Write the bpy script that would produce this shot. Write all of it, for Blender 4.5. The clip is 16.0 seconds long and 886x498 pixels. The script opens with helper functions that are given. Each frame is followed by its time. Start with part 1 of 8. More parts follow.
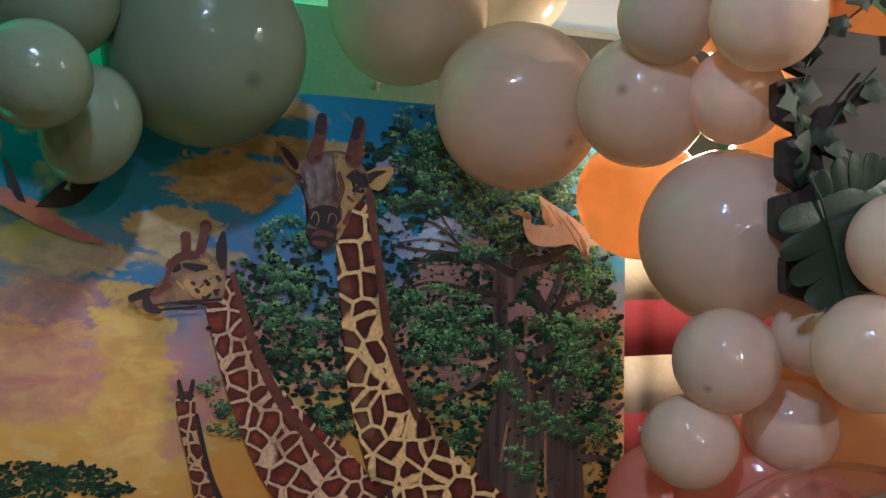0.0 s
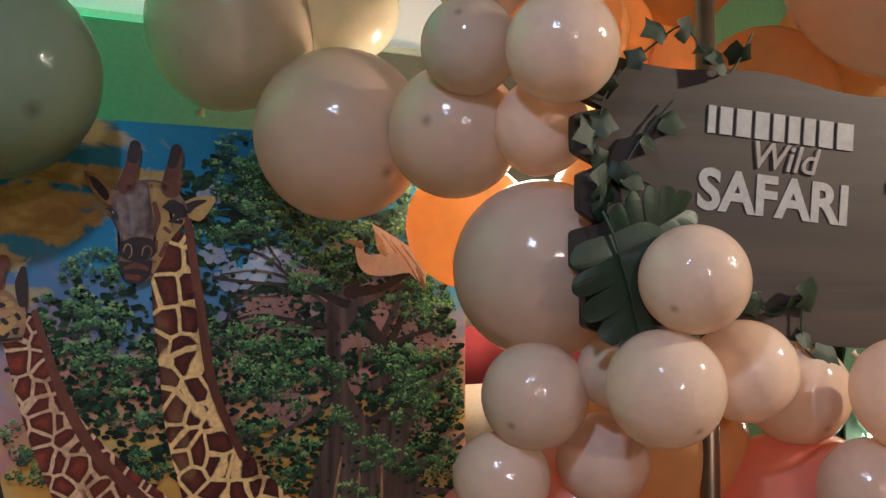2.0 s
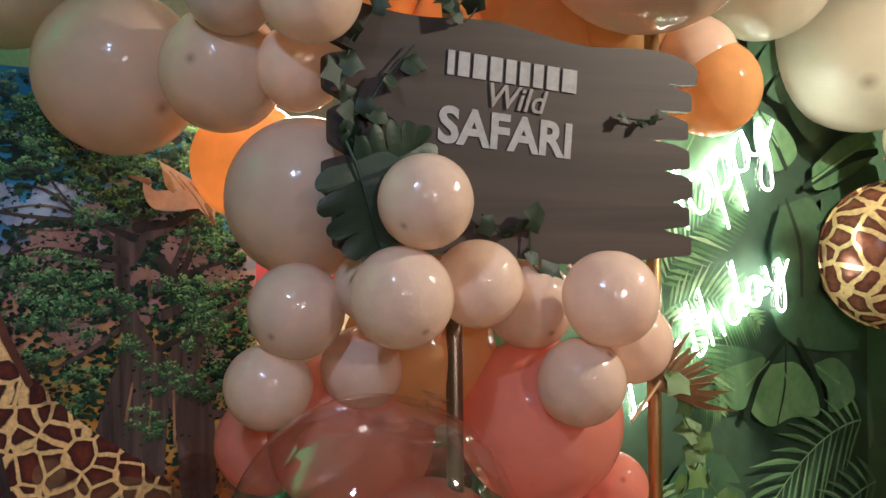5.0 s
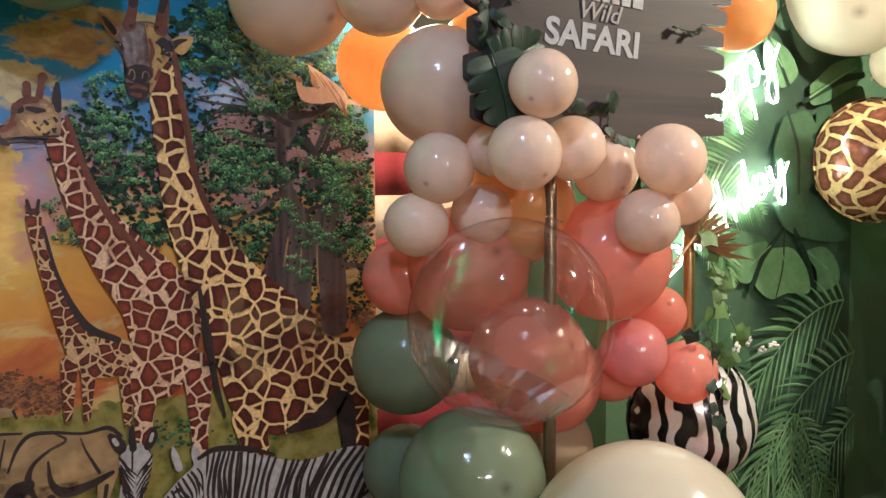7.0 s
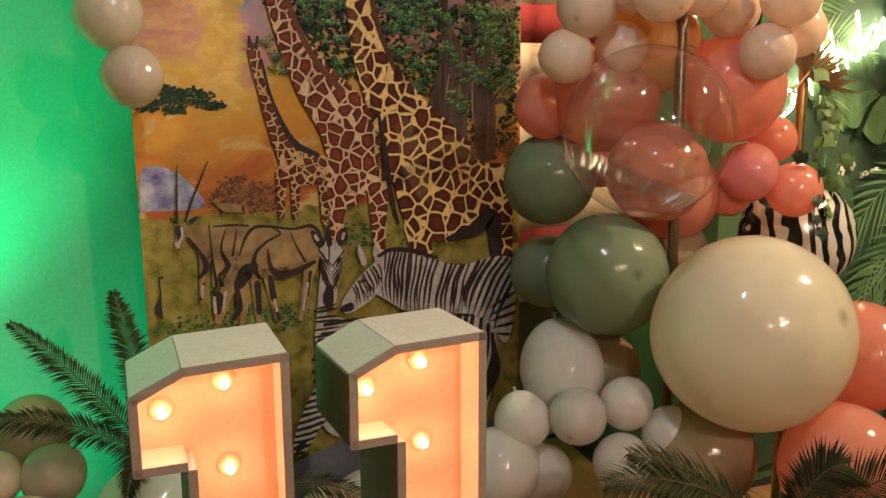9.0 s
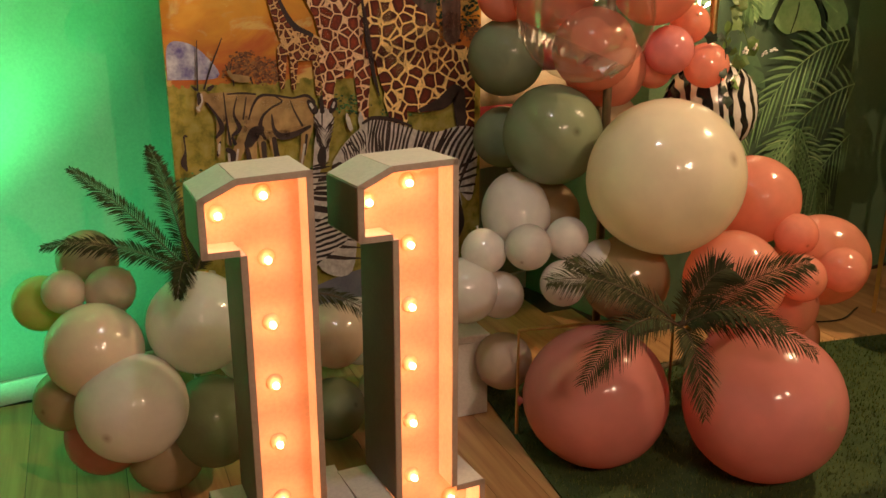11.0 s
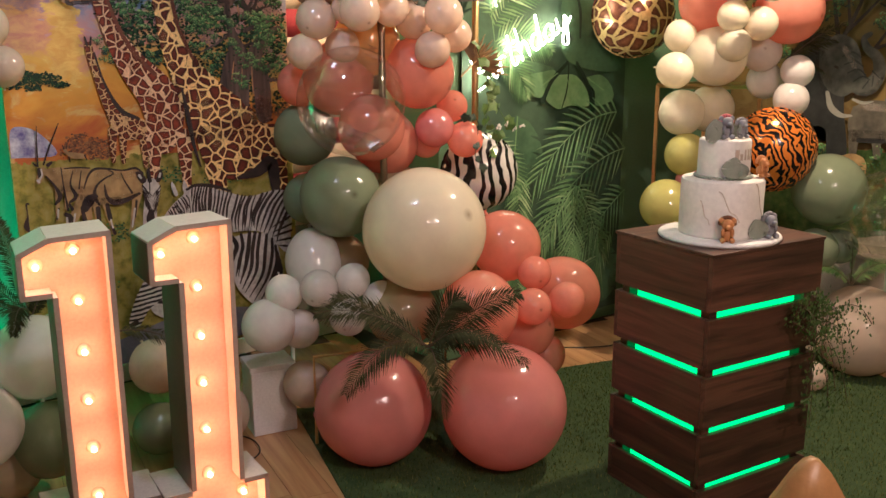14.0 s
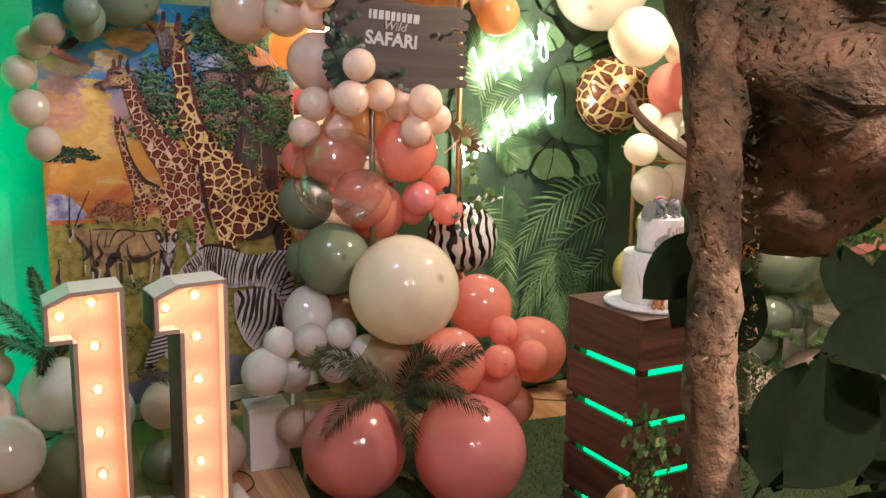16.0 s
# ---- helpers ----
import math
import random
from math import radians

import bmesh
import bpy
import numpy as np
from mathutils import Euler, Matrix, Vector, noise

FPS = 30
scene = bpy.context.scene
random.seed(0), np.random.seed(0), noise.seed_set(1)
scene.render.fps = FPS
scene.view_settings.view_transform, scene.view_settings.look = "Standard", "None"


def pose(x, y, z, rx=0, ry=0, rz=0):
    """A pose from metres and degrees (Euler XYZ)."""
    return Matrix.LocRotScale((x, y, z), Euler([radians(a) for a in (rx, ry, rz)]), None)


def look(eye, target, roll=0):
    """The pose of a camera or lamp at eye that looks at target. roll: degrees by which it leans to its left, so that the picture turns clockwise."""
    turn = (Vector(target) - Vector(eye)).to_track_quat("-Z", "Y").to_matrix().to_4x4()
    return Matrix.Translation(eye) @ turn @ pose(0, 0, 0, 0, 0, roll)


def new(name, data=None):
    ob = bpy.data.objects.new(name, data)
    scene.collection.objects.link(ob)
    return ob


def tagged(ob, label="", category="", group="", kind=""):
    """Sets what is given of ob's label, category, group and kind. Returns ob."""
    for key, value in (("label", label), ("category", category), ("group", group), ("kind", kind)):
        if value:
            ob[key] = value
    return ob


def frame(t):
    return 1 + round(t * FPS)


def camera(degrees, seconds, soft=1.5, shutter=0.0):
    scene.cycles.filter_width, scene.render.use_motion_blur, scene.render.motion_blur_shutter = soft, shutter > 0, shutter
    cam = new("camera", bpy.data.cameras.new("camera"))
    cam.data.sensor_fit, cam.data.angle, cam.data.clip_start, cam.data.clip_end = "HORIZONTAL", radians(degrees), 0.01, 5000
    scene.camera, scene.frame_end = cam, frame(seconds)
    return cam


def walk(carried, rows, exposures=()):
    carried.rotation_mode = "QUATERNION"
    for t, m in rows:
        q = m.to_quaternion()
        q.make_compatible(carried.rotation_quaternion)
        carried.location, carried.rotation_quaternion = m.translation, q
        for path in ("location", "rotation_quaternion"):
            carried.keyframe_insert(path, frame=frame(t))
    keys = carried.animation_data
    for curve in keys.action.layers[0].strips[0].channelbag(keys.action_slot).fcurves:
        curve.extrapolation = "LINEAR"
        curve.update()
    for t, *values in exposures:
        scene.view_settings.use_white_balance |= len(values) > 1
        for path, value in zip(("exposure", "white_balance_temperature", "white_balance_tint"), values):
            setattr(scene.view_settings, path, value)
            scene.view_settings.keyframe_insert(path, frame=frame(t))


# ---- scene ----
cam = camera(53.3, 16.0)
METRES, EYE, TILT, LEAN, TURN = 3.2, 1.57, 0.0, 0.0, -21.0
ROWS = [
    (0.0, 0.0, 0.0, 0.0, -0.01, 1.17, -0.66),
    (0.5, 0.0024, -0.0008, 0.0038, -1.14, 1.99, -0.71),
    (1.0, 0.0116, -0.0015, 0.0063, -2.29, 2.25, -0.68),
    (1.5, 0.0219, 0.0012, 0.0079, -4.03, 2.33, -0.45),
    (2.0, 0.0464, 0.0088, 0.0091, -5.04, 2.03, 0.03),
    (2.5, 0.0709, 0.0182, 0.0113, -6.42, 1.82, 0.65),
    (3.0, 0.0864, 0.0331, 0.019, -8.26, 1.41, 1.04),
    (3.5, 0.095, 0.0337, 0.0196, -10.27, 1.48, 1.1),
    (6.0, 0.0451, -0.0995, -0.032, -15.35, -2.38, 0.31),
    (6.5, 0.0172, -0.1273, -0.0414, -15.51, -3.06, 0.19),
    (7.0, -0.0218, -0.1515, -0.0481, -15.24, -3.86, 0.31),
    (7.5, -0.0477, -0.1701, -0.0565, -13.49, -5.12, 0.41),
    (8.0, -0.0626, -0.1908, -0.0686, -10.87, -6.91, 0.56),
    (8.5, -0.0719, -0.2231, -0.077, -9.09, -8.93, 0.65),
    (9.0, -0.0862, -0.2542, -0.0834, -9.21, -10.92, 0.49),
    (9.5, -0.1087, -0.2893, -0.0925, -10.28, -12.7, 0.28),
    (12.0, -0.1169, -0.4724, -0.0994, -13.3, -17.73, 0.29),
    (12.5, -0.1098, -0.5068, -0.0954, -14.5, -17.77, 0.21),
    (13.0, -0.0886, -0.5315, -0.0904, -15.63, -16.73, 0.21),
    (13.5, -0.0616, -0.5666, -0.0793, -16.52, -14.91, 0.17),
    (14.0, -0.0497, -0.6009, -0.0614, -17.6, -13.08, 0.24),
    (14.5, -0.0476, -0.6329, -0.0464, -18.13, -11.91, 0.3),
    (15.0, -0.0415, -0.6627, -0.0375, -17.94, -11.29, 0.15),
    (15.5, -0.027, -0.6939, -0.0311, -16.66, -10.59, -0.18),
    (16.0, -0.0131, -0.727, -0.0252, -14.83, -9.82, -0.48),
]
walk(cam, [(t, pose(0, 0, EYE, TILT, LEAN, TURN) @ pose(METRES * x, METRES * y, METRES * z, 90 + pitch, roll, yaw)) for t, x, y, z, yaw, pitch, roll in ROWS], [(0.0, 0.22, 4650, 13), (2.0, 0.22, 5000, 17), (3.5, 0.08, 4950, 15), (5.0, 0.3, 4850, 14), (7.0, 0.78, 4800, 13), (8.5, 0.68, 5600, 13), (9.5, 0.52, 6500, 13), (12.5, 0.62, 7300, 29), (13.5, 0.68, 6000, 25), (14.5, 0.66, 5300, 21), (16.0, 0.92, 5150, 21)])

# ---- world and lights ----
world = bpy.data.worlds.new("world")
scene.world = world
world.use_nodes = True
world.node_tree.nodes["Background"].inputs[0].default_value = (0.9, 0.75, 0.6, 1)
world.node_tree.nodes["Background"].inputs[1].default_value = 0.02


def lamp(name, kind, at, power, color, size=0.05, target=None, spread=70):
    data = bpy.data.lights.new(name, kind)
    data.energy, data.color = power, color
    ob = new(name, data)
    if kind == "SPOT":
        data.spot_size, data.spot_blend, data.shadow_soft_size = radians(spread), 0.6 if spread < 150 else 0.5 if spread < 169 else 0.28, size
    elif kind == "AREA":
        data.size = size
    else:
        data.shadow_soft_size = size
    ob.matrix_world = look(at, target) if target else Matrix.Translation(at)
    return ob


COOL_AT, WARM_AT = (0.0, 0.15, 2.33), (2.0, -0.2, 2.33)
lamp("cool_downlight_lamp", "SPOT", COOL_AT, 16, (0.9, 0.95, 1.0), 0.035, (COOL_AT[0] - 0.001, COOL_AT[1], 0), 168)
lamp("warm_downlight_lamp", "SPOT", WARM_AT, 95, (1.0, 0.74, 0.42), 0.035, (WARM_AT[0] - 0.001, WARM_AT[1], 0), 170)
# unseen fill lamps added at the rear to lift the whole room
REAR_FILL_AT = ((0.15, -2.45, 2.33), (-0.7, -2.3, 2.33))
for at, power in zip(REAR_FILL_AT, (86, 26)):
    lamp("warm_downlight_lamp_rear", "SPOT", at, power, (1.0, 0.73, 0.52), 0.035, (at[0] - 0.001, at[1], 0), 172)
# unseen lamp without a fixture, assumed from the amber glow behind the garland
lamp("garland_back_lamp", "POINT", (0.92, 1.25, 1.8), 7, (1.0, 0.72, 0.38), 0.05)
lamp("green_par_lamp", "SPOT", (-1.3, 1.2, 0.2), 400, (0.0, 1.0, 0.27), 0.04, (-0.88, 1.83, 1.24), 67)
lamp("green_par_lamp_low", "SPOT", (-1.5, 0.9, 0.2), 190, (0.0, 1.0, 0.33), 0.04, (-0.62, 1.83, 0.5), 44)
lamp("green_par_lamp_side", "SPOT", (3.15, -0.75, 0.2), 4, (0.0, 1.0, 0.32), 0.04, (3.3, 0.1, 1.2), 110)


# ---- materials ----
def nodes_of(name):
    m = bpy.data.materials.new(name)
    m.use_nodes = True
    nt = m.node_tree
    return m, nt, nt.nodes["Principled BSDF"], nt.nodes["Material Output"]


def add(nt, kind, **values):
    n = nt.nodes.new(kind)
    for k, v in values.items():
        n.inputs[k.replace("_", " ")].default_value = v
    return n


def coords(nt, which="Object"):
    return nt.nodes.new("ShaderNodeTexCoord").outputs[which]


def ramp(nt, fac, stops, constant=False):
    r = nt.nodes.new("ShaderNodeValToRGB")
    if constant:
        r.color_ramp.interpolation = "CONSTANT"
    e = r.color_ramp.elements
    while len(e) < len(stops):
        e.new(0.5)
    for el, (pos, col) in zip(e, stops):
        el.position, el.color = pos, (*col, 1)
    nt.links.new(fac, r.inputs[0])
    return r.outputs[0]


def bumped(nt, p, height, strength, distance=0.01):
    b = add(nt, "ShaderNodeBump", Strength=strength, Distance=distance)
    nt.links.new(height, b.inputs["Height"])
    nt.links.new(b.outputs[0], p.inputs["Normal"])


def mixcol(nt, fac, a, b, how="MIX"):
    m = nt.nodes.new("ShaderNodeMix")
    m.data_type, m.blend_type = "RGBA", how
    for v, s in ((fac, m.inputs[0]), (a, m.inputs[6]), (b, m.inputs[7])):
        if isinstance(v, (int, float)):
            s.default_value = v
        elif isinstance(v, tuple):
            s.default_value = (*v, 1)
        else:
            nt.links.new(v, s)
    return m.outputs[2]


def noise_tex(nt, scale, detail=3.0, vec=None, rough=0.55):
    n = add(nt, "ShaderNodeTexNoise", Scale=scale, Detail=detail, Roughness=rough)
    nt.links.new(vec if vec is not None else coords(nt), n.inputs["Vector"])
    return n.outputs["Fac"]


def varied(name, a, b, scale=8, rough=0.6, metal=0.0, bump=0.15, fine=120, spec=0.5):
    """A surface between two colours, with coarse stains and fine grain."""
    m, nt, p, out = nodes_of(name)
    n1, n2 = noise_tex(nt, scale, 4), noise_tex(nt, fine, 3)
    c = ramp(nt, n1, [(0.3, a), (0.7, b)])
    c = mixcol(nt, 0.22, c, ramp(nt, n2, [(0.3, (0.35, 0.35, 0.35)), (0.7, (1, 1, 1))]), "MULTIPLY")
    nt.links.new(c, p.inputs["Base Color"])
    p.inputs["Roughness"].default_value, p.inputs["Metallic"].default_value = rough, metal
    p.inputs["Specular IOR Level"].default_value = spec
    if bump:
        bumped(nt, p, n2, bump, 0.003)
    return m


def latex(name, color, glow=0.4, rough=0.12):
    """Balloon skin: satin, a little see-through to light, darker at the thick nub."""
    m, nt, p, out = nodes_of(name)
    sep = nt.nodes.new("ShaderNodeSeparateXYZ")
    nt.links.new(coords(nt), sep.inputs[0])
    nub = ramp(nt, sep.outputs["Z"], [(0.9935, (1, 1, 1)), (0.999, (0.55, 0.48, 0.44))])
    info = nt.nodes.new("ShaderNodeObjectInfo")
    tone = ramp(nt, info.outputs["Random"], [(0.0, (0.86, 0.84, 0.82)), (1.0, (1, 1, 1))])
    some = ramp(nt, info.outputs["Random"], [(0.0, (1, 1, 1)), (0.45, (0, 0, 0))], True)
    c = mixcol(nt, 1.0, mixcol(nt, some, color, mixcol(nt, 1.0, color, nub, "MULTIPLY")), tone, "MULTIPLY")
    cloudy = noise_tex(nt, 2.2, 3)
    c = mixcol(nt, 0.35, c, ramp(nt, cloudy, [(0.35, (0.78, 0.78, 0.78)), (0.65, (1, 1, 1))]), "MULTIPLY")
    nt.links.new(c, p.inputs["Base Color"])
    r = nt.nodes.new("ShaderNodeMapRange")
    r.inputs["To Min"].default_value, r.inputs["To Max"].default_value = rough - 0.05, rough + 0.1
    nt.links.new(noise_tex(nt, 5, 4), r.inputs["Value"])
    nt.links.new(r.outputs[0], p.inputs["Roughness"])
    p.inputs["Specular IOR Level"].default_value = 0.6
    bumped(nt, p, noise_tex(nt, 3.5, 2), 0.06, 0.05)
    t = nt.nodes.new("ShaderNodeBsdfTranslucent")
    nt.links.new(c, t.inputs[0])
    mx = nt.nodes.new("ShaderNodeMixShader")
    mx.inputs[0].default_value = glow
    nt.links.new(p.outputs[0], mx.inputs[1])
    nt.links.new(t.outputs[0], mx.inputs[2])
    nt.links.new(mx.outputs[0], out.inputs[0])
    return m


def emitter(name, color, strength):
    m, nt, p, out = nodes_of(name)
    p.inputs["Base Color"].default_value = (*color, 1)
    p.inputs["Emission Color"].default_value = (*color, 1)
    p.inputs["Emission Strength"].default_value = strength
    return m


def clear_film(name, tint=(1, 1, 1), rough=0.03, base=0.075):
    m, nt, p, out = nodes_of(name)
    tr = nt.nodes.new("ShaderNodeBsdfTransparent")
    tr.inputs[0].default_value = (*tint, 1)
    gl = nt.nodes.new("ShaderNodeBsdfGlossy")
    gl.inputs["Roughness"].default_value = rough
    lw = add(nt, "ShaderNodeLayerWeight", Blend=0.5)
    gloss = ramp(nt, lw.outputs["Facing"], [(0.0, (base, base, base)), (0.55, (base * 1.6, base * 1.6, base * 1.6)), (0.85, (0.3, 0.3, 0.3)), (0.97, (0.75, 0.75, 0.75))])
    mx = nt.nodes.new("ShaderNodeMixShader")
    nt.links.new(gloss, mx.inputs[0])
    nt.links.new(tr.outputs[0], mx.inputs[1])
    nt.links.new(gl.outputs[0], mx.inputs[2])
    nt.links.new(mx.outputs[0], out.inputs[0])
    return m


def patch_mat(name, line, dark, dark2, scale, width, rough=0.7, metal=0.0, warp=0.06, spec=0.3):
    """Irregular dark patches parted by pale lines."""
    m, nt, p, out = nodes_of(name)
    c = coords(nt)
    nz = add(nt, "ShaderNodeTexNoise", Scale=scale * 0.6, Detail=3.0)
    nt.links.new(c, nz.inputs["Vector"])
    wv = nt.nodes.new("ShaderNodeVectorMath")
    wv.operation = "SCALE"
    wv.inputs["Scale"].default_value = warp
    nt.links.new(nz.outputs["Color"], wv.inputs[0])
    av = nt.nodes.new("ShaderNodeVectorMath")
    nt.links.new(c, av.inputs[0])
    nt.links.new(wv.outputs[0], av.inputs[1])
    v = add(nt, "ShaderNodeTexVoronoi", Scale=scale, Randomness=0.85)
    v.feature = "DISTANCE_TO_EDGE"
    nt.links.new(av.outputs[0], v.inputs["Vector"])
    k = ramp(nt, v.outputs["Distance"], [(width, line), (width + 0.03, dark), (width + 0.3, dark2)])
    grain = ramp(nt, noise_tex(nt, scale * 5, 4), [(0.3, (0.6, 0.6, 0.6)), (0.7, (1.15, 1.1, 1.05))])
    nt.links.new(mixcol(nt, 0.8, k, grain, "MULTIPLY"), p.inputs["Base Color"])
    p.inputs["Roughness"].default_value, p.inputs["Metallic"].default_value = rough, metal
    p.inputs["Specular IOR Level"].default_value = spec
    return m


def stripe_mat(name, a, b, scale, axis="X", distort=6.0, rough=0.7, metal=0.0, cut=0.5, centre=None):
    m, nt, p, out = nodes_of(name)
    w = add(nt, "ShaderNodeTexWave", Scale=scale, Distortion=distort, Detail=2.0)
    w.inputs["Detail Scale"].default_value = 1.1
    w.wave_type, w.bands_direction = "BANDS", axis
    at = coords(nt)
    if centre:
        w.wave_type, w.rings_direction = "RINGS", "Y"
        mv = nt.nodes.new("ShaderNodeMapping")
        mv.inputs["Location"].default_value = centre
        nt.links.new(at, mv.inputs["Vector"])
        at = mv.outputs[0]
    nt.links.new(at, w.inputs["Vector"])
    k = ramp(nt, w.outputs["Fac"], [(cut - 0.06, a), (cut + 0.06, b)])
    k = mixcol(nt, 0.4, k, ramp(nt, noise_tex(nt, 40, 4), [(0.3, (0.6, 0.55, 0.5)), (0.7, (1, 1, 1))]), "MULTIPLY")
    nt.links.new(k, p.inputs["Base Color"])
    p.inputs["Roughness"].default_value, p.inputs["Metallic"].default_value = rough, metal
    return m


def island_mat(name, stops, rough=0.75, spec=0.25, trans=0.0):
    """Each loose piece takes its own tone."""
    m, nt, p, out = nodes_of(name)
    g = nt.nodes.new("ShaderNodeNewGeometry")
    c = ramp(nt, g.outputs["Random Per Island"], stops)
    c = mixcol(nt, 0.5, c, ramp(nt, noise_tex(nt, 90, 3), [(0.3, (0.55, 0.55, 0.55)), (0.7, (1.1, 1.1, 1.1))]), "MULTIPLY")
    nt.links.new(c, p.inputs["Base Color"])
    p.inputs["Roughness"].default_value = rough
    p.inputs["Specular IOR Level"].default_value = spec
    if trans:
        t = nt.nodes.new("ShaderNodeBsdfTranslucent")
        mx = nt.nodes.new("ShaderNodeMixShader")
        mx.inputs[0].default_value = trans
        for a, b in ((c, t.inputs[0]), (p.outputs[0], mx.inputs[1]), (t.outputs[0], mx.inputs[2]), (mx.outputs[0], out.inputs[0])):
            nt.links.new(a, b)
    return m


def wood(name, a, b, scale=3.0, rough=0.5, axis=0, per_object=True):
    m, nt, p, out = nodes_of(name)
    mp = nt.nodes.new("ShaderNodeMapping")
    s = [14.0, 14.0, 14.0]
    s[axis] = 0.9
    mp.inputs["Scale"].default_value = s
    nt.links.new(coords(nt), mp.inputs["Vector"])
    info = nt.nodes.new("ShaderNodeObjectInfo")
    cm = nt.nodes.new("ShaderNodeCombineXYZ")
    mu = nt.nodes.new("ShaderNodeMath")
    mu.operation = "MULTIPLY"
    mu.inputs[1].default_value = 37.0
    nt.links.new(info.outputs["Random"], mu.inputs[0])
    for k in range(3):
        nt.links.new(mu.outputs[0], cm.inputs[k])
    nt.links.new(cm.outputs[0], mp.inputs["Location"])
    n = add(nt, "ShaderNodeTexNoise", Scale=scale, Detail=6.0, Roughness=0.6, Distortion=0.8)
    nt.links.new(mp.outputs[0], n.inputs["Vector"])
    c = ramp(nt, n.outputs["Fac"], [(0.32, a), (0.62, b)])
    tone = ramp(nt, info.outputs["Random"], [(0, (0.72, 0.7, 0.68)), (1, (1.05, 1.05, 1.05))])
    nt.links.new(mixcol(nt, 1.0, c, tone, "MULTIPLY"), p.inputs["Base Color"])
    p.inputs["Roughness"].default_value = rough
    bumped(nt, p, n.outputs["Fac"], 0.25, 0.004)
    return m


TAN = latex("tan_latex", (0.80, 0.65, 0.51))
BLUSH = latex("blush_latex", (0.97, 0.77, 0.6))
CREAM = latex("cream_latex", (0.98, 0.91, 0.72))
WHITE = latex("white_sand_latex", (0.93, 0.89, 0.84))
AMBER = latex("amber_latex", (0.95, 0.6, 0.25), 0.6)
SAGE = latex("sage_latex", (0.33, 0.4, 0.255))
LIME = latex("lime_latex", (0.66, 0.62, 0.2))
CORAL = latex("coral_latex", (0.97, 0.44, 0.32), 0.55)
ROSE = latex("rose_latex", (0.86, 0.34, 0.31), 0.45)
KHAKI = latex("khaki_latex", (0.56, 0.44, 0.28))
FILM = clear_film("clear_vinyl", (0.97, 0.96, 0.95), 0.03, 0.11)
FILM_SEAM = clear_film("gathered_vinyl", (0.88, 0.85, 0.82), 0.3, 0.16)
FILM_TRIM = varied("film_skirt", (0.62, 0.45, 0.36), (0.8, 0.62, 0.5), 20, 0.35)
GIRAFFE_FOIL = patch_mat("giraffe_foil", (1.0, 0.76, 0.34), (0.16, 0.055, 0.035), (0.34, 0.14, 0.075), 3.0, 0.08, 0.22, 0.4, 0.25, 0.5)
ZEBRA_FOIL = stripe_mat("zebra_foil", (0.85, 0.82, 0.76), (0.012, 0.012, 0.012), 1.15, "X", 7.5, 0.2, 0.3)
TIGER_FOIL = stripe_mat("tiger_foil", (0.85, 0.26, 0.03), (0.012, 0.01, 0.01), 2.5, "DIAGONAL", 13.0, 0.2, 0.4, 0.52)
WALL_CREAM = varied("cream_wall_paint", (0.2, 0.18, 0.155), (0.23, 0.205, 0.175), 2, 0.85, bump=0.1)
WALL_GREEN = varied("green_wall_paint", (0.11, 0.2, 0.1), (0.13, 0.235, 0.125), 2, 0.8, bump=0.1)
CEIL = varied("ceiling_paint", (0.75, 0.73, 0.7), (0.8, 0.78, 0.75), 2, 0.9, bump=0.05)
FLOOR_WOOD = wood("floor_laminate", (0.40, 0.19, 0.08), (0.58, 0.33, 0.15), 1.6, 0.38, 1)
CRATE_WOOD = wood("dark_stained_pine", (0.026, 0.011, 0.007), (0.115, 0.05, 0.028), 2.2, 0.48, 0)
JOINT = varied("dark_joint", (0.03, 0.02, 0.012), (0.05, 0.03, 0.02), 10, 0.9)
BOARD = wood("sign_board", (0.022, 0.015, 0.011), (0.052, 0.036, 0.027), 0.9, 0.6, 0)
LETTER = varied("pale_sign_paint", (0.34, 0.33, 0.32), (0.42, 0.41, 0.4), 30, 0.6)
LETTER_DIM = varied("grey_sign_paint", (0.28, 0.25, 0.23), (0.34, 0.31, 0.28), 30, 0.6)
GOLD = varied("brushed_gold_metal", (0.62, 0.42, 0.16), (0.75, 0.52, 0.22), 12, 0.3, 0.9, 0.05)
BRONZE = varied("bronze_pole_metal", (0.20, 0.15, 0.10), (0.28, 0.21, 0.14), 12, 0.35, 0.8, 0.05)
MARQUEE = varied("cream_marquee_paint", (0.68, 0.61, 0.53), (0.72, 0.65, 0.57), 6, 0.5, bump=0.05)
# cream face with the bulbs' orange light put into its colour
MARQUEE_FACE = varied("peach_marquee_paint", (0.66, 0.46, 0.33), (0.7, 0.5, 0.37), 6, 0.5, bump=0.05)
# outer sides of the cream tray, with their shade put into the colour
MARQUEE_SHADE = varied("dark_taupe_cladding", (0.13, 0.095, 0.075), (0.18, 0.13, 0.1), 6, 0.6, bump=0.05)
MARQUEE_SIDE = varied("taupe_marquee_board", (0.30, 0.24, 0.2), (0.36, 0.29, 0.24), 6, 0.6, bump=0.05)
BULB = emitter("warm_bulb_glass", (1.0, 0.74, 0.4), 13)
SOCKET = varied("bulb_socket_enamel", (0.75, 0.55, 0.35), (0.8, 0.6, 0.4), 20, 0.35)
NEON = emitter("warm_white_neon", (1.0, 0.88, 0.55), 34)
ACRYLIC = clear_film("clear_acrylic", (0.96, 1, 0.97), 0.05)
LED_GREEN = emitter("green_led_diffuser", (0.0, 0.75, 0.12), 1.5)
WINDOW_GLOW = emitter("frosted_daylight", (1.0, 0.93, 0.85), 0.16)
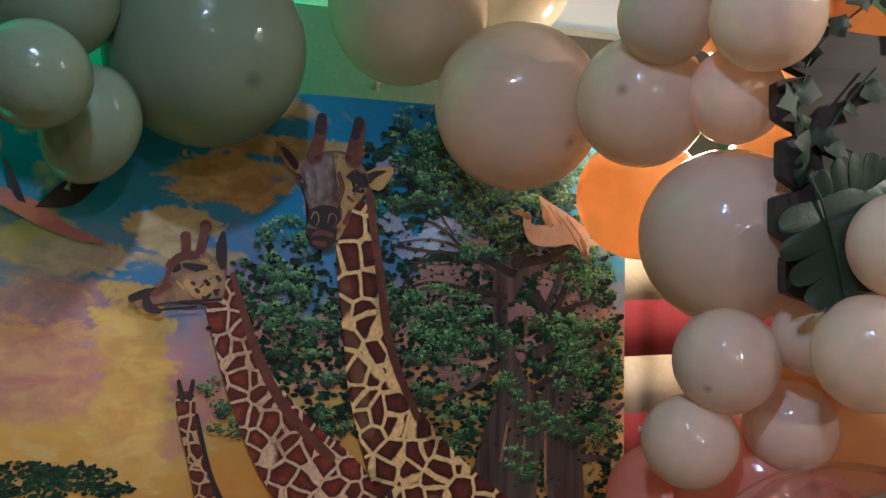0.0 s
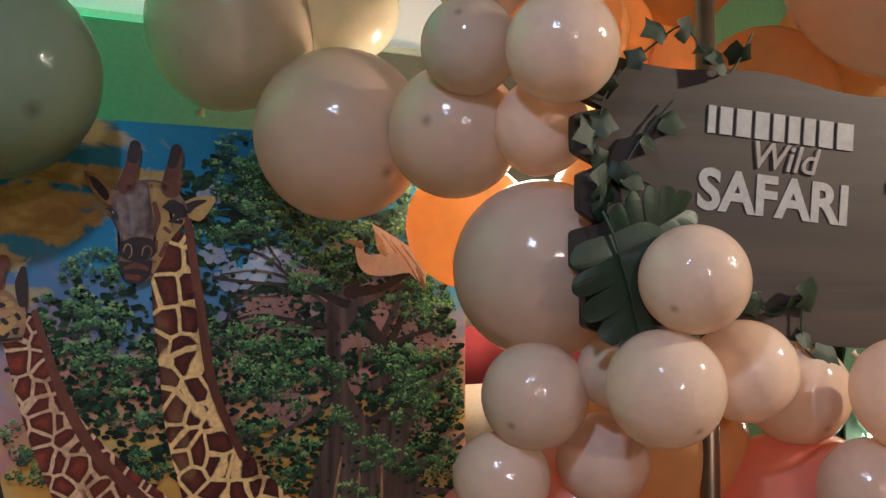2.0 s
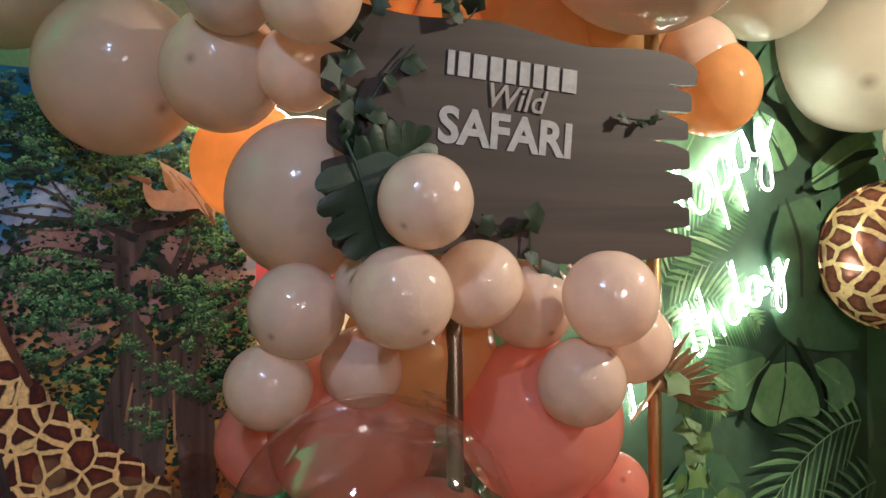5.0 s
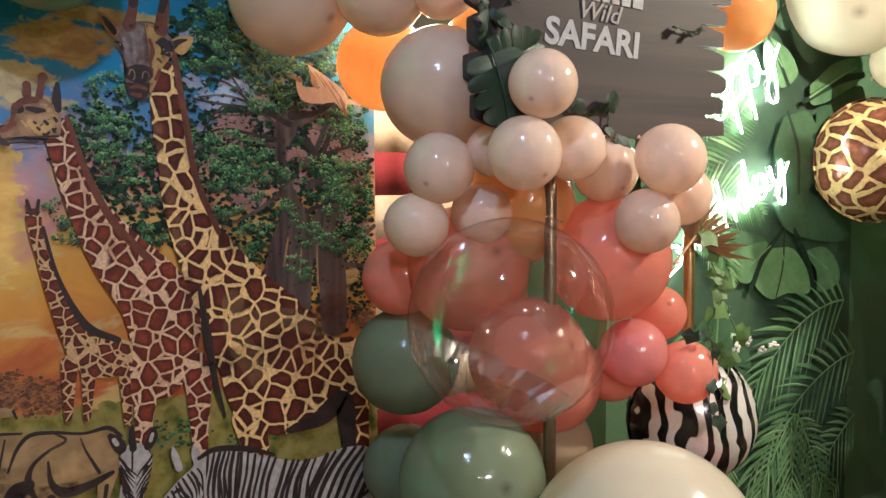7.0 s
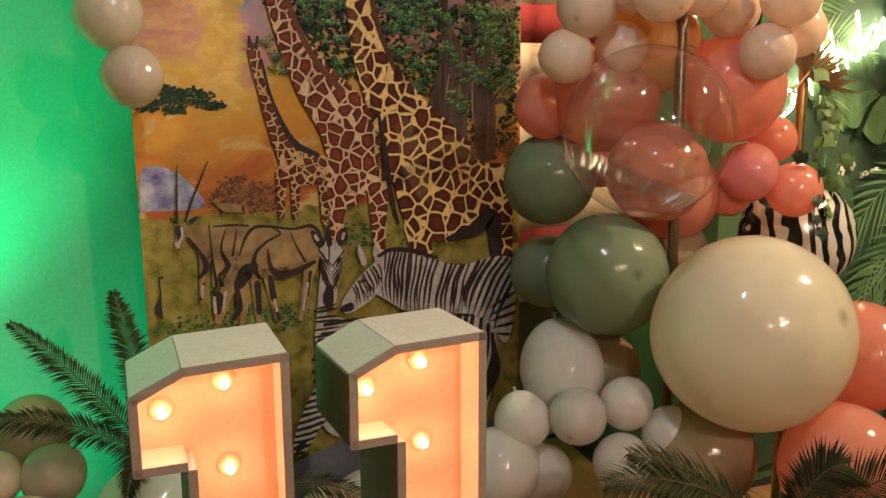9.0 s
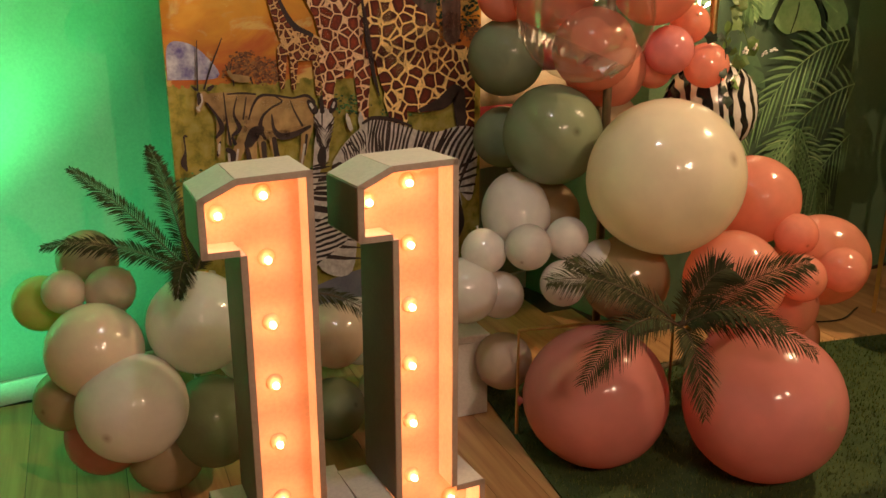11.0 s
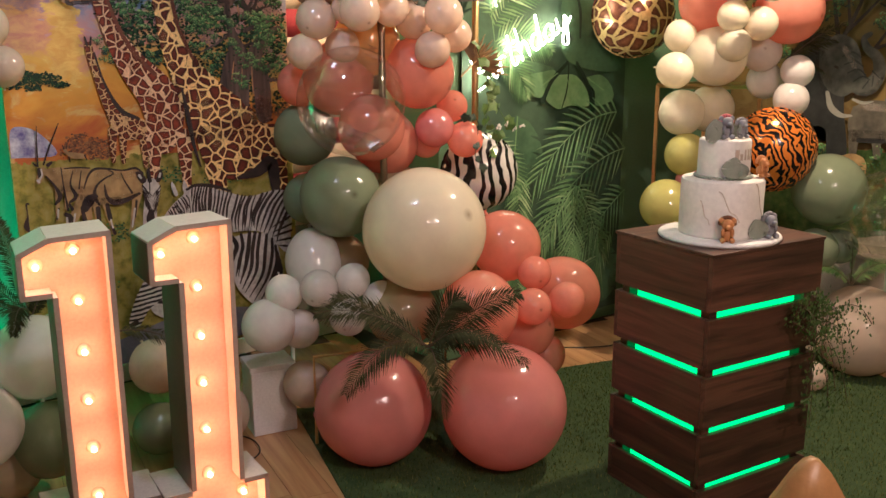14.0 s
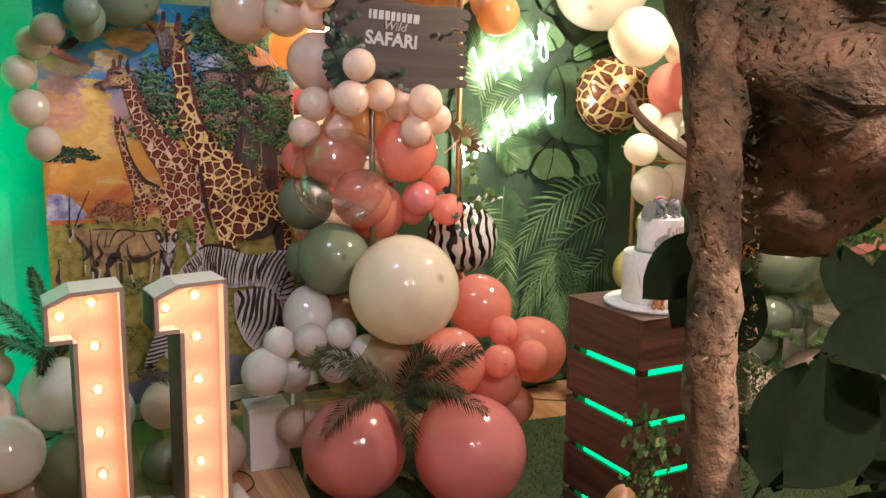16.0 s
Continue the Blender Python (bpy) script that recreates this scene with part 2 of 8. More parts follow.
LENS_COOL, LENS_WARM = emitter("cool_lens", (1, 0.95, 0.9), 6), emitter("warm_lens", (1, 0.75, 0.45), 6)
FRAME_WHITE = varied("white_gloss_paint", (0.72, 0.7, 0.67), (0.8, 0.78, 0.75), 6, 0.4, bump=0.04)
# white box paint dulled: the shade it stands in is in the colour
CHEST_PAINT = varied("aged_cream_paint", (0.3, 0.26, 0.2), (0.38, 0.33, 0.26), 5, 0.6, bump=0.08)
ICING = varied("white_fondant", (0.74, 0.7, 0.64), (0.82, 0.78, 0.72), 5, 0.55, bump=0.2, fine=60)
VEIN = varied("grey_marbling", (0.42, 0.35, 0.28), (0.6, 0.5, 0.4), 20, 0.6)
FIG_GREY = varied("grey_fondant", (0.2, 0.2, 0.22), (0.28, 0.28, 0.3), 20, 0.6)
FIG_TAN = varied("tan_fondant", (0.5, 0.2, 0.06), (0.6, 0.28, 0.1), 20, 0.6)
FIG_BROWN = varied("brown_fondant", (0.14, 0.05, 0.02), (0.2, 0.08, 0.03), 20, 0.6)
FIG_PINK = varied("pink_fondant", (0.5, 0.12, 0.13), (0.6, 0.18, 0.18), 20, 0.6)
FIG_SAGE = varied("sage_fondant", (0.2, 0.23, 0.18), (0.3, 0.32, 0.26), 20, 0.6)
PLATE = varied("white_board", (0.7, 0.68, 0.65), (0.78, 0.76, 0.73), 20, 0.5, bump=0.4, fine=40)
LEAF = varied("waxy_leaf", (0.009, 0.024, 0.012), (0.02, 0.046, 0.02), 14, 0.48, bump=0.2)
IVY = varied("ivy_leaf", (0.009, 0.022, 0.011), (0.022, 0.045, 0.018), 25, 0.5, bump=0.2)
# copy of the ivy leaf with the light on it put into its colour
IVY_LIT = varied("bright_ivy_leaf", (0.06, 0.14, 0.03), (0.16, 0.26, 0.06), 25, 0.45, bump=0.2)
PALM = island_mat("palm_leaflets", [(0, (0.02, 0.022, 0.009)), (1, (0.06, 0.06, 0.026))], 0.85, 0.08)
FERN = island_mat("fern_leaflets", [(0, (0.03, 0.08, 0.02)), (1, (0.14, 0.22, 0.06))], 0.5)
STEM = varied("brown_stem", (0.06, 0.035, 0.015), (0.1, 0.06, 0.03), 20, 0.7)
DRIED = varied("dried_palm", (0.42, 0.26, 0.12), (0.55, 0.36, 0.18), 20, 0.7)
TREE_LEAF = island_mat("dull_tree_leaf", [(0, (0.01, 0.018, 0.008)), (1, (0.02, 0.032, 0.014))], 0.8, 0.02, 0.5)
BARK = varied("mossy_bark", (0.05, 0.05, 0.024), (0.36, 0.22, 0.12), 30, 0.95, bump=0.8, fine=160)
RATTAN = varied("honey_rattan", (0.3, 0.15, 0.05), (0.38, 0.2, 0.07), 8, 0.45)
CABLE = varied("black_cable", (0.012, 0.012, 0.012), (0.02, 0.02, 0.02), 20, 0.5)
TURF = island_mat("turf_blades", [(0, (0.024, 0.05, 0.01)), (0.6, (0.065, 0.1, 0.02)), (1, (0.17, 0.175, 0.05))], 0.7)
TURF_BASE = varied("turf_backing", (0.025, 0.055, 0.014), (0.05, 0.085, 0.022), 30, 0.9, bump=0.6, fine=200)
FLAG_RED = varied("red_cloth", (0.24, 0.02, 0.025), (0.3, 0.03, 0.035), 5, 0.85)
FLAG_CREAM = varied("cream_cloth", (0.62, 0.5, 0.34), (0.7, 0.58, 0.42), 5, 0.85)
INK = varied("black_ink", (0.02, 0.018, 0.016), (0.035, 0.03, 0.028), 30, 0.6)
SHELL = varied("dark_fixture_plastic", (0.02, 0.02, 0.02), (0.035, 0.035, 0.035), 20, 0.4)
PETAL = varied("white_petal", (0.7, 0.68, 0.6), (0.78, 0.76, 0.68), 20, 0.6)


# ---- shape helpers ----
def part(name, bm, material, parent=None, label="", smooth=False):
    """Links a bmesh as one mesh object under a thing."""
    me = bpy.data.meshes.new(name)
    bmesh.ops.recalc_face_normals(bm, faces=bm.faces)
    bm.to_mesh(me)
    bm.free()
    if smooth:
        for f in me.polygons:
            f.use_smooth = True
    me.materials.append(material)
    ob = new(name, me)
    ob.parent = parent
    if label:
        ob["label"] = label
    return ob


def flat(name, verts, faces, material, parent=None, label=""):
    me = bpy.data.meshes.new(name)
    me.from_pydata(verts, [], faces)
    me.update()
    me.materials.append(material)
    ob = new(name, me)
    ob.parent = parent
    if label:
        ob["label"] = label
    return ob


def empty(name, m, label, category, group="", kind=""):
    ob = new(name)
    ob.matrix_basis = m
    ob.empty_display_size = 0.05
    return tagged(ob, label, category, group, kind)


def box(bm, lo, hi, bevel=0.0, m=None):
    vs = [bm.verts.new((x, y, z)) for x in (lo[0], hi[0]) for y in (lo[1], hi[1]) for z in (lo[2], hi[2])]
    fs = [bm.faces.new([vs[i] for i in q]) for q in ((0, 1, 3, 2), (4, 6, 7, 5), (0, 4, 5, 1), (2, 3, 7, 6), (0, 2, 6, 4), (1, 5, 7, 3))]
    if bevel:
        es = list({e for f in fs for e in f.edges})
        r = bmesh.ops.bevel(bm, geom=es, offset=bevel, segments=2, affect="EDGES", profile=0.5)
        vs = list({v for f in r["faces"] for v in f.verts} | {v for v in vs if v.is_valid})
    if m:
        bmesh.ops.transform(bm, matrix=m, verts=vs)
    return bm


def tube(bm, pts, r, sides=10, r2=None, closed=False):
    """A round bar along points, tapering from r to r2."""
    pts = [Vector(p) for p in pts]
    n = len(pts)
    rings, ref = [], Vector((0.13, 0.31, 0.94))
    for i, p in enumerate(pts):
        a = pts[(i - 1) % n] if closed else pts[max(i - 1, 0)]
        b = pts[(i + 1) % n] if closed else pts[min(i + 1, n - 1)]
        d = (b - a).normalized()
        if abs(d.dot(ref)) > 0.95:
            ref = Vector((0.9, 0.2, 0.1))
        x = d.cross(ref).normalized()
        ref2 = x.cross(d).normalized()
        rr = r if r2 is None else r + (r2 - r) * i / max(n - 1, 1)
        rings.append([bm.verts.new(p + rr * (math.cos(2 * math.pi * k / sides) * x + math.sin(2 * math.pi * k / sides) * ref2)) for k in range(sides)])
    for i in range(n if closed else n - 1):
        A, B = rings[i], rings[(i + 1) % n]
        for k in range(sides):
            bm.faces.new((A[k], A[(k + 1) % sides], B[(k + 1) % sides], B[k]))
    if not closed:
        bm.faces.new(rings[0][::-1])
        bm.faces.new(rings[-1])
    return bm


def lathe(bm, profile, sides=32, at=(0, 0, 0)):
    """Turns (radius, height) pairs about z."""
    rings = []
    for r, z in profile:
        if r < 1e-6:
            rings.append([bm.verts.new((at[0], at[1], at[2] + z))])
        else:
            rings.append([bm.verts.new((at[0] + r * math.cos(2 * math.pi * k / sides), at[1] + r * math.sin(2 * math.pi * k / sides), at[2] + z)) for k in range(sides)])
    for A, B in zip(rings, rings[1:]):
        for k in range(sides):
            a, b = A[k % len(A)], A[(k + 1) % len(A)]
            c, d = B[(k + 1) % len(B)], B[k % len(B)]
            q = []
            for v in (a, b, c, d):
                if v not in q:
                    q.append(v)
            if len(q) > 2:
                bm.faces.new(q)
    return bm


def blob(bm, at, rx, ry=None, rz=None, m=None, seg=14):
    ry, rz = ry or rx, rz or rx
    r = bmesh.ops.create_uvsphere(bm, u_segments=seg, v_segments=max(6, seg * 2 // 3), radius=1)
    mm = Matrix.Translation(at) @ (m or Matrix()) @ Matrix.Diagonal((rx, ry, rz, 1))
    bmesh.ops.transform(bm, matrix=mm, verts=r["verts"])
    return bm


def smooth_line(pts, n=8):
    """Points on a curve through pts (any number of values each)."""
    P = [np.array(p, float) for p in pts]
    P = [2 * P[0] - P[1]] + P + [2 * P[-1] - P[-2]]
    out = []
    for i in range(1, len(P) - 2):
        for k in range(n):
            t = k / n
            a, b, c, d = P[i - 1:i + 3]
            out.append(0.5 * (2 * b + (c - a) * t + (2 * a - 5 * b + 4 * c - d) * t * t + (3 * b - a - 3 * c + d) * t ** 3))
    out.append(P[-2])
    return out


rng = random.Random(7)

# ---- room ----
def slab(name, lo, hi, material, label, category="wall"):
    return tagged(part(name, box(bmesh.new(), lo, hi), material), label, category, kind="structure")


slab("wall_north", (-2.3, 1.83, 0), (1.45, 1.95, 2.12), WALL_CREAM, "plain cream painted wall washed with green light")
slab("wall_north_top", (-2.3, 1.83, 2.32), (1.45, 1.95, 2.45), WALL_CREAM, "plain cream painted wall above the high window")
slab("wall_return", (1.45, 1.16, 0), (1.55, 1.95, 2.45), WALL_GREEN, "green painted wall return")
slab("wall_north_green", (1.55, 1.16, 0), (3.45, 1.28, 2.45), WALL_GREEN, "plain matte green painted wall")
slab("wall_east", (3.4, -3.3, 0), (3.52, 1.16, 2.45), WALL_GREEN, "plain matte green painted wall")
slab("wall_west", (-2.42, -3.3, 0), (-2.3, 1.95, 2.45), WALL_CREAM, "plain cream painted wall")
slab("wall_south", (-2.42, -3.42, 0), (3.52, -3.3, 2.45), WALL_CREAM, "plain cream painted wall")
tagged(part("ceiling", box(bmesh.new(), (-2.42, -3.42, 2.45), (3.52, 1.95, 2.55)), CEIL), "plain white painted ceiling", "ceiling", kind="structure")
floor_ob = tagged(part("floor", box(bmesh.new(), (-2.42, -3.42, -0.06), (3.52, 1.95, -0.004)), JOINT), "warm honey wood laminate plank floor", "floor", kind="structure")
bb = bmesh.new()
box(bb, (-2.3, 1.815, 0), (1.45, 1.83, 0.075), 0.003)
tagged(part("baseboard", bb, FRAME_WHITE), "white painted baseboard along the wall", "baseboard", kind="structure")

win = empty("window_1", pose(0, 0, 0), "high bright frosted transom window strip", "window", kind="structure")
part("pane", box(bmesh.new(), (-2.28, 1.88, 2.135), (1.43, 1.885, 2.305)), WINDOW_GLOW, win, "bright frosted pane")
wf = bmesh.new()
box(wf, (-2.3, 1.825, 2.12), (1.45, 1.9, 2.135))
box(wf, (-2.3, 1.825, 2.305), (1.45, 1.9, 2.32))
part("window_frame", wf, FRAME_WHITE, win)


def downlight(at, lens, label):
    thing = empty("downlight", Matrix.Translation((at[0], at[1], 2.45)), label, "ceiling light", "ceiling downlights")
    part("trim_ring", lathe(bmesh.new(), [(0.035, -0.002), (0.05, -0.008), (0.055, -0.004), (0.055, 0.0)], 28), FRAME_WHITE, thing, smooth=True)
    part("lens", lathe(bmesh.new(), [(0, -0.003), (0.034, -0.003), (0.034, 0.0)], 28), lens, thing, "glowing lens")


downlight(COOL_AT, LENS_COOL, "round recessed ceiling downlight, neutral white, switched on")
downlight(WARM_AT, LENS_WARM, "unseen round recessed ceiling downlight, warm white, switched on")
# ceiling fittings added out of view to go with the rear fill
for at in REAR_FILL_AT:
    downlight(at, LENS_WARM, "unseen round recessed ceiling downlight, warm white, switched on")


def par_light(at, yaw):
    thing = empty("par_light", pose(at[0], at[1], 0, 0, 0, yaw), "black stage uplight on the floor glowing green", "stage light", "green uplights")
    part("housing", lathe(bmesh.new(), [(0, 0.02), (0.05, 0.02), (0.06, 0.05), (0.06, 0.13), (0.055, 0.13), (0.05, 0.115), (0, 0.115)], 24), SHELL, thing, smooth=True)
    part("lens", lathe(bmesh.new(), [(0, 0.12), (0.049, 0.12), (0.049, 0.117)], 24), LED_GREEN, thing, "glowing green lens")
    part("bracket", tube(bmesh.new(), [(-0.075, 0, 0.09), (-0.075, 0, 0.008), (0.075, 0, 0.008), (0.075, 0, 0.09)], 0.006), SHELL, thing)


par_light((-0.95, 1.3), 20)
par_light((3.2, -0.95), 0)

# ---- printed savanna backdrop ----
GX0, GX1, GY, GZ0, GZ1 = -0.16, 0.862, 1.345, 0.25, 1.835


def sky_print(name, horizon, z0, z1, stops, ground, cloud, banks=()):
    """Printed cloth: sky bands with clouds above, grass below the horizon."""
    m, nt, p, out = nodes_of(name)
    c = coords(nt)
    sep = nt.nodes.new("ShaderNodeSeparateXYZ")
    nt.links.new(c, sep.inputs[0])
    mp = nt.nodes.new("ShaderNodeMapping")
    mp.inputs["Scale"].default_value = (2.6, 2.6, 4.5)
    nt.links.new(c, mp.inputs["Vector"])
    big = add(nt, "ShaderNodeTexNoise", Scale=1.5, Detail=6.0, Roughness=0.62, Distortion=1.3)
    nt.links.new(mp.outputs[0], big.inputs["Vector"])
    h = nt.nodes.new("ShaderNodeMapRange")
    h.inputs["From Min"].default_value, h.inputs["From Max"].default_value = horizon, z1
    nt.links.new(sep.outputs["Z"], h.inputs["Value"])
    ma = nt.nodes.new("ShaderNodeMath")
    ma.operation = "MULTIPLY_ADD"
    ma.inputs[1].default_value, ma.inputs[2].default_value = 0.7, -0.35
    nt.links.new(big.outputs["Fac"], ma.inputs[0])
    ad = nt.nodes.new("ShaderNodeMath")
    nt.links.new(h.outputs[0], ad.inputs[0])
    nt.links.new(ma.outputs[0], ad.inputs[1])
    sky = ramp(nt, ad.outputs[0], stops)
    puff = add(nt, "ShaderNodeTexNoise", Scale=2.3, Detail=9.0, Roughness=0.6, Distortion=0.5)
    nt.links.new(mp.outputs[0], puff.inputs["Vector"])
    lit = ramp(nt, puff.outputs["Fac"], [(0.55, (0, 0, 0)), (0.6, (0.7, 0.7, 0.7)), (0.75, (1, 1, 1))])
    tint = ramp(nt, puff.outputs["Fac"], [(0.5, cloud[0]), (0.62, cloud[1])])
    sky = mixcol(nt, lit, sky, tint)
    wisp = add(nt, "ShaderNodeTexNoise", Scale=9.0, Detail=7.0, Roughness=0.62, Distortion=0.6)
    nt.links.new(mp.outputs[0], wisp.inputs["Vector"])
    for (cu, cz, ru, rz), shade, bright in banks:
        at = nt.nodes.new("ShaderNodeMapping")
        at.inputs["Location"].default_value, at.inputs["Scale"].default_value = (-cu / ru, 0, -cz / rz), (1 / ru, 0, 1 / rz)
        nt.links.new(c, at.inputs["Vector"])
        far = nt.nodes.new("ShaderNodeVectorMath")
        far.operation = "LENGTH"
        nt.links.new(at.outputs[0], far.inputs[0])
        ragged = nt.nodes.new("ShaderNodeMath")
        ragged.operation = "MULTIPLY_ADD"
        ragged.inputs[1].default_value = 1.9
        nt.links.new(wisp.outputs["Fac"], ragged.inputs[0])
        nt.links.new(far.outputs["Value"], ragged.inputs[2])
        cover = nt.nodes.new("ShaderNodeMapRange")
        cover.inputs["From Min"].default_value, cover.inputs["From Max"].default_value = 2.02, 1.86
        nt.links.new(ragged.outputs[0], cover.inputs["Value"])
        sky = mixcol(nt, cover.outputs[0], sky, ramp(nt, wisp.outputs["Fac"], [(0.35, bright), (0.62, shade)]))
    gn = ramp(nt, noise_tex(nt, 26, 6), [(0.3, ground[0]), (0.5, ground[1]), (0.7, ground[2])])
    step = nt.nodes.new("ShaderNodeMath")
    step.operation = "LESS_THAN"
    step.inputs[1].default_value = horizon
    jag = nt.nodes.new("ShaderNodeMath")
    jag.operation = "MULTIPLY_ADD"
    jag.inputs[1].default_value = 0.06
    nt.links.new(noise_tex(nt, 18, 5), jag.inputs[0])
    nt.links.new(sep.outputs["Z"], jag.inputs[2])
    nt.links.new(jag.outputs[0], step.inputs[0])
    whole = mixcol(nt, step.outputs[0], sky, gn)
    ink = ramp(nt, noise_tex(nt, 5, 4), [(0.3, (0.62, 0.62, 0.64)), (0.7, (0.9, 0.9, 0.9))])
    nt.links.new(mixcol(nt, 1.0, whole, ink, "MULTIPLY"), p.inputs["Base Color"])
    p.inputs["Roughness"].default_value = 0.6
    p.inputs["Specular IOR Level"].default_value = 0.25
    bumped(nt, p, noise_tex(nt, 3, 2), 0.25, 0.03)
    return m


SAVANNA = sky_print("savanna_print", 1.03, GZ0, GZ1, [(0.0, (0.6, 0.16, 0.04)), (0.2, (0.8, 0.38, 0.05)), (0.38, (0.8, 0.5, 0.1)), (0.5, (0.66, 0.3, 0.26)), (0.6, (0.55, 0.4, 0.42)), (0.68, (0.2, 0.32, 0.52)), (0.8, (0.07, 0.36, 0.62)), (1.0, (0.05, 0.3, 0.5))], ((0.12, 0.14, 0.02), (0.4, 0.33, 0.06), (0.5, 0.42, 0.13)), ((0.62, 0.3, 0.18), (0.8, 0.58, 0.18)), [
    ((-0.04, 1.5, 0.12, 0.05), (0.36, 0.24, 0.34), (0.66, 0.36, 0.28)), ((0.04, 1.40, 0.06, 0.16), (0.72, 0.42, 0.1), (0.85, 0.6, 0.16)), ((-0.09, 1.42, 0.1, 0.07), (0.62, 0.28, 0.2), (0.78, 0.46, 0.2)),
    ((0.09, 1.62, 0.07, 0.035), (0.6, 0.42, 0.2), (0.85, 0.68, 0.3)), ((0.175, 1.695, 0.095, 0.042), (0.5, 0.3, 0.09), (0.75, 0.52, 0.16)), ((0.27, 1.75, 0.12, 0.018), (0.5, 0.34, 0.1), (0.75, 0.55, 0.2)), ((-0.04, 1.58, 0.07, 0.03), (0.5, 0.4, 0.34), (0.75, 0.6, 0.4))])
P_GIRAFFE = patch_mat("printed_patch_hide", (0.95, 0.66, 0.26), (0.05, 0.011, 0.008), (0.17, 0.033, 0.015), 26, 0.055, 0.6, 0, 0.016)
P_GIRAFFE_S = patch_mat("printed_patch_hide_small", (0.82, 0.56, 0.32), (0.075, 0.015, 0.011), (0.27, 0.05, 0.02), 33, 0.055, 0.6, 0, 0.012)
P_GIRAFFE_XS = patch_mat("printed_patch_hide_fine", (0.66, 0.42, 0.19), (0.07, 0.015, 0.01), (0.18, 0.04, 0.018), 48, 0.06, 0.6, 0, 0.008)
P_FACE = varied("printed_tan_face", (0.11, 0.045, 0.025), (0.52, 0.3, 0.13), 26, 0.6, bump=0, fine=70)
P_DARK = varied("printed_dark_brown", (0.014, 0.01, 0.009), (0.045, 0.022, 0.017), 30, 0.6, bump=0)
P_MANE = varied("printed_mane", (0.12, 0.03, 0.015), (0.2, 0.06, 0.02), 30, 0.6, bump=0)
P_ZEBRA = stripe_mat("printed_stripe_hide", (0.62, 0.58, 0.52), (0.015, 0.012, 0.012), 15, "X", 2.6, 0.6, centre=(-0.93, 0.0, -0.52))
P_ZEBRA_F = stripe_mat("printed_stripe_face", (0.6, 0.56, 0.5), (0.015, 0.012, 0.012), 19, "X", 2.6, 0.6, centre=(-0.2, 0.0, -0.95))
P_ORYX = varied("printed_ochre_hide", (0.22, 0.13, 0.045), (0.52, 0.34, 0.14), 18, 0.6, bump=0, fine=60)
P_PALE = varied("printed_pale_hide", (0.42, 0.38, 0.34), (0.66, 0.62, 0.56), 40, 0.6, bump=0, fine=80)
P_TRUNK = wood("printed_tree_bark", (0.018, 0.011, 0.009), (0.13, 0.085, 0.068), 2.6, 0.6, 2)
P_LEAF = island_mat("printed_leaves", [(0, (0.012, 0.045, 0.025)), (0.45, (0.045, 0.13, 0.05)), (0.8, (0.1, 0.26, 0.07)), (1, (0.22, 0.4, 0.12))], 0.6)
P_LEAF_DARK = island_mat("printed_dark_leaves", [(0, (0.004, 0.012, 0.008)), (0.6, (0.012, 0.04, 0.018)), (1, (0.035, 0.09, 0.03))], 0.6)
P_BUSH = island_mat("printed_russet_bush", [(0, (0.12, 0.05, 0.03)), (1, (0.35, 0.16, 0.06))], 0.6)
P_SNOW = varied("printed_snowy_peak", (0.12, 0.1, 0.3), (0.6, 0.6, 0.66), 30, 0.6, bump=0)
P_WING = varied("printed_pale_wing", (0.5, 0.32, 0.22), (0.68, 0.5, 0.38), 14, 0.6, bump=0)
P_PINK = varied("printed_pink_wing", (0.45, 0.12, 0.1), (0.6, 0.25, 0.18), 14, 0.6, bump=0)
P_CLOUD = varied("printed_gold_cloud", (0.42, 0.25, 0.06), (0.66, 0.46, 0.14), 16, 0.6, bump=0, fine=40)
P_WATER = varied("printed_water", (0.12, 0.13, 0.16), (0.22, 0.22, 0.24), 10, 0.6, bump=0)



def glaze(name, color, cover):
    """Thin printed ink that lets the colours under it through, in fine uneven streaks."""
    m, nt, p, out = nodes_of(name)
    p.inputs["Base Color"].default_value, p.inputs["Roughness"].default_value = (*color, 1), 0.6
    k = ramp(nt, noise_tex(nt, 60, 5, rough=0.7), [(0.3, (0, 0, 0)), (0.7, (cover, cover, cover))])
    tr = nt.nodes.new("ShaderNodeBsdfTransparent")
    mx = nt.nodes.new("ShaderNodeMixShader")
    for a, b in ((k, mx.inputs[0]), (tr.outputs[0], mx.inputs[1]), (p.outputs[0], mx.inputs[2]), (mx.outputs[0], out.inputs[0])):
        nt.links.new(a, b)
    return m


INK_DARK = glaze("printed_shade_ink", (0.02, 0.006, 0.005), 0.36)
INK_RUST = glaze("printed_rust_ink", (0.3, 0.07, 0.02), 0.2)
INK_SUN = glaze("printed_sunlit_ink", (0.95, 0.66, 0.25), 0.14)
INK_PALE = glaze("printed_pale_ink", (0.6, 0.5, 0.42), 0.4)

layer = [0.0]


def place_xz(base, edge=(-9.0, 9.0)):
    """Maps print coordinates onto an upright cloth that faces -y, each shape a hair in front of the last."""
    def f(u, z, lift):
        return (min(max(u, edge[0]), edge[1]), base - lift, z)
    return f


def place_yz(base):
    def f(u, z, lift):
        return (base - lift, u, z)
    return f


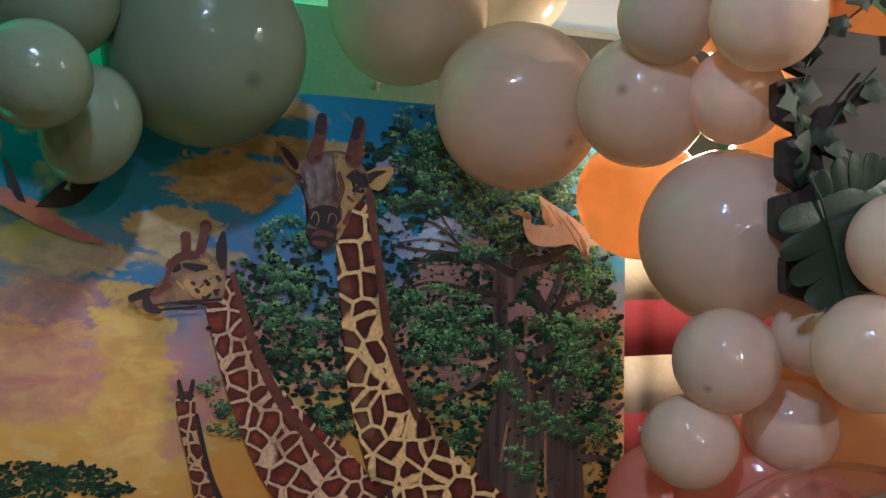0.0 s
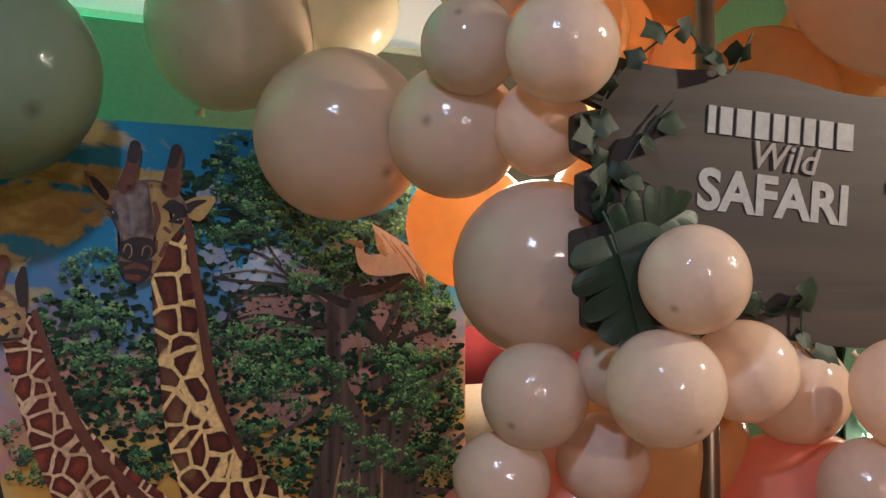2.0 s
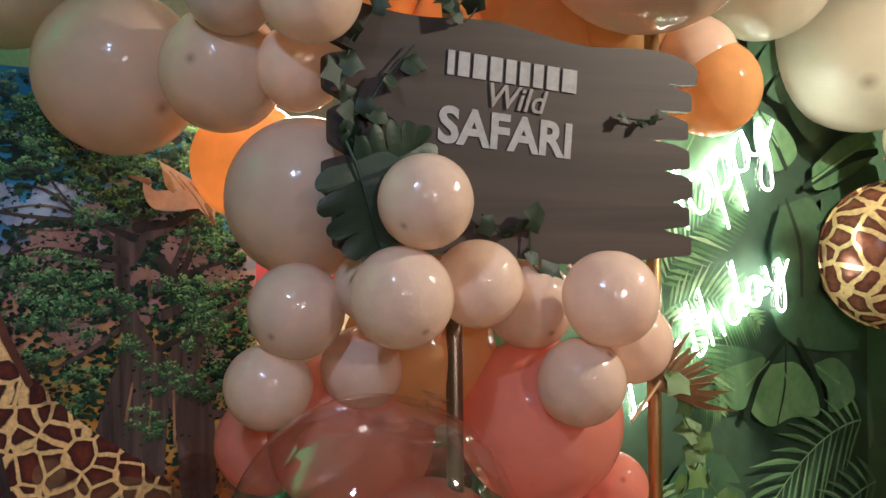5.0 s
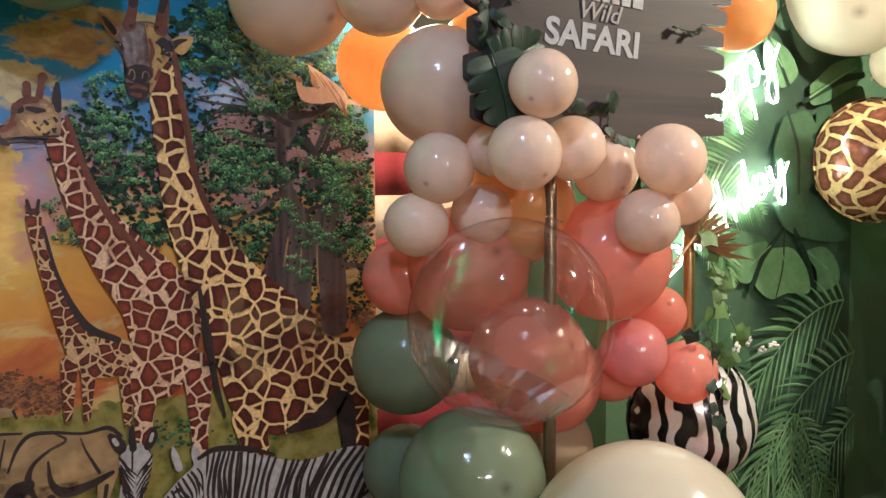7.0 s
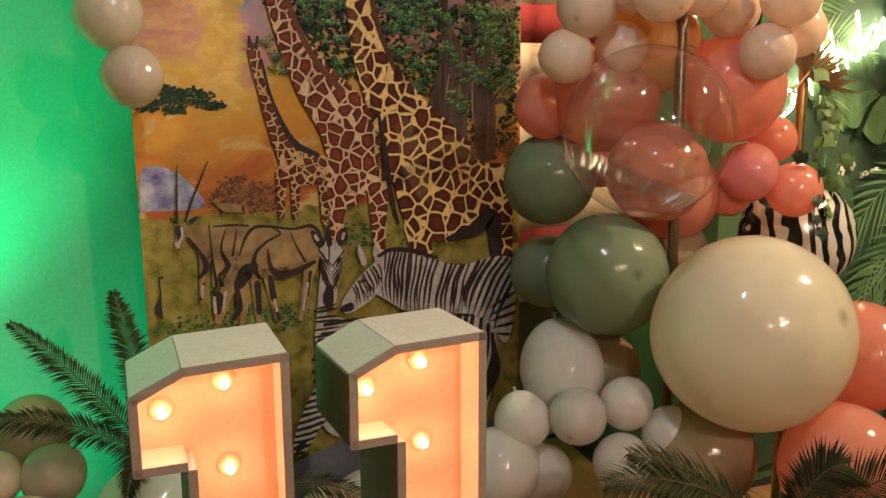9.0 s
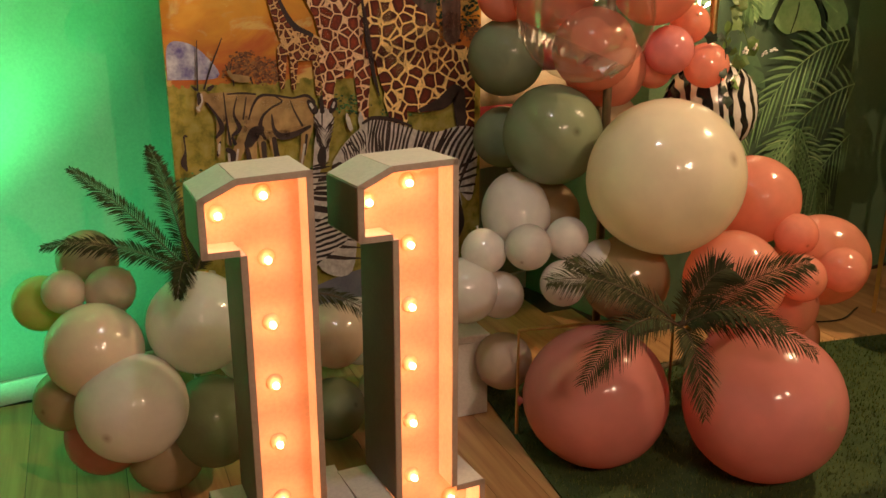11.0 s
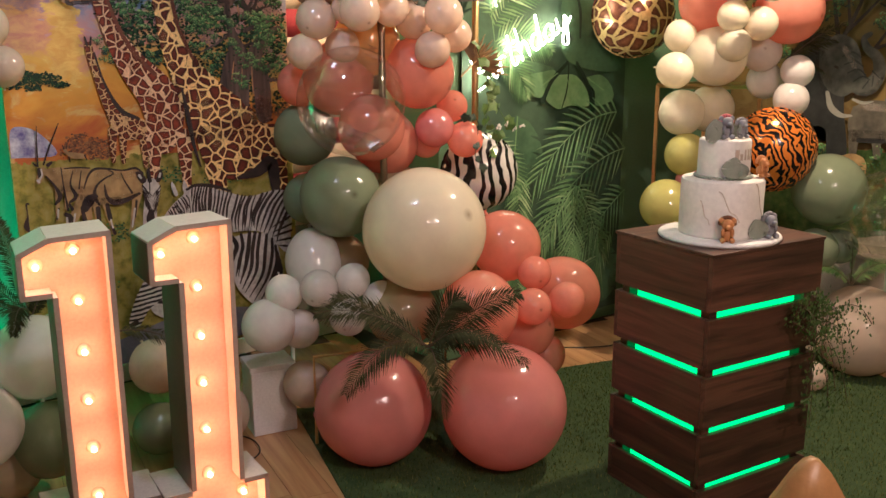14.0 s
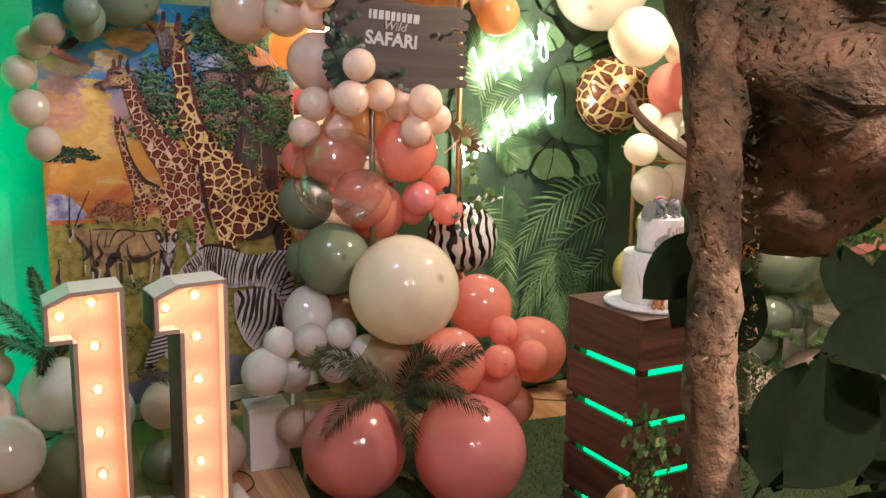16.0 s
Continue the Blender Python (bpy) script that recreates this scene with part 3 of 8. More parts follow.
def stroke_mesh(pts, put):
    """A tapering band with round ends along (u, z, half width)."""
    layer[0] += 0.00006
    L = smooth_line(pts, 7)
    left, right, n = [], [], len(L)
    for i, (u, z, w) in enumerate(L):
        a, b = L[max(i - 1, 0)], L[min(i + 1, n - 1)]
        du, dz = b[0] - a[0], b[1] - a[1]
        k = math.hypot(du, dz) or 1
        left.append((u - dz / k * w, z + du / k * w))
        right.append((u + dz / k * w, z - du / k * w))
    cap0 = [(L[0][0] + L[0][2] * math.cos(a), L[0][1] + L[0][2] * math.sin(a)) for a in np.linspace(0, 2 * math.pi, 15)[:-1]]
    cap1 = [(L[-1][0] + L[-1][2] * math.cos(a), L[-1][1] + L[-1][2] * math.sin(a)) for a in np.linspace(0, 2 * math.pi, 15)[:-1]]
    vs, fs = [], []
    for i in range(n):
        vs += [put(*left[i], 0.002 + layer[0]), put(*right[i], 0.002 + layer[0])]
    fs = [(2 * i, 2 * i + 1, 2 * i + 3, 2 * i + 2) for i in range(n - 1)]
    for c, extra in ((cap0, 0.00002), (cap1, 0.00004)):
        s = len(vs)
        vs += [put(*q, 0.002 + layer[0] + extra) for q in c]
        fs.append(tuple(range(s, s + len(c))))
    return vs, fs


def stroke(name, pts, material, parent, put):
    """A printed limb on a cloth."""
    vs, fs = stroke_mesh(pts, put)
    return flat(name, vs, fs, material, parent)


def shape(name, pts, material, parent, put):
    """A printed flat shape from a few corners, rounded through them."""
    layer[0] += 0.00006
    L = smooth_line(list(pts) + [pts[0]], 5)[:-1]
    vs = [put(q[0], q[1], 0.002 + layer[0]) for q in L]
    me_bm = bmesh.new()
    f = me_bm.faces.new([me_bm.verts.new(v) for v in vs])
    bmesh.ops.triangulate(me_bm, faces=[f])
    return part(name, me_bm, material, parent)


def strokes(name, runs, material, parent, put):
    """Several printed limbs or marks of one animal in one printed patch."""
    base, vs, fs = layer[0], [], []
    for k, pts in enumerate(runs):
        layer[0] = base + 0.0000015 * k
        v, f = stroke_mesh(pts, put)
        fs += [tuple(q + len(vs) for q in g) for g in f]
        vs += v
    layer[0] = base + 0.00012
    return flat(name, vs, fs, material, parent)


def leaf_cloud(name, blobs, count, size, material, parent, put, seed, squash=0.75):
    """Hundreds of small printed leaf dabs inside round clumps (u, z, radius)."""
    r = random.Random(seed)
    layer[0] += 0.0009
    vs, fs = [], []
    weights = [b[2] ** 2 for b in blobs]
    for i in range(count):
        b = r.choices(blobs, weights)[0]
        a, d = r.uniform(0, 2 * math.pi), b[2] * math.sqrt(r.random()) * r.uniform(0.75, 1.12)
        u, z, s = b[0] + d * math.cos(a), b[1] + squash * d * math.sin(a), size * r.uniform(0.5, 1.4)
        lo_u, hi_u = (GX0 + 0.008, GX1 - 0.008) if parent.name == "savanna_backdrop" else (-0.93, 1.03)
        if not lo_u < u < hi_u or z > GZ1 - 0.008 and parent.name == "savanna_backdrop":
            continue
        t = r.uniform(0, 3.1)
        lift = 0.002 + layer[0] - 0.0008 * (1 - i / count)
        k = len(vs)
        for j in range(6):
            q, e = t + j * math.pi / 3, s * r.uniform(0.45, 1.0)
            vs.append(put(u + e * math.cos(q), z + 0.7 * e * math.sin(q), lift))
        fs.append(tuple(range(k, k + 6)))
    ob = flat(name, vs, fs, material, parent)
    ob["kind"] = "stuff"
    return ob


backdrop = tagged(part("savanna_backdrop", box(bmesh.new(), (GX0, GY, GZ0), (GX1, GY + 0.004, GZ1)), SAVANNA), "printed cloth backdrop of a savanna sunset with giraffes and zebras", "backdrop banner")
rod = bmesh.new()
tube(rod, [(GX0 - 0.02, GY + 0.02, GZ1 - 0.01), (GX1 + 0.02, GY + 0.02, GZ1 - 0.01)], 0.008)
tube(rod, [(GX0 + 0.02, GY + 0.03, 0.0), (GX0 + 0.02, GY + 0.03, GZ1 - 0.01)], 0.008)
tube(rod, [(GX1 - 0.02, GY + 0.03, 0.0), (GX1 - 0.02, GY + 0.03, GZ1 - 0.01)], 0.008)
part("stand", rod, FRAME_WHITE, backdrop)
G = place_xz(GY, (GX0 + 0.001, GX1 - 0.001))
# clouds, mountain, trees
shape("mountain_print", [(-0.158, 1.02), (-0.15, 1.11), (-0.1, 1.115), (-0.05, 1.08), (-0.02, 1.02)], P_SNOW, backdrop, G)
leaf_cloud("bush_print", [(0.06, 1.05, 0.05), (0.02, 1.03, 0.03), (0.12, 1.03, 0.05), (0.3, 1.04, 0.04), (0.84, 1.12, 0.05)], 900, 0.006, P_BUSH, backdrop, G, 3)
leaf_cloud("acacia_print", [(-0.1, 1.275, 0.06), (-0.04, 1.268, 0.06), (0.01, 1.25, 0.035), (-0.13, 1.25, 0.035), (-0.07, 1.24, 0.03)], 800, 0.005, P_LEAF_DARK, backdrop, G, 4, 0.35)
leaf_cloud("tree_shade_print", [(0.62, 1.62, 0.24), (0.6, 1.4, 0.24), (0.78, 1.42, 0.1), (0.45, 1.72, 0.08), (0.72, 1.24, 0.16), (0.27, 1.5, 0.12), (0.3, 1.36, 0.1)], 5200, 0.0085, P_LEAF_DARK, backdrop, G, 5, 0.9)
P_DUSK = varied("printed_dusk_sky", (0.22, 0.11, 0.09), (0.42, 0.26, 0.22), 12, 0.6, bump=0)
P_HAZE = varied("printed_blue_haze", (0.16, 0.27, 0.45), (0.45, 0.43, 0.47), 14, 0.6, bump=0)
leaf_cloud("sky_gap_print", [(0.521, 1.624, 0.0481), (0.463, 1.604, 0.0349), (0.429, 1.640, 0.0228), (0.551, 1.606, 0.0304), (0.423, 1.730, 0.0189)], 420, 0.0075, P_HAZE, backdrop, G, 51, 0.6)
leaf_cloud("sky_gap_print", [(0.512, 1.545, 0.0518), (0.592, 1.573, 0.0227), (0.465, 1.482, 0.0251), (0.725, 1.536, 0.0488), (0.658, 1.493, 0.0277), (0.787, 1.491, 0.0364), (0.544, 1.402, 0.0403), (0.754, 1.360, 0.0380), (0.651, 1.427, 0.0190), (0.571, 1.606, 0.0245)], 620, 0.0075, P_DUSK, backdrop, G, 52, 0.7)
leaf_cloud("sky_gap_print", [(0.695, 1.287, 0.0194), (0.800, 1.270, 0.0273), (0.616, 1.287, 0.0207), (0.795, 1.217, 0.0226)], 150, 0.007, P_CLOUD, backdrop, G, 53, 0.9)
strokes("bough_print", [[(0.618, 1.139, 0.0657), (0.634, 1.250, 0.0578), (0.649, 1.325, 0.0499), (0.636, 1.400, 0.0192), (0.618, 1.474, 0.0135), (0.622, 1.560, 0.0162), (0.654, 1.592, 0.0083)], [(0.745, 1.114, 0.0325), (0.740, 1.232, 0.0352), (0.719, 1.335, 0.0318), (0.779, 1.412, 0.0149), (0.825, 1.438, 0.0061)], [(0.632, 1.524, 0.0123), (0.660, 1.561, 0.0097), (0.709, 1.582, 0.0071), (0.753, 1.603, 0.0044)], [(0.679, 1.475, 0.0098), (0.708, 1.513, 0.0071), (0.730, 1.564, 0.0058), (0.745, 1.603, 0.0044)], [(0.618, 1.511, 0.0054), (0.566, 1.522, 0.0039), (0.521, 1.538, 0.0032), (0.471, 1.533, 0.0022)], [(0.623, 1.413, 0.0054), (0.556, 1.371, 0.0039), (0.504, 1.348, 0.0025)], [(0.748, 1.283, 0.0147), (0.808, 1.300, 0.0076), (0.854, 1.332, 0.0047)], [(0.685, 1.425, 0.0085), (0.750, 1.450, 0.0059), (0.810, 1.464, 0.0030)], [(0.612, 1.553, 0.0040), (0.561, 1.593, 0.0033), (0.498, 1.614, 0.0020), (0.437, 1.608, 0.0014)], [(0.747, 1.247, 0.0088), (0.822, 1.240, 0.0046)], [(0.521, 1.538, 0.0020), (0.489, 1.505, 0.0017), (0.476, 1.478, 0.0012)], [(0.560, 1.588, 0.0021), (0.515, 1.574, 0.0015), (0.460, 1.577, 0.0012)]], P_TRUNK, backdrop, G)
strokes("twig_print", [[(0.639, 1.560, 0.0074), (0.572, 1.587, 0.0041), (0.492, 1.595, 0.0029), (0.425, 1.603, 0.0019)], [(0.624, 1.522, 0.0063), (0.552, 1.536, 0.0030), (0.493, 1.545, 0.0024), (0.435, 1.531, 0.0019)], [(0.562, 1.587, 0.0030), (0.511, 1.633, 0.0025), (0.462, 1.650, 0.0014)], [(0.492, 1.595, 0.0024), (0.463, 1.568, 0.0019), (0.445, 1.540, 0.0014)], [(0.542, 1.536, 0.0025), (0.508, 1.504, 0.0020), (0.499, 1.467, 0.0015)], [(0.682, 1.521, 0.0107), (0.715, 1.492, 0.0065), (0.747, 1.560, 0.0055), (0.769, 1.600, 0.0034)], [(0.644, 1.579, 0.0095), (0.708, 1.589, 0.0065), (0.769, 1.629, 0.0045), (0.797, 1.650, 0.0023)], [(0.715, 1.492, 0.0065), (0.775, 1.511, 0.0034), (0.838, 1.521, 0.0023)], [(0.678, 1.369, 0.0053), (0.765, 1.394, 0.0033), (0.833, 1.382, 0.0023)], [(0.531, 1.624, 0.0020), (0.491, 1.669, 0.0020), (0.433, 1.667, 0.0014)]], P_DARK, backdrop, G)
leaf_cloud("tree_shade_print", [(0.62, 1.55, 0.2), (0.62, 1.35, 0.22), (0.5, 1.5, 0.1), (0.76, 1.4, 0.12), (0.48, 1.66, 0.08)], 300, 0.005, P_LEAF_DARK, backdrop, G, 25, 0.9)
strokes("bark_light_print", [[(0.620, 1.251, 0.0027), (0.632, 1.313, 0.0021)], [(0.658, 1.224, 0.0022), (0.665, 1.299, 0.0020)], [(0.703, 1.195, 0.0023), (0.702, 1.298, 0.0020)], [(0.665, 1.462, 0.0042), (0.659, 1.512, 0.0028)]], P_FACE, backdrop, G)
P_TONES = [varied("printed_leaf_tone", a, b, 40, 0.6, bump=0, fine=150) for a, b in (((0.008, 0.026, 0.014), (0.018, 0.05, 0.024)), ((0.03, 0.095, 0.034), (0.05, 0.15, 0.045)), ((0.085, 0.22, 0.055), (0.13, 0.31, 0.085)), ((0.2, 0.4, 0.11), (0.36, 0.52, 0.2)))]


def foliage(clumps, seed, parent, put, twig=0.013, dab=0.0036, per=17, packed=1.25, limits=(GX0 + 0.008, GX1 - 0.008, GZ1 - 0.008)):
    """Printed leaf masses: every clump is made of many sprays, dark beneath and sunlit on top."""
    r = random.Random(seed)
    heaps = [([], []) for tone in P_TONES]
    layer[0] += 0.0002
    sprays = [(cu + q * math.cos(a), cz + 0.85 * q * math.sin(a), 0.6 * math.sin(a) * q / cr) for cu, cz, cr in clumps for k in range(int(packed * (cr / twig) ** 2) + 3) for a, q in [(r.uniform(0, 6.283), cr * math.sqrt(r.random()))]]
    r.shuffle(sprays)
    for n, (su, sz, high) in enumerate(sprays):
        for i in range(per):
            a, q = r.uniform(0, 6.283), twig * math.sqrt(r.random())
            u, z = su + q * math.cos(a), sz + 0.7 * q * math.sin(a)
            if not limits[0] < u < limits[1] or z > limits[2]:
                continue
            level = 0.9 * math.sin(a) * q / twig + 0.5 * high + r.uniform(-0.45, 0.45)
            vs, fs = heaps[0 if level < -0.3 else 1 if level < 0.25 else 2 if level < 0.75 else 3]
            t, e, k = r.uniform(0, 3.1), dab * r.uniform(0.6, 1.35), len(vs)
            lift = 0.002 + layer[0] + 0.0008 * n / len(sprays) + 0.00002 * (level + 1)
            for j, w in ((0, 1.0), (1, 0.55), (2, 0.5), (3, 1.0), (4, 0.55), (5, 0.5)):
                vs.append(put(u + e * w * math.cos(t + j * math.pi / 3), z + 0.8 * e * w * math.sin(t + j * math.pi / 3), lift))
            fs.append(tuple(range(k, k + 6)))
    layer[0] += 0.0009
    for (vs, fs), tone in zip(heaps, P_TONES):
        flat("foliage_print", vs, fs, tone, parent)["kind"] = "stuff"


foliage([(0.470, 1.801, 0.0390), (0.451, 1.750, 0.0430), (0.509, 1.762, 0.0450), (0.530, 1.698, 0.0600), (0.452, 1.695, 0.0380), (0.601, 1.700, 0.0520), (0.620, 1.760, 0.0600), (0.720, 1.760, 0.0600), (0.675, 1.675, 0.0430), (0.740, 1.707, 0.0340), (0.414, 1.666, 0.0260), (0.602, 1.635, 0.0600), (0.644, 1.607, 0.0420), (0.562, 1.587, 0.0280), (0.764, 1.570, 0.0500), (0.809, 1.536, 0.0400), (0.800, 1.600, 0.0340), (0.493, 1.495, 0.0550)], 6, backdrop, G)
foliage([(0.553, 1.485, 0.0570), (0.456, 1.450, 0.0450), (0.604, 1.447, 0.0360), (0.524, 1.430, 0.0560), (0.721, 1.444, 0.0620), (0.787, 1.442, 0.0600), (0.822, 1.382, 0.0400), (0.754, 1.380, 0.0420), (0.476, 1.359, 0.0450), (0.555, 1.323, 0.0400), (0.626, 1.361, 0.0360), (0.679, 1.321, 0.0370), (0.755, 1.312, 0.0480), (0.811, 1.294, 0.0420), (0.648, 1.238, 0.0380), (0.521, 1.275, 0.0250), (0.426, 1.522, 0.0280)], 7, backdrop, G)
foliage([(0.258, 1.604, 0.0440), (0.220, 1.548, 0.0430), (0.272, 1.527, 0.0480), (0.308, 1.479, 0.0380), (0.256, 1.466, 0.0400), (0.314, 1.413, 0.0380), (0.230, 1.492, 0.0260), (0.161, 1.376, 0.0300), (0.174, 1.329, 0.0210), (0.328, 1.334, 0.0320)], 8, backdrop, G)
leaf_cloud("grass_print", [(0.35, 0.92, 0.1), (0.1, 0.74, 0.14), (-0.08, 0.75, 0.08), (0.55, 0.88, 0.08), (0.7, 0.62, 0.12), (0.4, 0.6, 0.15), (0.0, 0.55, 0.14)], 1500, 0.005, P_LEAF, backdrop, G, 9, 0.3)
shape("water_print", [(-0.15, 0.3), (0.1, 0.34), (0.4, 0.4), (0.7, 0.36), (0.85, 0.3), (0.5, 0.26), (0.0, 0.26)], P_WATER, backdrop, G)
# long-necked animals as plain patterned shapes
for pts in ([(0.168, 1.09, 0.016), (0.163, 0.985, 0.007)], [(0.203, 1.07, 0.014), (0.197, 0.98, 0.007)], [(0.274, 1.07, 0.016), (0.274, 0.96, 0.008)], [(0.114, 1.372, 0.014), (0.118, 1.335, 0.012), (0.128, 1.29, 0.011), (0.146, 1.23, 0.016), (0.18, 1.15, 0.028), (0.215, 1.1, 0.04), (0.262, 1.09, 0.036)]):
    stroke("giraffe_print", pts, P_GIRAFFE_XS, backdrop, G)
stroke("mane_print", [(0.13, 1.35, 0.003), (0.155, 1.25, 0.004), (0.2, 1.16, 0.008), (0.26, 1.125, 0.006)], P_DARK, backdrop, G)
for pts in ([(0.104, 1.4, 0.003), (0.11, 1.375, 0.004)], [(0.124, 1.4, 0.003), (0.12, 1.375, 0.004)]):
    stroke("horn_print", pts, P_DARK, backdrop, G)
for pts in ([(0.315, 1.06, 0.036), (0.306, 0.97, 0.02), (0.3, 0.86, 0.013)], [(0.42, 1.05, 0.032), (0.42, 0.92, 0.019), (0.422, 0.82, 0.013)], [(0.16, 1.53, 0.024), (0.184, 1.45, 0.029), (0.215, 1.374, 0.038), (0.267, 1.29, 0.055), (0.33, 1.21, 0.07), (0.355, 1.13, 0.072), (0.34, 1.05, 0.055)]):
    stroke("giraffe_print", pts, P_GIRAFFE_S, backdrop, G)
stroke("mane_print", [(0.178, 1.555, 0.004), (0.215, 1.44, 0.007), (0.262, 1.35, 0.008), (0.33, 1.275, 0.008)], P_MANE, backdrop, G)
for pts in ([(0.53, 0.93, 0.04), (0.55, 0.83, 0.026), (0.562, 0.74, 0.018)], [(0.795, 0.98, 0.036), (0.804, 0.88, 0.026), (0.81, 0.78, 0.02)], [(0.52, 1.1, 0.08), (0.6, 1.03, 0.14), (0.69, 1.0, 0.12), (0.77, 1.02, 0.06)], [(0.36, 1.65, 0.028), (0.37, 1.56, 0.034), (0.386, 1.464, 0.039), (0.401, 1.384, 0.045), (0.44, 1.29, 0.06), (0.5, 1.19, 0.085), (0.57, 1.1, 0.11)]):
    stroke("giraffe_print", pts, P_GIRAFFE, backdrop, G)
stroke("shade_print", [(0.425, 1.22, 0.004), (0.44, 1.12, 0.009), (0.455, 1.02, 0.007), (0.475, 0.94, 0.003)], P_DARK, backdrop, G)
stroke("shade_print", [(0.62, 0.885, 0.006), (0.7, 0.9, 0.02), (0.76, 0.93, 0.026), (0.775, 0.84, 0.02), (0.78, 0.78, 0.012)], P_DARK, backdrop, G)
stroke("mane_print", [(0.385, 1.69, 0.006), (0.405, 1.56, 0.007), (0.425, 1.44, 0.007), (0.47, 1.33, 0.006)], P_MANE, backdrop, G)
P_GREYFACE = varied("printed_grey_brown_face", (0.08, 0.04, 0.028), (0.3, 0.19, 0.13), 22, 0.6, bump=0, fine=70)
P_BROW = varied("printed_dappled_brow", (0.06, 0.03, 0.026), (0.34, 0.23, 0.19), 45, 0.6, bump=0, fine=120)
P_GOLD = varied("printed_gold_face", (0.4, 0.22, 0.06), (0.62, 0.4, 0.12), 26, 0.6, bump=0, fine=70)
shape("ear_print", [(0.239, 1.757), (0.256, 1.753), (0.284, 1.727), (0.278, 1.709), (0.261, 1.717), (0.245, 1.738)], P_FACE, backdrop, G)
shape("ear_print", [(0.245, 1.750), (0.257, 1.746), (0.274, 1.725), (0.269, 1.715), (0.254, 1.732)], P_DARK, backdrop, G)
shape("ear_print", [(0.374, 1.713), (0.397, 1.725), (0.425, 1.726), (0.419, 1.707), (0.403, 1.689), (0.384, 1.696)], P_GOLD, backdrop, G)
shape("ear_print", [(0.378, 1.712), (0.397, 1.720), (0.414, 1.720), (0.397, 1.709), (0.386, 1.699)], P_DARK, backdrop, G)
shape("face_print", [(0.276, 1.718), (0.293, 1.739), (0.326, 1.748), (0.356, 1.743), (0.378, 1.722), (0.385, 1.701), (0.379, 1.687), (0.361, 1.661), (0.351, 1.636), (0.338, 1.609), (0.324, 1.596), (0.305, 1.596), (0.291, 1.612), (0.287, 1.634), (0.290, 1.658), (0.282, 1.686)], P_GREYFACE, backdrop, G)
shape("face_print", [(0.328, 1.745), (0.350, 1.742), (0.364, 1.725), (0.356, 1.709), (0.373, 1.692), (0.381, 1.687), (0.361, 1.660), (0.351, 1.636), (0.335, 1.609), (0.336, 1.642), (0.341, 1.673), (0.333, 1.708)], P_GOLD, backdrop, G)
shape("forehead_print", [(0.283, 1.718), (0.297, 1.734), (0.322, 1.741), (0.329, 1.716), (0.327, 1.676), (0.314, 1.661), (0.295, 1.664), (0.287, 1.692)], P_BROW, backdrop, G)
strokes("face_light_print", [[(0.294, 1.693, 0.0035), (0.295, 1.675, 0.0053), (0.293, 1.664, 0.0026)], [(0.304, 1.711, 0.0027), (0.307, 1.689, 0.0035)], [(0.287, 1.710, 0.0026), (0.291, 1.697, 0.0026)]], INK_PALE, backdrop, G)
strokes("face_patch_print", [[(0.337, 1.712, 0.0036), (0.342, 1.690, 0.0045), (0.337, 1.668, 0.0027)], [(0.355, 1.654, 0.0036), (0.347, 1.637, 0.0036)], [(0.352, 1.677, 0.0027), (0.359, 1.671, 0.0027)], [(0.341, 1.657, 0.0018), (0.340, 1.642, 0.0027)]], P_MANE, backdrop, G)
shape("face_patch_print", [(0.347, 1.708), (0.362, 1.720), (0.380, 1.710), (0.383, 1.699), (0.366, 1.697)], P_DARK, backdrop, G)
strokes("horn_print", [[(0.297, 1.736, 0.0124), (0.304, 1.763, 0.0097), (0.308, 1.787, 0.0098)], [(0.360, 1.736, 0.0146), (0.364, 1.767, 0.0110), (0.369, 1.788, 0.0101)]], P_MANE, backdrop, G)
strokes("horn_print", [[(0.307, 1.779, 0.0089), (0.309, 1.797, 0.0080)], [(0.362, 1.773, 0.0073), (0.368, 1.795, 0.0083)]], P_DARK, backdrop, G)
shape("muzzle_print", [(0.290, 1.655), (0.312, 1.663), (0.336, 1.658), (0.338, 1.637), (0.315, 1.626), (0.291, 1.634)], P_DARK, backdrop, G)
shape("muzzle_print", [(0.288, 1.627), (0.313, 1.626), (0.334, 1.628), (0.331, 1.607), (0.321, 1.596), (0.305, 1.596), (0.291, 1.610)], P_DARK, backdrop, G)
strokes("lip_print", [[(0.297, 1.617, 0.0026), (0.313, 1.621, 0.0044), (0.328, 1.616, 0.0027)], [(0.299, 1.605, 0.0035), (0.315, 1.603, 0.0044)]], P_MANE, backdrop, G)
strokes("nostril_print", [[(0.294, 1.641, 0.0007), (0.298, 1.651, 0.0011), (0.304, 1.650, 0.0010), (0.306, 1.639, 0.0007), (0.302, 1.631, 0.0005)], [(0.320, 1.636, 0.0007), (0.323, 1.648, 0.0011), (0.331, 1.649, 0.0010), (0.334, 1.640, 0.0009), (0.330, 1.632, 0.0005)]], P_FACE, backdrop, G)
strokes("eye_print", [[(0.270, 1.703, 0.0013), (0.278, 1.700, 0.0035), (0.284, 1.691, 0.0044)], [(0.359, 1.687, 0.0018), (0.371, 1.695, 0.0037), (0.384, 1.696, 0.0018)], [(0.366, 1.688, 0.0037), (0.375, 1.687, 0.0037)]], P_DARK, backdrop, G)
strokes("eye_light_print", [[(0.279, 1.699, 0.0009), (0.280, 1.697, 0.0009)], [(0.370, 1.690, 0.0009), (0.371, 1.690, 0.0009)]], P_PALE, backdrop, G)
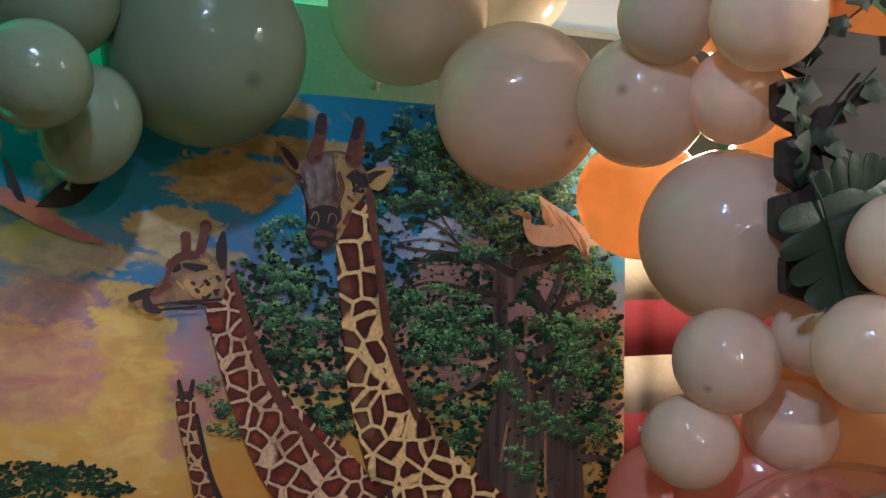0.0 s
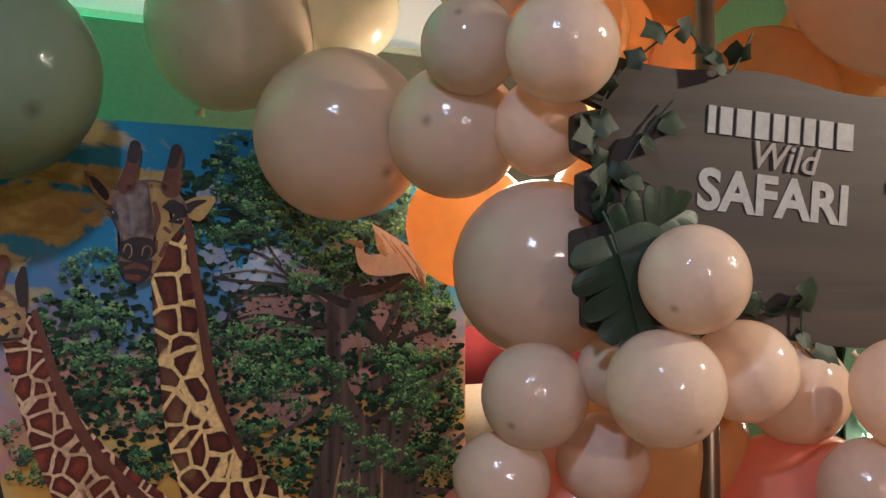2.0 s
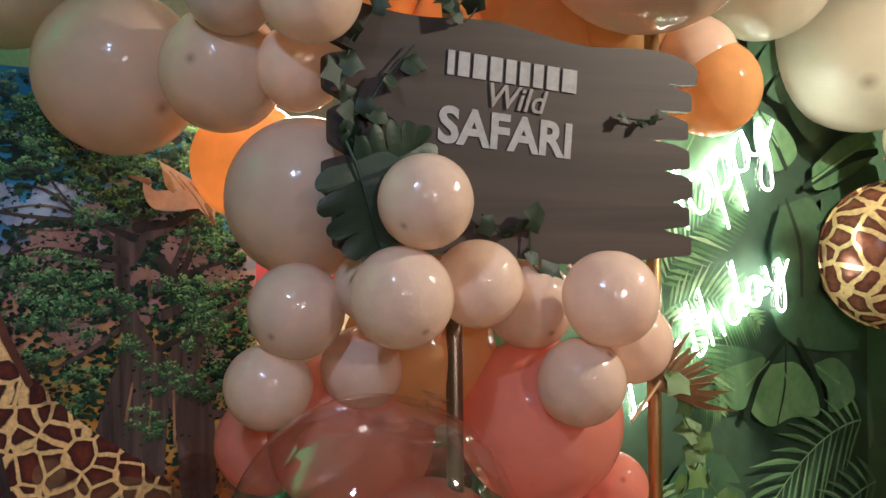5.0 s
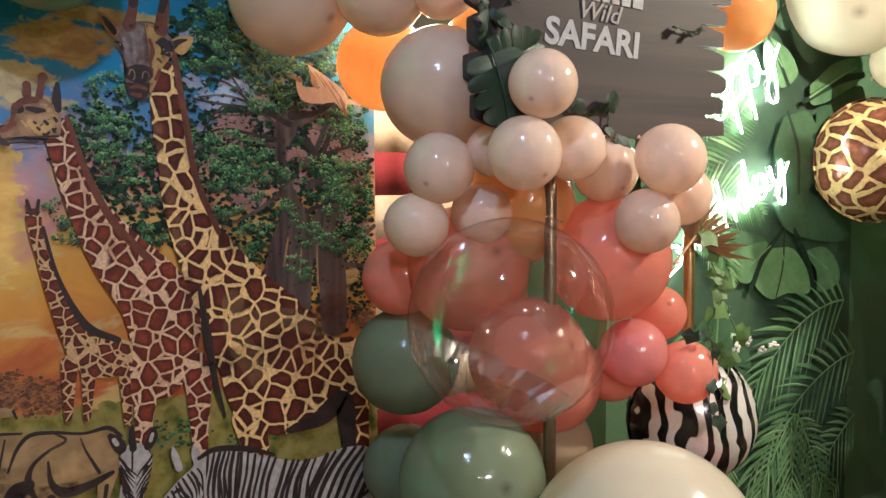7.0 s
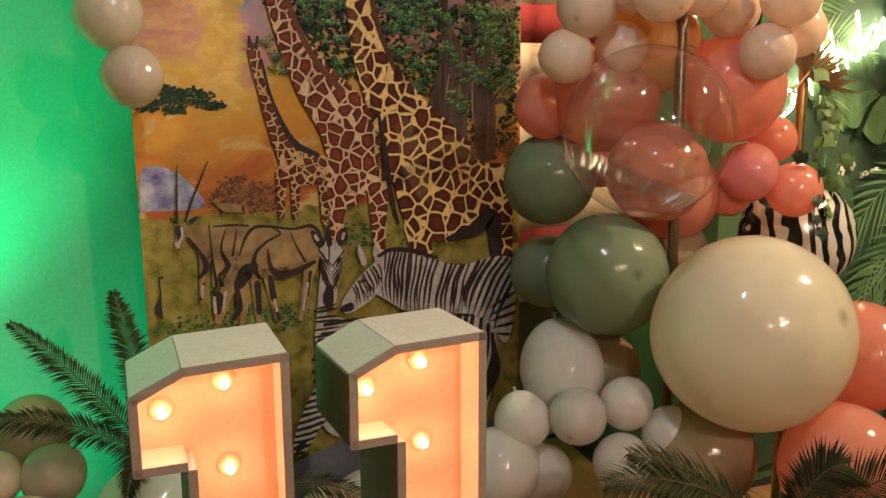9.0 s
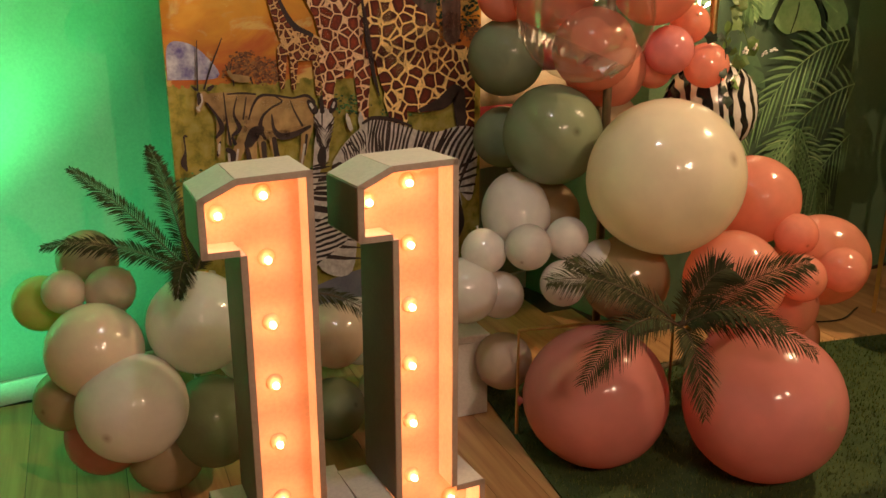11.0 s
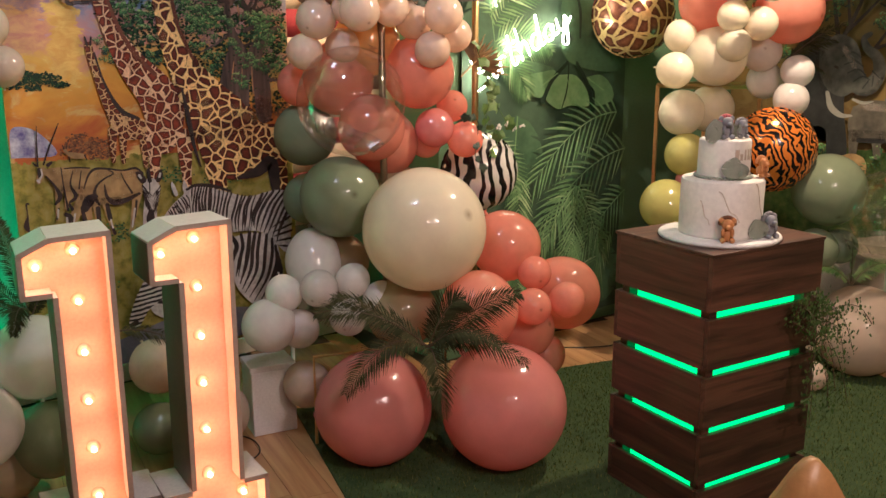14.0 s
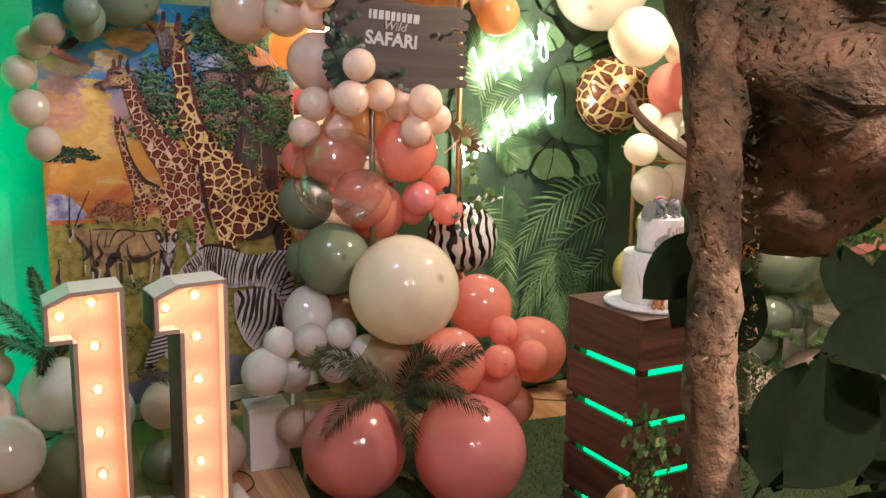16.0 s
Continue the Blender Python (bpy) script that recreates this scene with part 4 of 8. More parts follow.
strokes("shade_print", [[(0.331, 1.738, 0.0036), (0.328, 1.707, 0.0054), (0.331, 1.672, 0.0045)], [(0.285, 1.686, 0.0026), (0.290, 1.662, 0.0035), (0.288, 1.636, 0.0026)], [(0.377, 1.714, 0.0037), (0.383, 1.699, 0.0037)], [(0.338, 1.628, 0.0036), (0.333, 1.606, 0.0045)], [(0.300, 1.734, 0.0044), (0.326, 1.743, 0.0045), (0.353, 1.737, 0.0045)]], INK_DARK, backdrop, G)
strokes("light_print", [[(0.342, 1.733, 0.0054), (0.358, 1.718, 0.0055)], [(0.363, 1.681, 0.0046), (0.353, 1.655, 0.0045)], [(0.376, 1.763, 0.0028), (0.372, 1.745, 0.0037)], [(0.342, 1.686, 0.0027), (0.341, 1.664, 0.0027)]], INK_SUN, backdrop, G)
strokes("light_print", [[(0.302, 1.724, 0.0053), (0.309, 1.698, 0.0071), (0.305, 1.671, 0.0053)], [(0.287, 1.705, 0.0035), (0.291, 1.679, 0.0026)]], INK_PALE, backdrop, G)
shape("face_print", [(0.038, 1.522), (0.066, 1.536), (0.088, 1.562), (0.094, 1.578), (0.115, 1.590), (0.139, 1.587), (0.155, 1.575), (0.167, 1.558), (0.164, 1.521), (0.142, 1.514), (0.108, 1.517), (0.075, 1.513), (0.047, 1.507)], P_FACE, backdrop, G)
strokes("horn_print", [[(0.111, 1.586, 0.0067), (0.111, 1.602, 0.0067), (0.110, 1.610, 0.0077)], [(0.131, 1.591, 0.0068), (0.135, 1.614, 0.0059), (0.138, 1.626, 0.0088)]], P_MANE, backdrop, G)
strokes("ear_print", [[(0.163, 1.568, 0.0060), (0.161, 1.594, 0.0080), (0.163, 1.615, 0.0040)]], P_DARK, backdrop, G)
strokes("face_patch_print", [[(0.110, 1.568, 0.0038), (0.126, 1.565, 0.0058), (0.141, 1.564, 0.0039)], [(0.088, 1.574, 0.0028), (0.099, 1.566, 0.0057), (0.095, 1.560, 0.0029)], [(0.038, 1.521, 0.0055), (0.057, 1.528, 0.0065), (0.070, 1.532, 0.0037)], [(0.103, 1.516, 0.0015), (0.122, 1.516, 0.0019), (0.162, 1.519, 0.0020)], [(0.131, 1.532, 0.0029), (0.135, 1.539, 0.0020)], [(0.147, 1.547, 0.0030), (0.150, 1.539, 0.0020)], [(0.154, 1.529, 0.0030), (0.158, 1.533, 0.0020)], [(0.142, 1.522, 0.0030), (0.146, 1.526, 0.0020)], [(0.118, 1.528, 0.0019), (0.121, 1.532, 0.0019)]], P_DARK, backdrop, G)
strokes("face_light_print", [[(0.132, 1.576, 0.0018), (0.142, 1.575, 0.0026)], [(0.151, 1.557, 0.0022), (0.159, 1.554, 0.0022)], [(0.099, 1.545, 0.0017), (0.108, 1.535, 0.002)]], P_GOLD, backdrop, G)
strokes("muzzle_print", [[(0.057, 1.520, 0.0054), (0.061, 1.508, 0.0070), (0.075, 1.502, 0.0039)], [(0.079, 1.504, 0.0016), (0.102, 1.506, 0.0016), (0.126, 1.508, 0.0016)]], P_DARK, backdrop, G)
strokes("rust_print", [[(0.089, 1.568, 0.0063), (0.103, 1.580, 0.0064), (0.125, 1.583, 0.0056)], [(0.068, 1.527, 0.0047), (0.086, 1.539, 0.0055)], [(0.089, 1.560, 0.0032), (0.082, 1.543, 0.0031)]], P_MANE, backdrop, G)
strokes("cheek_print", [[(0.114, 1.543, 0.0056), (0.130, 1.527, 0.0073), (0.150, 1.543, 0.0065)], [(0.131, 1.562, 0.0032), (0.149, 1.567, 0.0041)]], P_GOLD, backdrop, G)
strokes("face_patch_print", [[(0.126, 1.533, 0.0028), (0.129, 1.530, 0.0028)], [(0.139, 1.545, 0.0032), (0.143, 1.541, 0.0033)], [(0.153, 1.531, 0.0029), (0.155, 1.527, 0.0029)], [(0.136, 1.522, 0.0024), (0.140, 1.520, 0.0024)], [(0.120, 1.543, 0.0024), (0.123, 1.541, 0.0024)], [(0.156, 1.552, 0.0029), (0.159, 1.547, 0.0029)], [(0.125, 1.562, 0.0032), (0.139, 1.565, 0.0032)]], P_DARK, backdrop, G)
strokes("shade_print", [[(0.390, 1.580, 0.0093), (0.406, 1.509, 0.0094), (0.428, 1.437, 0.0113), (0.462, 1.364, 0.0154), (0.506, 1.298, 0.0197)], [(0.739, 1.129, 0.0522), (0.671, 1.111, 0.0507), (0.572, 1.067, 0.0356), (0.477, 1.060, 0.0216)], [(0.400, 1.241, 0.0147), (0.419, 1.146, 0.0179), (0.439, 1.049, 0.0152)]], INK_DARK, backdrop, G)
strokes("rust_print", [[(0.188, 1.459, 0.0134), (0.214, 1.391, 0.0169), (0.267, 1.303, 0.0261)], [(0.756, 1.172, 0.0419), (0.722, 1.101, 0.0519), (0.653, 1.033, 0.0506)], [(0.305, 1.191, 0.0197), (0.316, 1.111, 0.0257), (0.342, 1.029, 0.0203)]], INK_RUST, backdrop, G)
strokes("light_print", [[(0.345, 1.571, 0.0073), (0.355, 1.491, 0.0091), (0.370, 1.403, 0.0110), (0.387, 1.313, 0.0129)], [(0.496, 1.183, 0.0247), (0.509, 1.099, 0.0282), (0.555, 1.011, 0.0225)], [(0.542, 1.139, 0.0190), (0.622, 1.135, 0.0230), (0.705, 1.102, 0.0170)]], INK_SUN, backdrop, G)
# horned grazers
strokes("antelope_print", [[(0.060, 1.012, 0.0081), (0.031, 1.016, 0.0106), (0.014, 1.024, 0.0052), (0.006, 1.035, 0.0052)]], P_ORYX, backdrop, G)
strokes("antelope_mark_print", [[(0.003, 1.040, 0.0016), (-0.002, 1.053, 0.0013)], [(0.010, 1.040, 0.0016), (0.015, 1.057, 0.0013)], [(0.017, 1.010, 0.0026), (0.018, 0.996, 0.0013)], [(0.067, 1.014, 0.0027), (0.072, 1.000, 0.0020)]], P_DARK, backdrop, G)
shape("antelope_print", [(-0.070, 0.975), (-0.040, 0.981), (0.018, 0.978), (0.079, 0.967), (0.082, 0.913), (0.047, 0.887), (0.000, 0.898), (-0.035, 0.919), (-0.057, 0.947)], P_ORYX, backdrop, G)
strokes("antelope_print", [[(-0.022, 0.917, 0.0169), (-0.033, 0.872, 0.0078), (-0.039, 0.808, 0.0052)], [(0.007, 0.901, 0.0159), (-0.006, 0.842, 0.0079)], [(-0.070, 0.975, 0.0114), (-0.079, 0.956, 0.0101), (-0.086, 0.938, 0.0075)]], P_ORYX, backdrop, G)
strokes("antelope_mark_print", [[(-0.084, 0.990, 0.0025), (-0.081, 1.046, 0.0022), (-0.076, 1.120, 0.0012)], [(-0.066, 0.994, 0.0025), (-0.043, 1.050, 0.0023), (-0.007, 1.125, 0.0013)], [(-0.082, 0.980, 0.0057), (-0.081, 0.956, 0.0063)], [(-0.089, 0.993, 0.0038), (-0.099, 1.002, 0.0012)], [(-0.052, 0.992, 0.0064), (-0.041, 0.999, 0.0038)], [(-0.061, 0.954, 0.0025), (-0.038, 0.920, 0.0039), (-0.024, 0.884, 0.0078), (-0.041, 0.860, 0.0039)], [(-0.002, 0.975, 0.0016), (0.038, 0.975, 0.0029), (0.079, 0.970, 0.0022)], [(0.024, 0.966, 0.0013), (0.012, 0.920, 0.0033), (0.026, 0.879, 0.0067), (0.005, 0.861, 0.0040)], [(0.051, 0.963, 0.0016), (0.038, 0.904, 0.0027)], [(-0.032, 0.845, 0.0026), (-0.042, 0.809, 0.0033)]], P_DARK, backdrop, G)
strokes("antelope_light_print", [[(-0.075, 0.979, 0.0025), (-0.074, 0.961, 0.0025), (-0.082, 0.946, 0.0032)], [(-0.089, 0.944, 0.0038), (-0.085, 0.938, 0.0038)], [(-0.035, 0.839, 0.0033), (-0.038, 0.814, 0.0026)]], P_PALE, backdrop, G)
shape("antelope_print", [(0.067, 0.935), (0.091, 0.961), (0.133, 0.960), (0.182, 0.951), (0.233, 0.954), (0.251, 0.927), (0.246, 0.875), (0.214, 0.851), (0.163, 0.838), (0.106, 0.842), (0.064, 0.836), (0.040, 0.836), (0.036, 0.864), (0.049, 0.903)], P_ORYX, backdrop, G)
strokes("antelope_print", [[(0.059, 0.875, 0.0245), (0.030, 0.837, 0.0188), (0.011, 0.799, 0.0134), (-0.003, 0.753, 0.0093)], [(0.235, 0.883, 0.0207), (0.220, 0.814, 0.0118), (0.199, 0.728, 0.0059)], [(0.058, 0.848, 0.0164), (0.062, 0.792, 0.0096), (0.052, 0.738, 0.0055)], [(0.089, 0.844, 0.0125), (0.092, 0.788, 0.0084), (0.093, 0.737, 0.0056)], [(0.120, 0.847, 0.0112), (0.131, 0.783, 0.0071), (0.141, 0.736, 0.0057)]], P_ORYX, backdrop, G)
strokes("antelope_mark_print", [[(0.054, 0.902, 0.0020), (0.070, 0.941, 0.0034), (0.093, 0.964, 0.0041), (0.133, 0.963, 0.0035), (0.189, 0.952, 0.0029), (0.233, 0.956, 0.0044), (0.257, 0.937, 0.0037)], [(0.137, 0.960, 0.0014), (0.156, 0.944, 0.0028), (0.124, 0.929, 0.0031), (0.095, 0.905, 0.0041), (0.087, 0.872, 0.0069), (0.099, 0.843, 0.0042)], [(0.123, 0.909, 0.0021), (0.128, 0.867, 0.0056), (0.149, 0.845, 0.0100), (0.192, 0.848, 0.0087), (0.240, 0.866, 0.0044)], [(0.182, 0.944, 0.0014), (0.192, 0.916, 0.0023), (0.215, 0.871, 0.0037)], [(0.051, 0.835, 0.0136), (0.068, 0.860, 0.0178), (0.088, 0.871, 0.0110)], [(0.042, 0.836, 0.0054), (0.048, 0.780, 0.0082), (0.035, 0.754, 0.0068)], [(0.094, 0.829, 0.0083), (0.095, 0.760, 0.0070)], [(0.126, 0.839, 0.0070), (0.132, 0.790, 0.0085)], [(0.136, 0.761, 0.0043), (0.144, 0.736, 0.0057)], [(-0.013, 0.979, 0.0016), (-0.010, 0.909, 0.0026), (-0.003, 0.835, 0.0040)], [(-0.012, 0.822, 0.0066), (0.002, 0.807, 0.0093), (-0.002, 0.773, 0.0053)], [(0.003, 0.854, 0.0040), (0.010, 0.837, 0.0053)], [(0.228, 0.841, 0.0044), (0.219, 0.785, 0.0030)]], P_DARK, backdrop, G)
strokes("antelope_light_print", [[(-0.010, 0.809, 0.0033), (-0.010, 0.774, 0.0040)], [(0.017, 0.819, 0.0033), (0.009, 0.779, 0.0027)], [(0.134, 0.785, 0.0026), (0.139, 0.756, 0.0026)], [(0.220, 0.814, 0.0037), (0.206, 0.751, 0.0029)]], P_PALE, backdrop, G)
strokes("bird_print", [[(-0.125, 0.870, 0.0031), (-0.132, 0.868, 0.0025), (-0.131, 0.831, 0.0025), (-0.138, 0.799, 0.0087), (-0.132, 0.778, 0.0037)]], P_DARK, backdrop, G)
strokes("shade_print", [[(0.038, 0.875, 0.0101), (0.101, 0.854, 0.0131), (0.167, 0.852, 0.0108)] , [(0.07, 0.85, 0.012), (0.15, 0.85, 0.014), (0.23, 0.865, 0.01)], [(-0.02, 0.91, 0.01), (0.05, 0.9, 0.012)]], INK_DARK, backdrop, G)
strokes("light_print", [[(0.1, 0.945, 0.01), (0.16, 0.935, 0.012), (0.22, 0.935, 0.01)], [(-0.04, 0.968, 0.006), (0.03, 0.965, 0.008)]], INK_SUN, backdrop, G)
# striped animals, each a pale body with dark bands over it


def bands(name, top, low, count, thick, parent, put, bow=0.0, wave=0.012, seed=1):
    """Dark bands from a line along the back to a line along the belly, bowed and uneven."""
    r = random.Random(seed)
    A, B = smooth_line(top, 12), smooth_line(low, 12)
    runs = []
    for i in range(count):
        f = (i + 0.5 + r.uniform(-0.15, 0.15)) / count
        a, c = np.array(A[int(f * (len(A) - 1))]), np.array(B[int(f * (len(B) - 1))])
        w = thick * r.uniform(0.75, 1.2)
        m = [a + (c - a) * g + np.array((bow * math.sin(math.pi * g) + wave * math.sin(7 * g + 0.7 * i) * 0.35, 0.0)) for g in (0, 0.3, 0.65, 1)]
        runs.append([(*m[0], w * 0.8), (*m[1], w), (*m[2], w * 0.85), (*m[3], w * 0.2)])
        if r.random() < 0.3:
            k = m[2] + np.array((0.006, 0.0))
            runs.append([(*m[1], w * 0.5), (*k, w * 0.6), (*(m[3] + np.array((0.01, 0.0))), w * 0.15)])
    strokes(name, runs, P_DARK, parent, put)


shape("zebra_print", [(0.307, 0.715), (0.261, 0.721), (0.239, 0.703), (0.241, 0.666), (0.233, 0.548), (0.258, 0.422), (0.361, 0.400), (0.382, 0.582), (0.353, 0.678)], P_PALE, backdrop, G)
bands("zebra_stripe_print", [(0.239, 0.703), (0.230, 0.609), (0.251, 0.454)], [(0.370, 0.706), (0.398, 0.564), (0.395, 0.424)], 11, 0.0055, backdrop, G, 0.0, 0.02, 3)
shape("zebra_print", [(0.367, 0.791), (0.411, 0.860), (0.445, 0.869), (0.504, 0.859), (0.576, 0.834), (0.637, 0.813), (0.688, 0.811), (0.754, 0.822), (0.823, 0.813), (0.841, 0.772), (0.832, 0.648), (0.808, 0.569), (0.753, 0.625), (0.701, 0.665), (0.632, 0.679), (0.557, 0.681), (0.501, 0.699), (0.423, 0.751)], P_PALE, backdrop, G)
bands("zebra_stripe_print", [(0.434, 0.867), (0.504, 0.857), (0.592, 0.828)], [(0.423, 0.754), (0.485, 0.707), (0.557, 0.683)], 13, 0.0042, backdrop, G, -0.004, 0.008, 4)
bands("zebra_stripe_print", [(0.604, 0.822), (0.651, 0.812), (0.693, 0.811)], [(0.573, 0.680), (0.615, 0.680), (0.657, 0.675)], 6, 0.0046, backdrop, G, -0.008, 0.008, 5)
bands("zebra_stripe_print", [(0.705, 0.812), (0.763, 0.819), (0.826, 0.805), (0.839, 0.749)], [(0.666, 0.701), (0.680, 0.671), (0.727, 0.645), (0.775, 0.606)], 8, 0.0062, backdrop, G, -0.012, 0.01, 6)
bands("zebra_stripe_print", [(0.835, 0.726), (0.832, 0.648), (0.815, 0.574)], [(0.745, 0.684), (0.753, 0.636), (0.782, 0.589)], 5, 0.005, backdrop, G, 0.0, 0.006, 16)
shape("zebra_head_print", [(0.429, 0.846), (0.424, 0.790), (0.401, 0.760), (0.356, 0.733), (0.320, 0.724), (0.306, 0.746), (0.331, 0.785), (0.368, 0.822), (0.405, 0.845)], P_PALE, backdrop, G)
bands("zebra_stripe_print", [(0.337, 0.786), (0.372, 0.821), (0.418, 0.846)], [(0.347, 0.737), (0.393, 0.762), (0.428, 0.797)], 9, 0.003, backdrop, G, 0.004, 0.004, 7)
strokes("muzzle_print", [[(0.312, 0.737, 0.0088), (0.330, 0.740, 0.0118)], [(0.360, 0.800, 0.0030), (0.372, 0.804, 0.0045)], [(0.363, 0.855, 0.0044), (0.358, 0.890, 0.0044)]], P_DARK, backdrop, G)
strokes("ear_print", [[(0.372, 0.849, 0.0074), (0.364, 0.875, 0.0074), (0.360, 0.893, 0.0029)], [(0.411, 0.849, 0.0076), (0.407, 0.873, 0.0091), (0.406, 0.893, 0.0030)]], P_PALE, backdrop, G)
strokes("mane_print", [[(0.414, 0.862, 0.0045), (0.450, 0.874, 0.0062), (0.520, 0.863, 0.0064), (0.584, 0.838, 0.0033)]], P_DARK, backdrop, G)
strokes("shade_print", [[(0.485, 0.716, 0.0127), (0.557, 0.690, 0.0131), (0.649, 0.682, 0.0120)], [(0.808, 0.714, 0.0183), (0.817, 0.618, 0.0148)]], INK_DARK, backdrop, G)
shape("zebra_head_print", [(0.240, 0.725), (0.250, 0.810), (0.257, 0.852), (0.253, 0.888), (0.271, 0.915), (0.298, 0.912), (0.316, 0.882), (0.308, 0.846), (0.298, 0.804), (0.293, 0.761), (0.270, 0.742), (0.248, 0.680), (0.232, 0.667)], P_PALE, backdrop, G)
bands("zebra_stripe_print", [(0.253, 0.895), (0.256, 0.859), (0.259, 0.816)], [(0.281, 0.849), (0.277, 0.807), (0.275, 0.778)], 6, 0.0026, backdrop, G, 0.0, 0.004, 8)
bands("zebra_stripe_print", [(0.318, 0.889), (0.312, 0.853), (0.301, 0.811)], [(0.284, 0.849), (0.280, 0.806), (0.279, 0.777)], 6, 0.0026, backdrop, G, 0.0, 0.004, 9)
bands("zebra_stripe_print", [(0.247, 0.753), (0.237, 0.718), (0.232, 0.667)], [(0.293, 0.761), (0.304, 0.715), (0.303, 0.671)], 6, 0.0038, backdrop, G, 0.0, 0.006, 10)
strokes("muzzle_print", [[(0.276, 0.795, 0.0106), (0.272, 0.771, 0.0152), (0.274, 0.749, 0.0107)], [(0.277, 0.864, 0.0018), (0.279, 0.907, 0.0023)], [(0.255, 0.870, 0.0045), (0.261, 0.863, 0.0045)], [(0.307, 0.864, 0.0046), (0.303, 0.858, 0.0046)], [(0.280, 0.907, 0.0075), (0.278, 0.942, 0.0060), (0.280, 0.952, 0.0030)]], P_DARK, backdrop, G)
strokes("ear_print", [[(0.256, 0.912, 0.0119), (0.247, 0.927, 0.0118), (0.237, 0.939, 0.0059)], [(0.310, 0.907, 0.0092), (0.319, 0.923, 0.0107), (0.322, 0.940, 0.0046)]], P_DARK, backdrop, G)
strokes("ear_print", [[(0.249, 0.921, 0.0044), (0.244, 0.930, 0.0044)], [(0.315, 0.917, 0.0038), (0.319, 0.929, 0.0038)]], P_PALE, backdrop, G)
shape("zebra_head_print", [(0.36, 0.62), (0.31, 0.61), (0.25, 0.57), (0.2, 0.5), (0.165, 0.41), (0.175, 0.375), (0.205, 0.39), (0.24, 0.44), (0.29, 0.47), (0.34, 0.5), (0.37, 0.55)], P_ZEBRA_F, backdrop, G)
stroke("muzzle_print", [(0.178, 0.395, 0.01), (0.19, 0.4, 0.01)], P_DARK, backdrop, G)
shape("zebra_print", [(0.556, 0.659), (0.668, 0.667), (0.756, 0.631), (0.774, 0.510), (0.718, 0.359), (0.618, 0.415), (0.562, 0.533)], P_PALE, backdrop, G)
bands("zebra_stripe_print", [(0.569, 0.662), (0.668, 0.667), (0.756, 0.626), (0.774, 0.510)], [(0.557, 0.546), (0.607, 0.453), (0.668, 0.393), (0.718, 0.359)], 10, 0.009, backdrop, G, 0.02, 0.02, 14)
# birds in flight
stroke("bird_print", [(0.658, 1.657, 0.0069), (0.659, 1.641, 0.0083), (0.675, 1.626, 0.0167), (0.710, 1.624, 0.0171), (0.746, 1.620, 0.0087), (0.812, 1.611, 0.0030)], P_WING, backdrop, G)
strokes("beak_print", [[(0.628, 1.664, 0.0014), (0.644, 1.661, 0.0034), (0.660, 1.656, 0.0055)]], P_FACE, backdrop, G)
shape("wing_print", [(0.678, 1.693), (0.714, 1.674), (0.753, 1.651), (0.776, 1.630), (0.773, 1.585), (0.756, 1.603), (0.727, 1.630), (0.696, 1.653)], P_WING, backdrop, G)
shape("wing_print", [(0.683, 1.680), (0.699, 1.663), (0.705, 1.638), (0.689, 1.650)], P_FACE, backdrop, G)
strokes("feather_print", [[(0.711, 1.666, 0.0014), (0.739, 1.634, 0.0017), (0.767, 1.591, 0.0015)], [(0.732, 1.657, 0.0014), (0.756, 1.629, 0.0018), (0.772, 1.607, 0.0015)], [(0.697, 1.675, 0.0014), (0.722, 1.645, 0.0017)], [(0.773, 1.585, 0.0037), (0.767, 1.604, 0.0037), (0.759, 1.619, 0.0022)]], P_FACE, backdrop, G)
stroke("bird_print", [(-0.13, 1.66, 0.012), (-0.09, 1.64, 0.014), (-0.05, 1.615, 0.008), (-0.004, 1.6, 0.003)], P_PINK, backdrop, G)
shape("wing_print", [(-0.09, 1.645), (-0.05, 1.685), (-0.005, 1.69), (-0.04, 1.65)], P_DARK, backdrop, G)
shape("wing_print", [(-0.1, 1.65), (-0.12, 1.7), (-0.13, 1.71), (-0.115, 1.66)], P_DARK, backdrop, G)

# ---- striped cloth beside it ----
banner = empty("striped_banner", pose(0.0, 1.47, 0.0), "hanging cloth with red and cream horizontal stripes", "banner")
for i in range(9):
    z1 = 1.62 - 0.109 * i
    st = bmesh.new()
    cols = [[st.verts.new((0.8 + 0.65 * k / 20, 0.006 * math.sin(k * 1.1), z)) for k in range(21)] for z in (z1, z1 - 0.109)]
    for k in range(20):
        st.faces.new((cols[0][k], cols[0][k + 1], cols[1][k + 1], cols[1][k]))
    ob = part("stripe", st, FLAG_CREAM if i % 2 == 0 else FLAG_RED, banner, smooth=True)
    so = ob.modifiers.new("thickness", "SOLIDIFY")
    so.thickness = 0.003

# ---- jungle backdrop ----
JUNGLE = varied("jungle_print", (0.034, 0.07, 0.042), (0.08, 0.145, 0.08), 4, 0.65, bump=0, fine=30)
J_LEAF = varied("printed_monstera", (0.085, 0.19, 0.08), (0.2, 0.36, 0.16), 5, 0.6, bump=0, fine=40)
J_LEAF2 = varied("printed_monstera_dark", (0.045, 0.105, 0.05), (0.1, 0.2, 0.1), 5, 0.6, bump=0, fine=40)
J_FROND = island_mat("printed_fronds", [(0, (0.08, 0.18, 0.07)), (0.6, (0.2, 0.36, 0.15)), (1, (0.38, 0.54, 0.27))], 0.6)
jungle = tagged(part("jungle_backdrop", box(bmesh.new(), (1.56, 1.14, 0.06), (2.595, 1.144, 2.25)), JUNGLE), "printed cloth backdrop of dark jungle leaves", "backdrop banner")
J = place_xz(1.14)


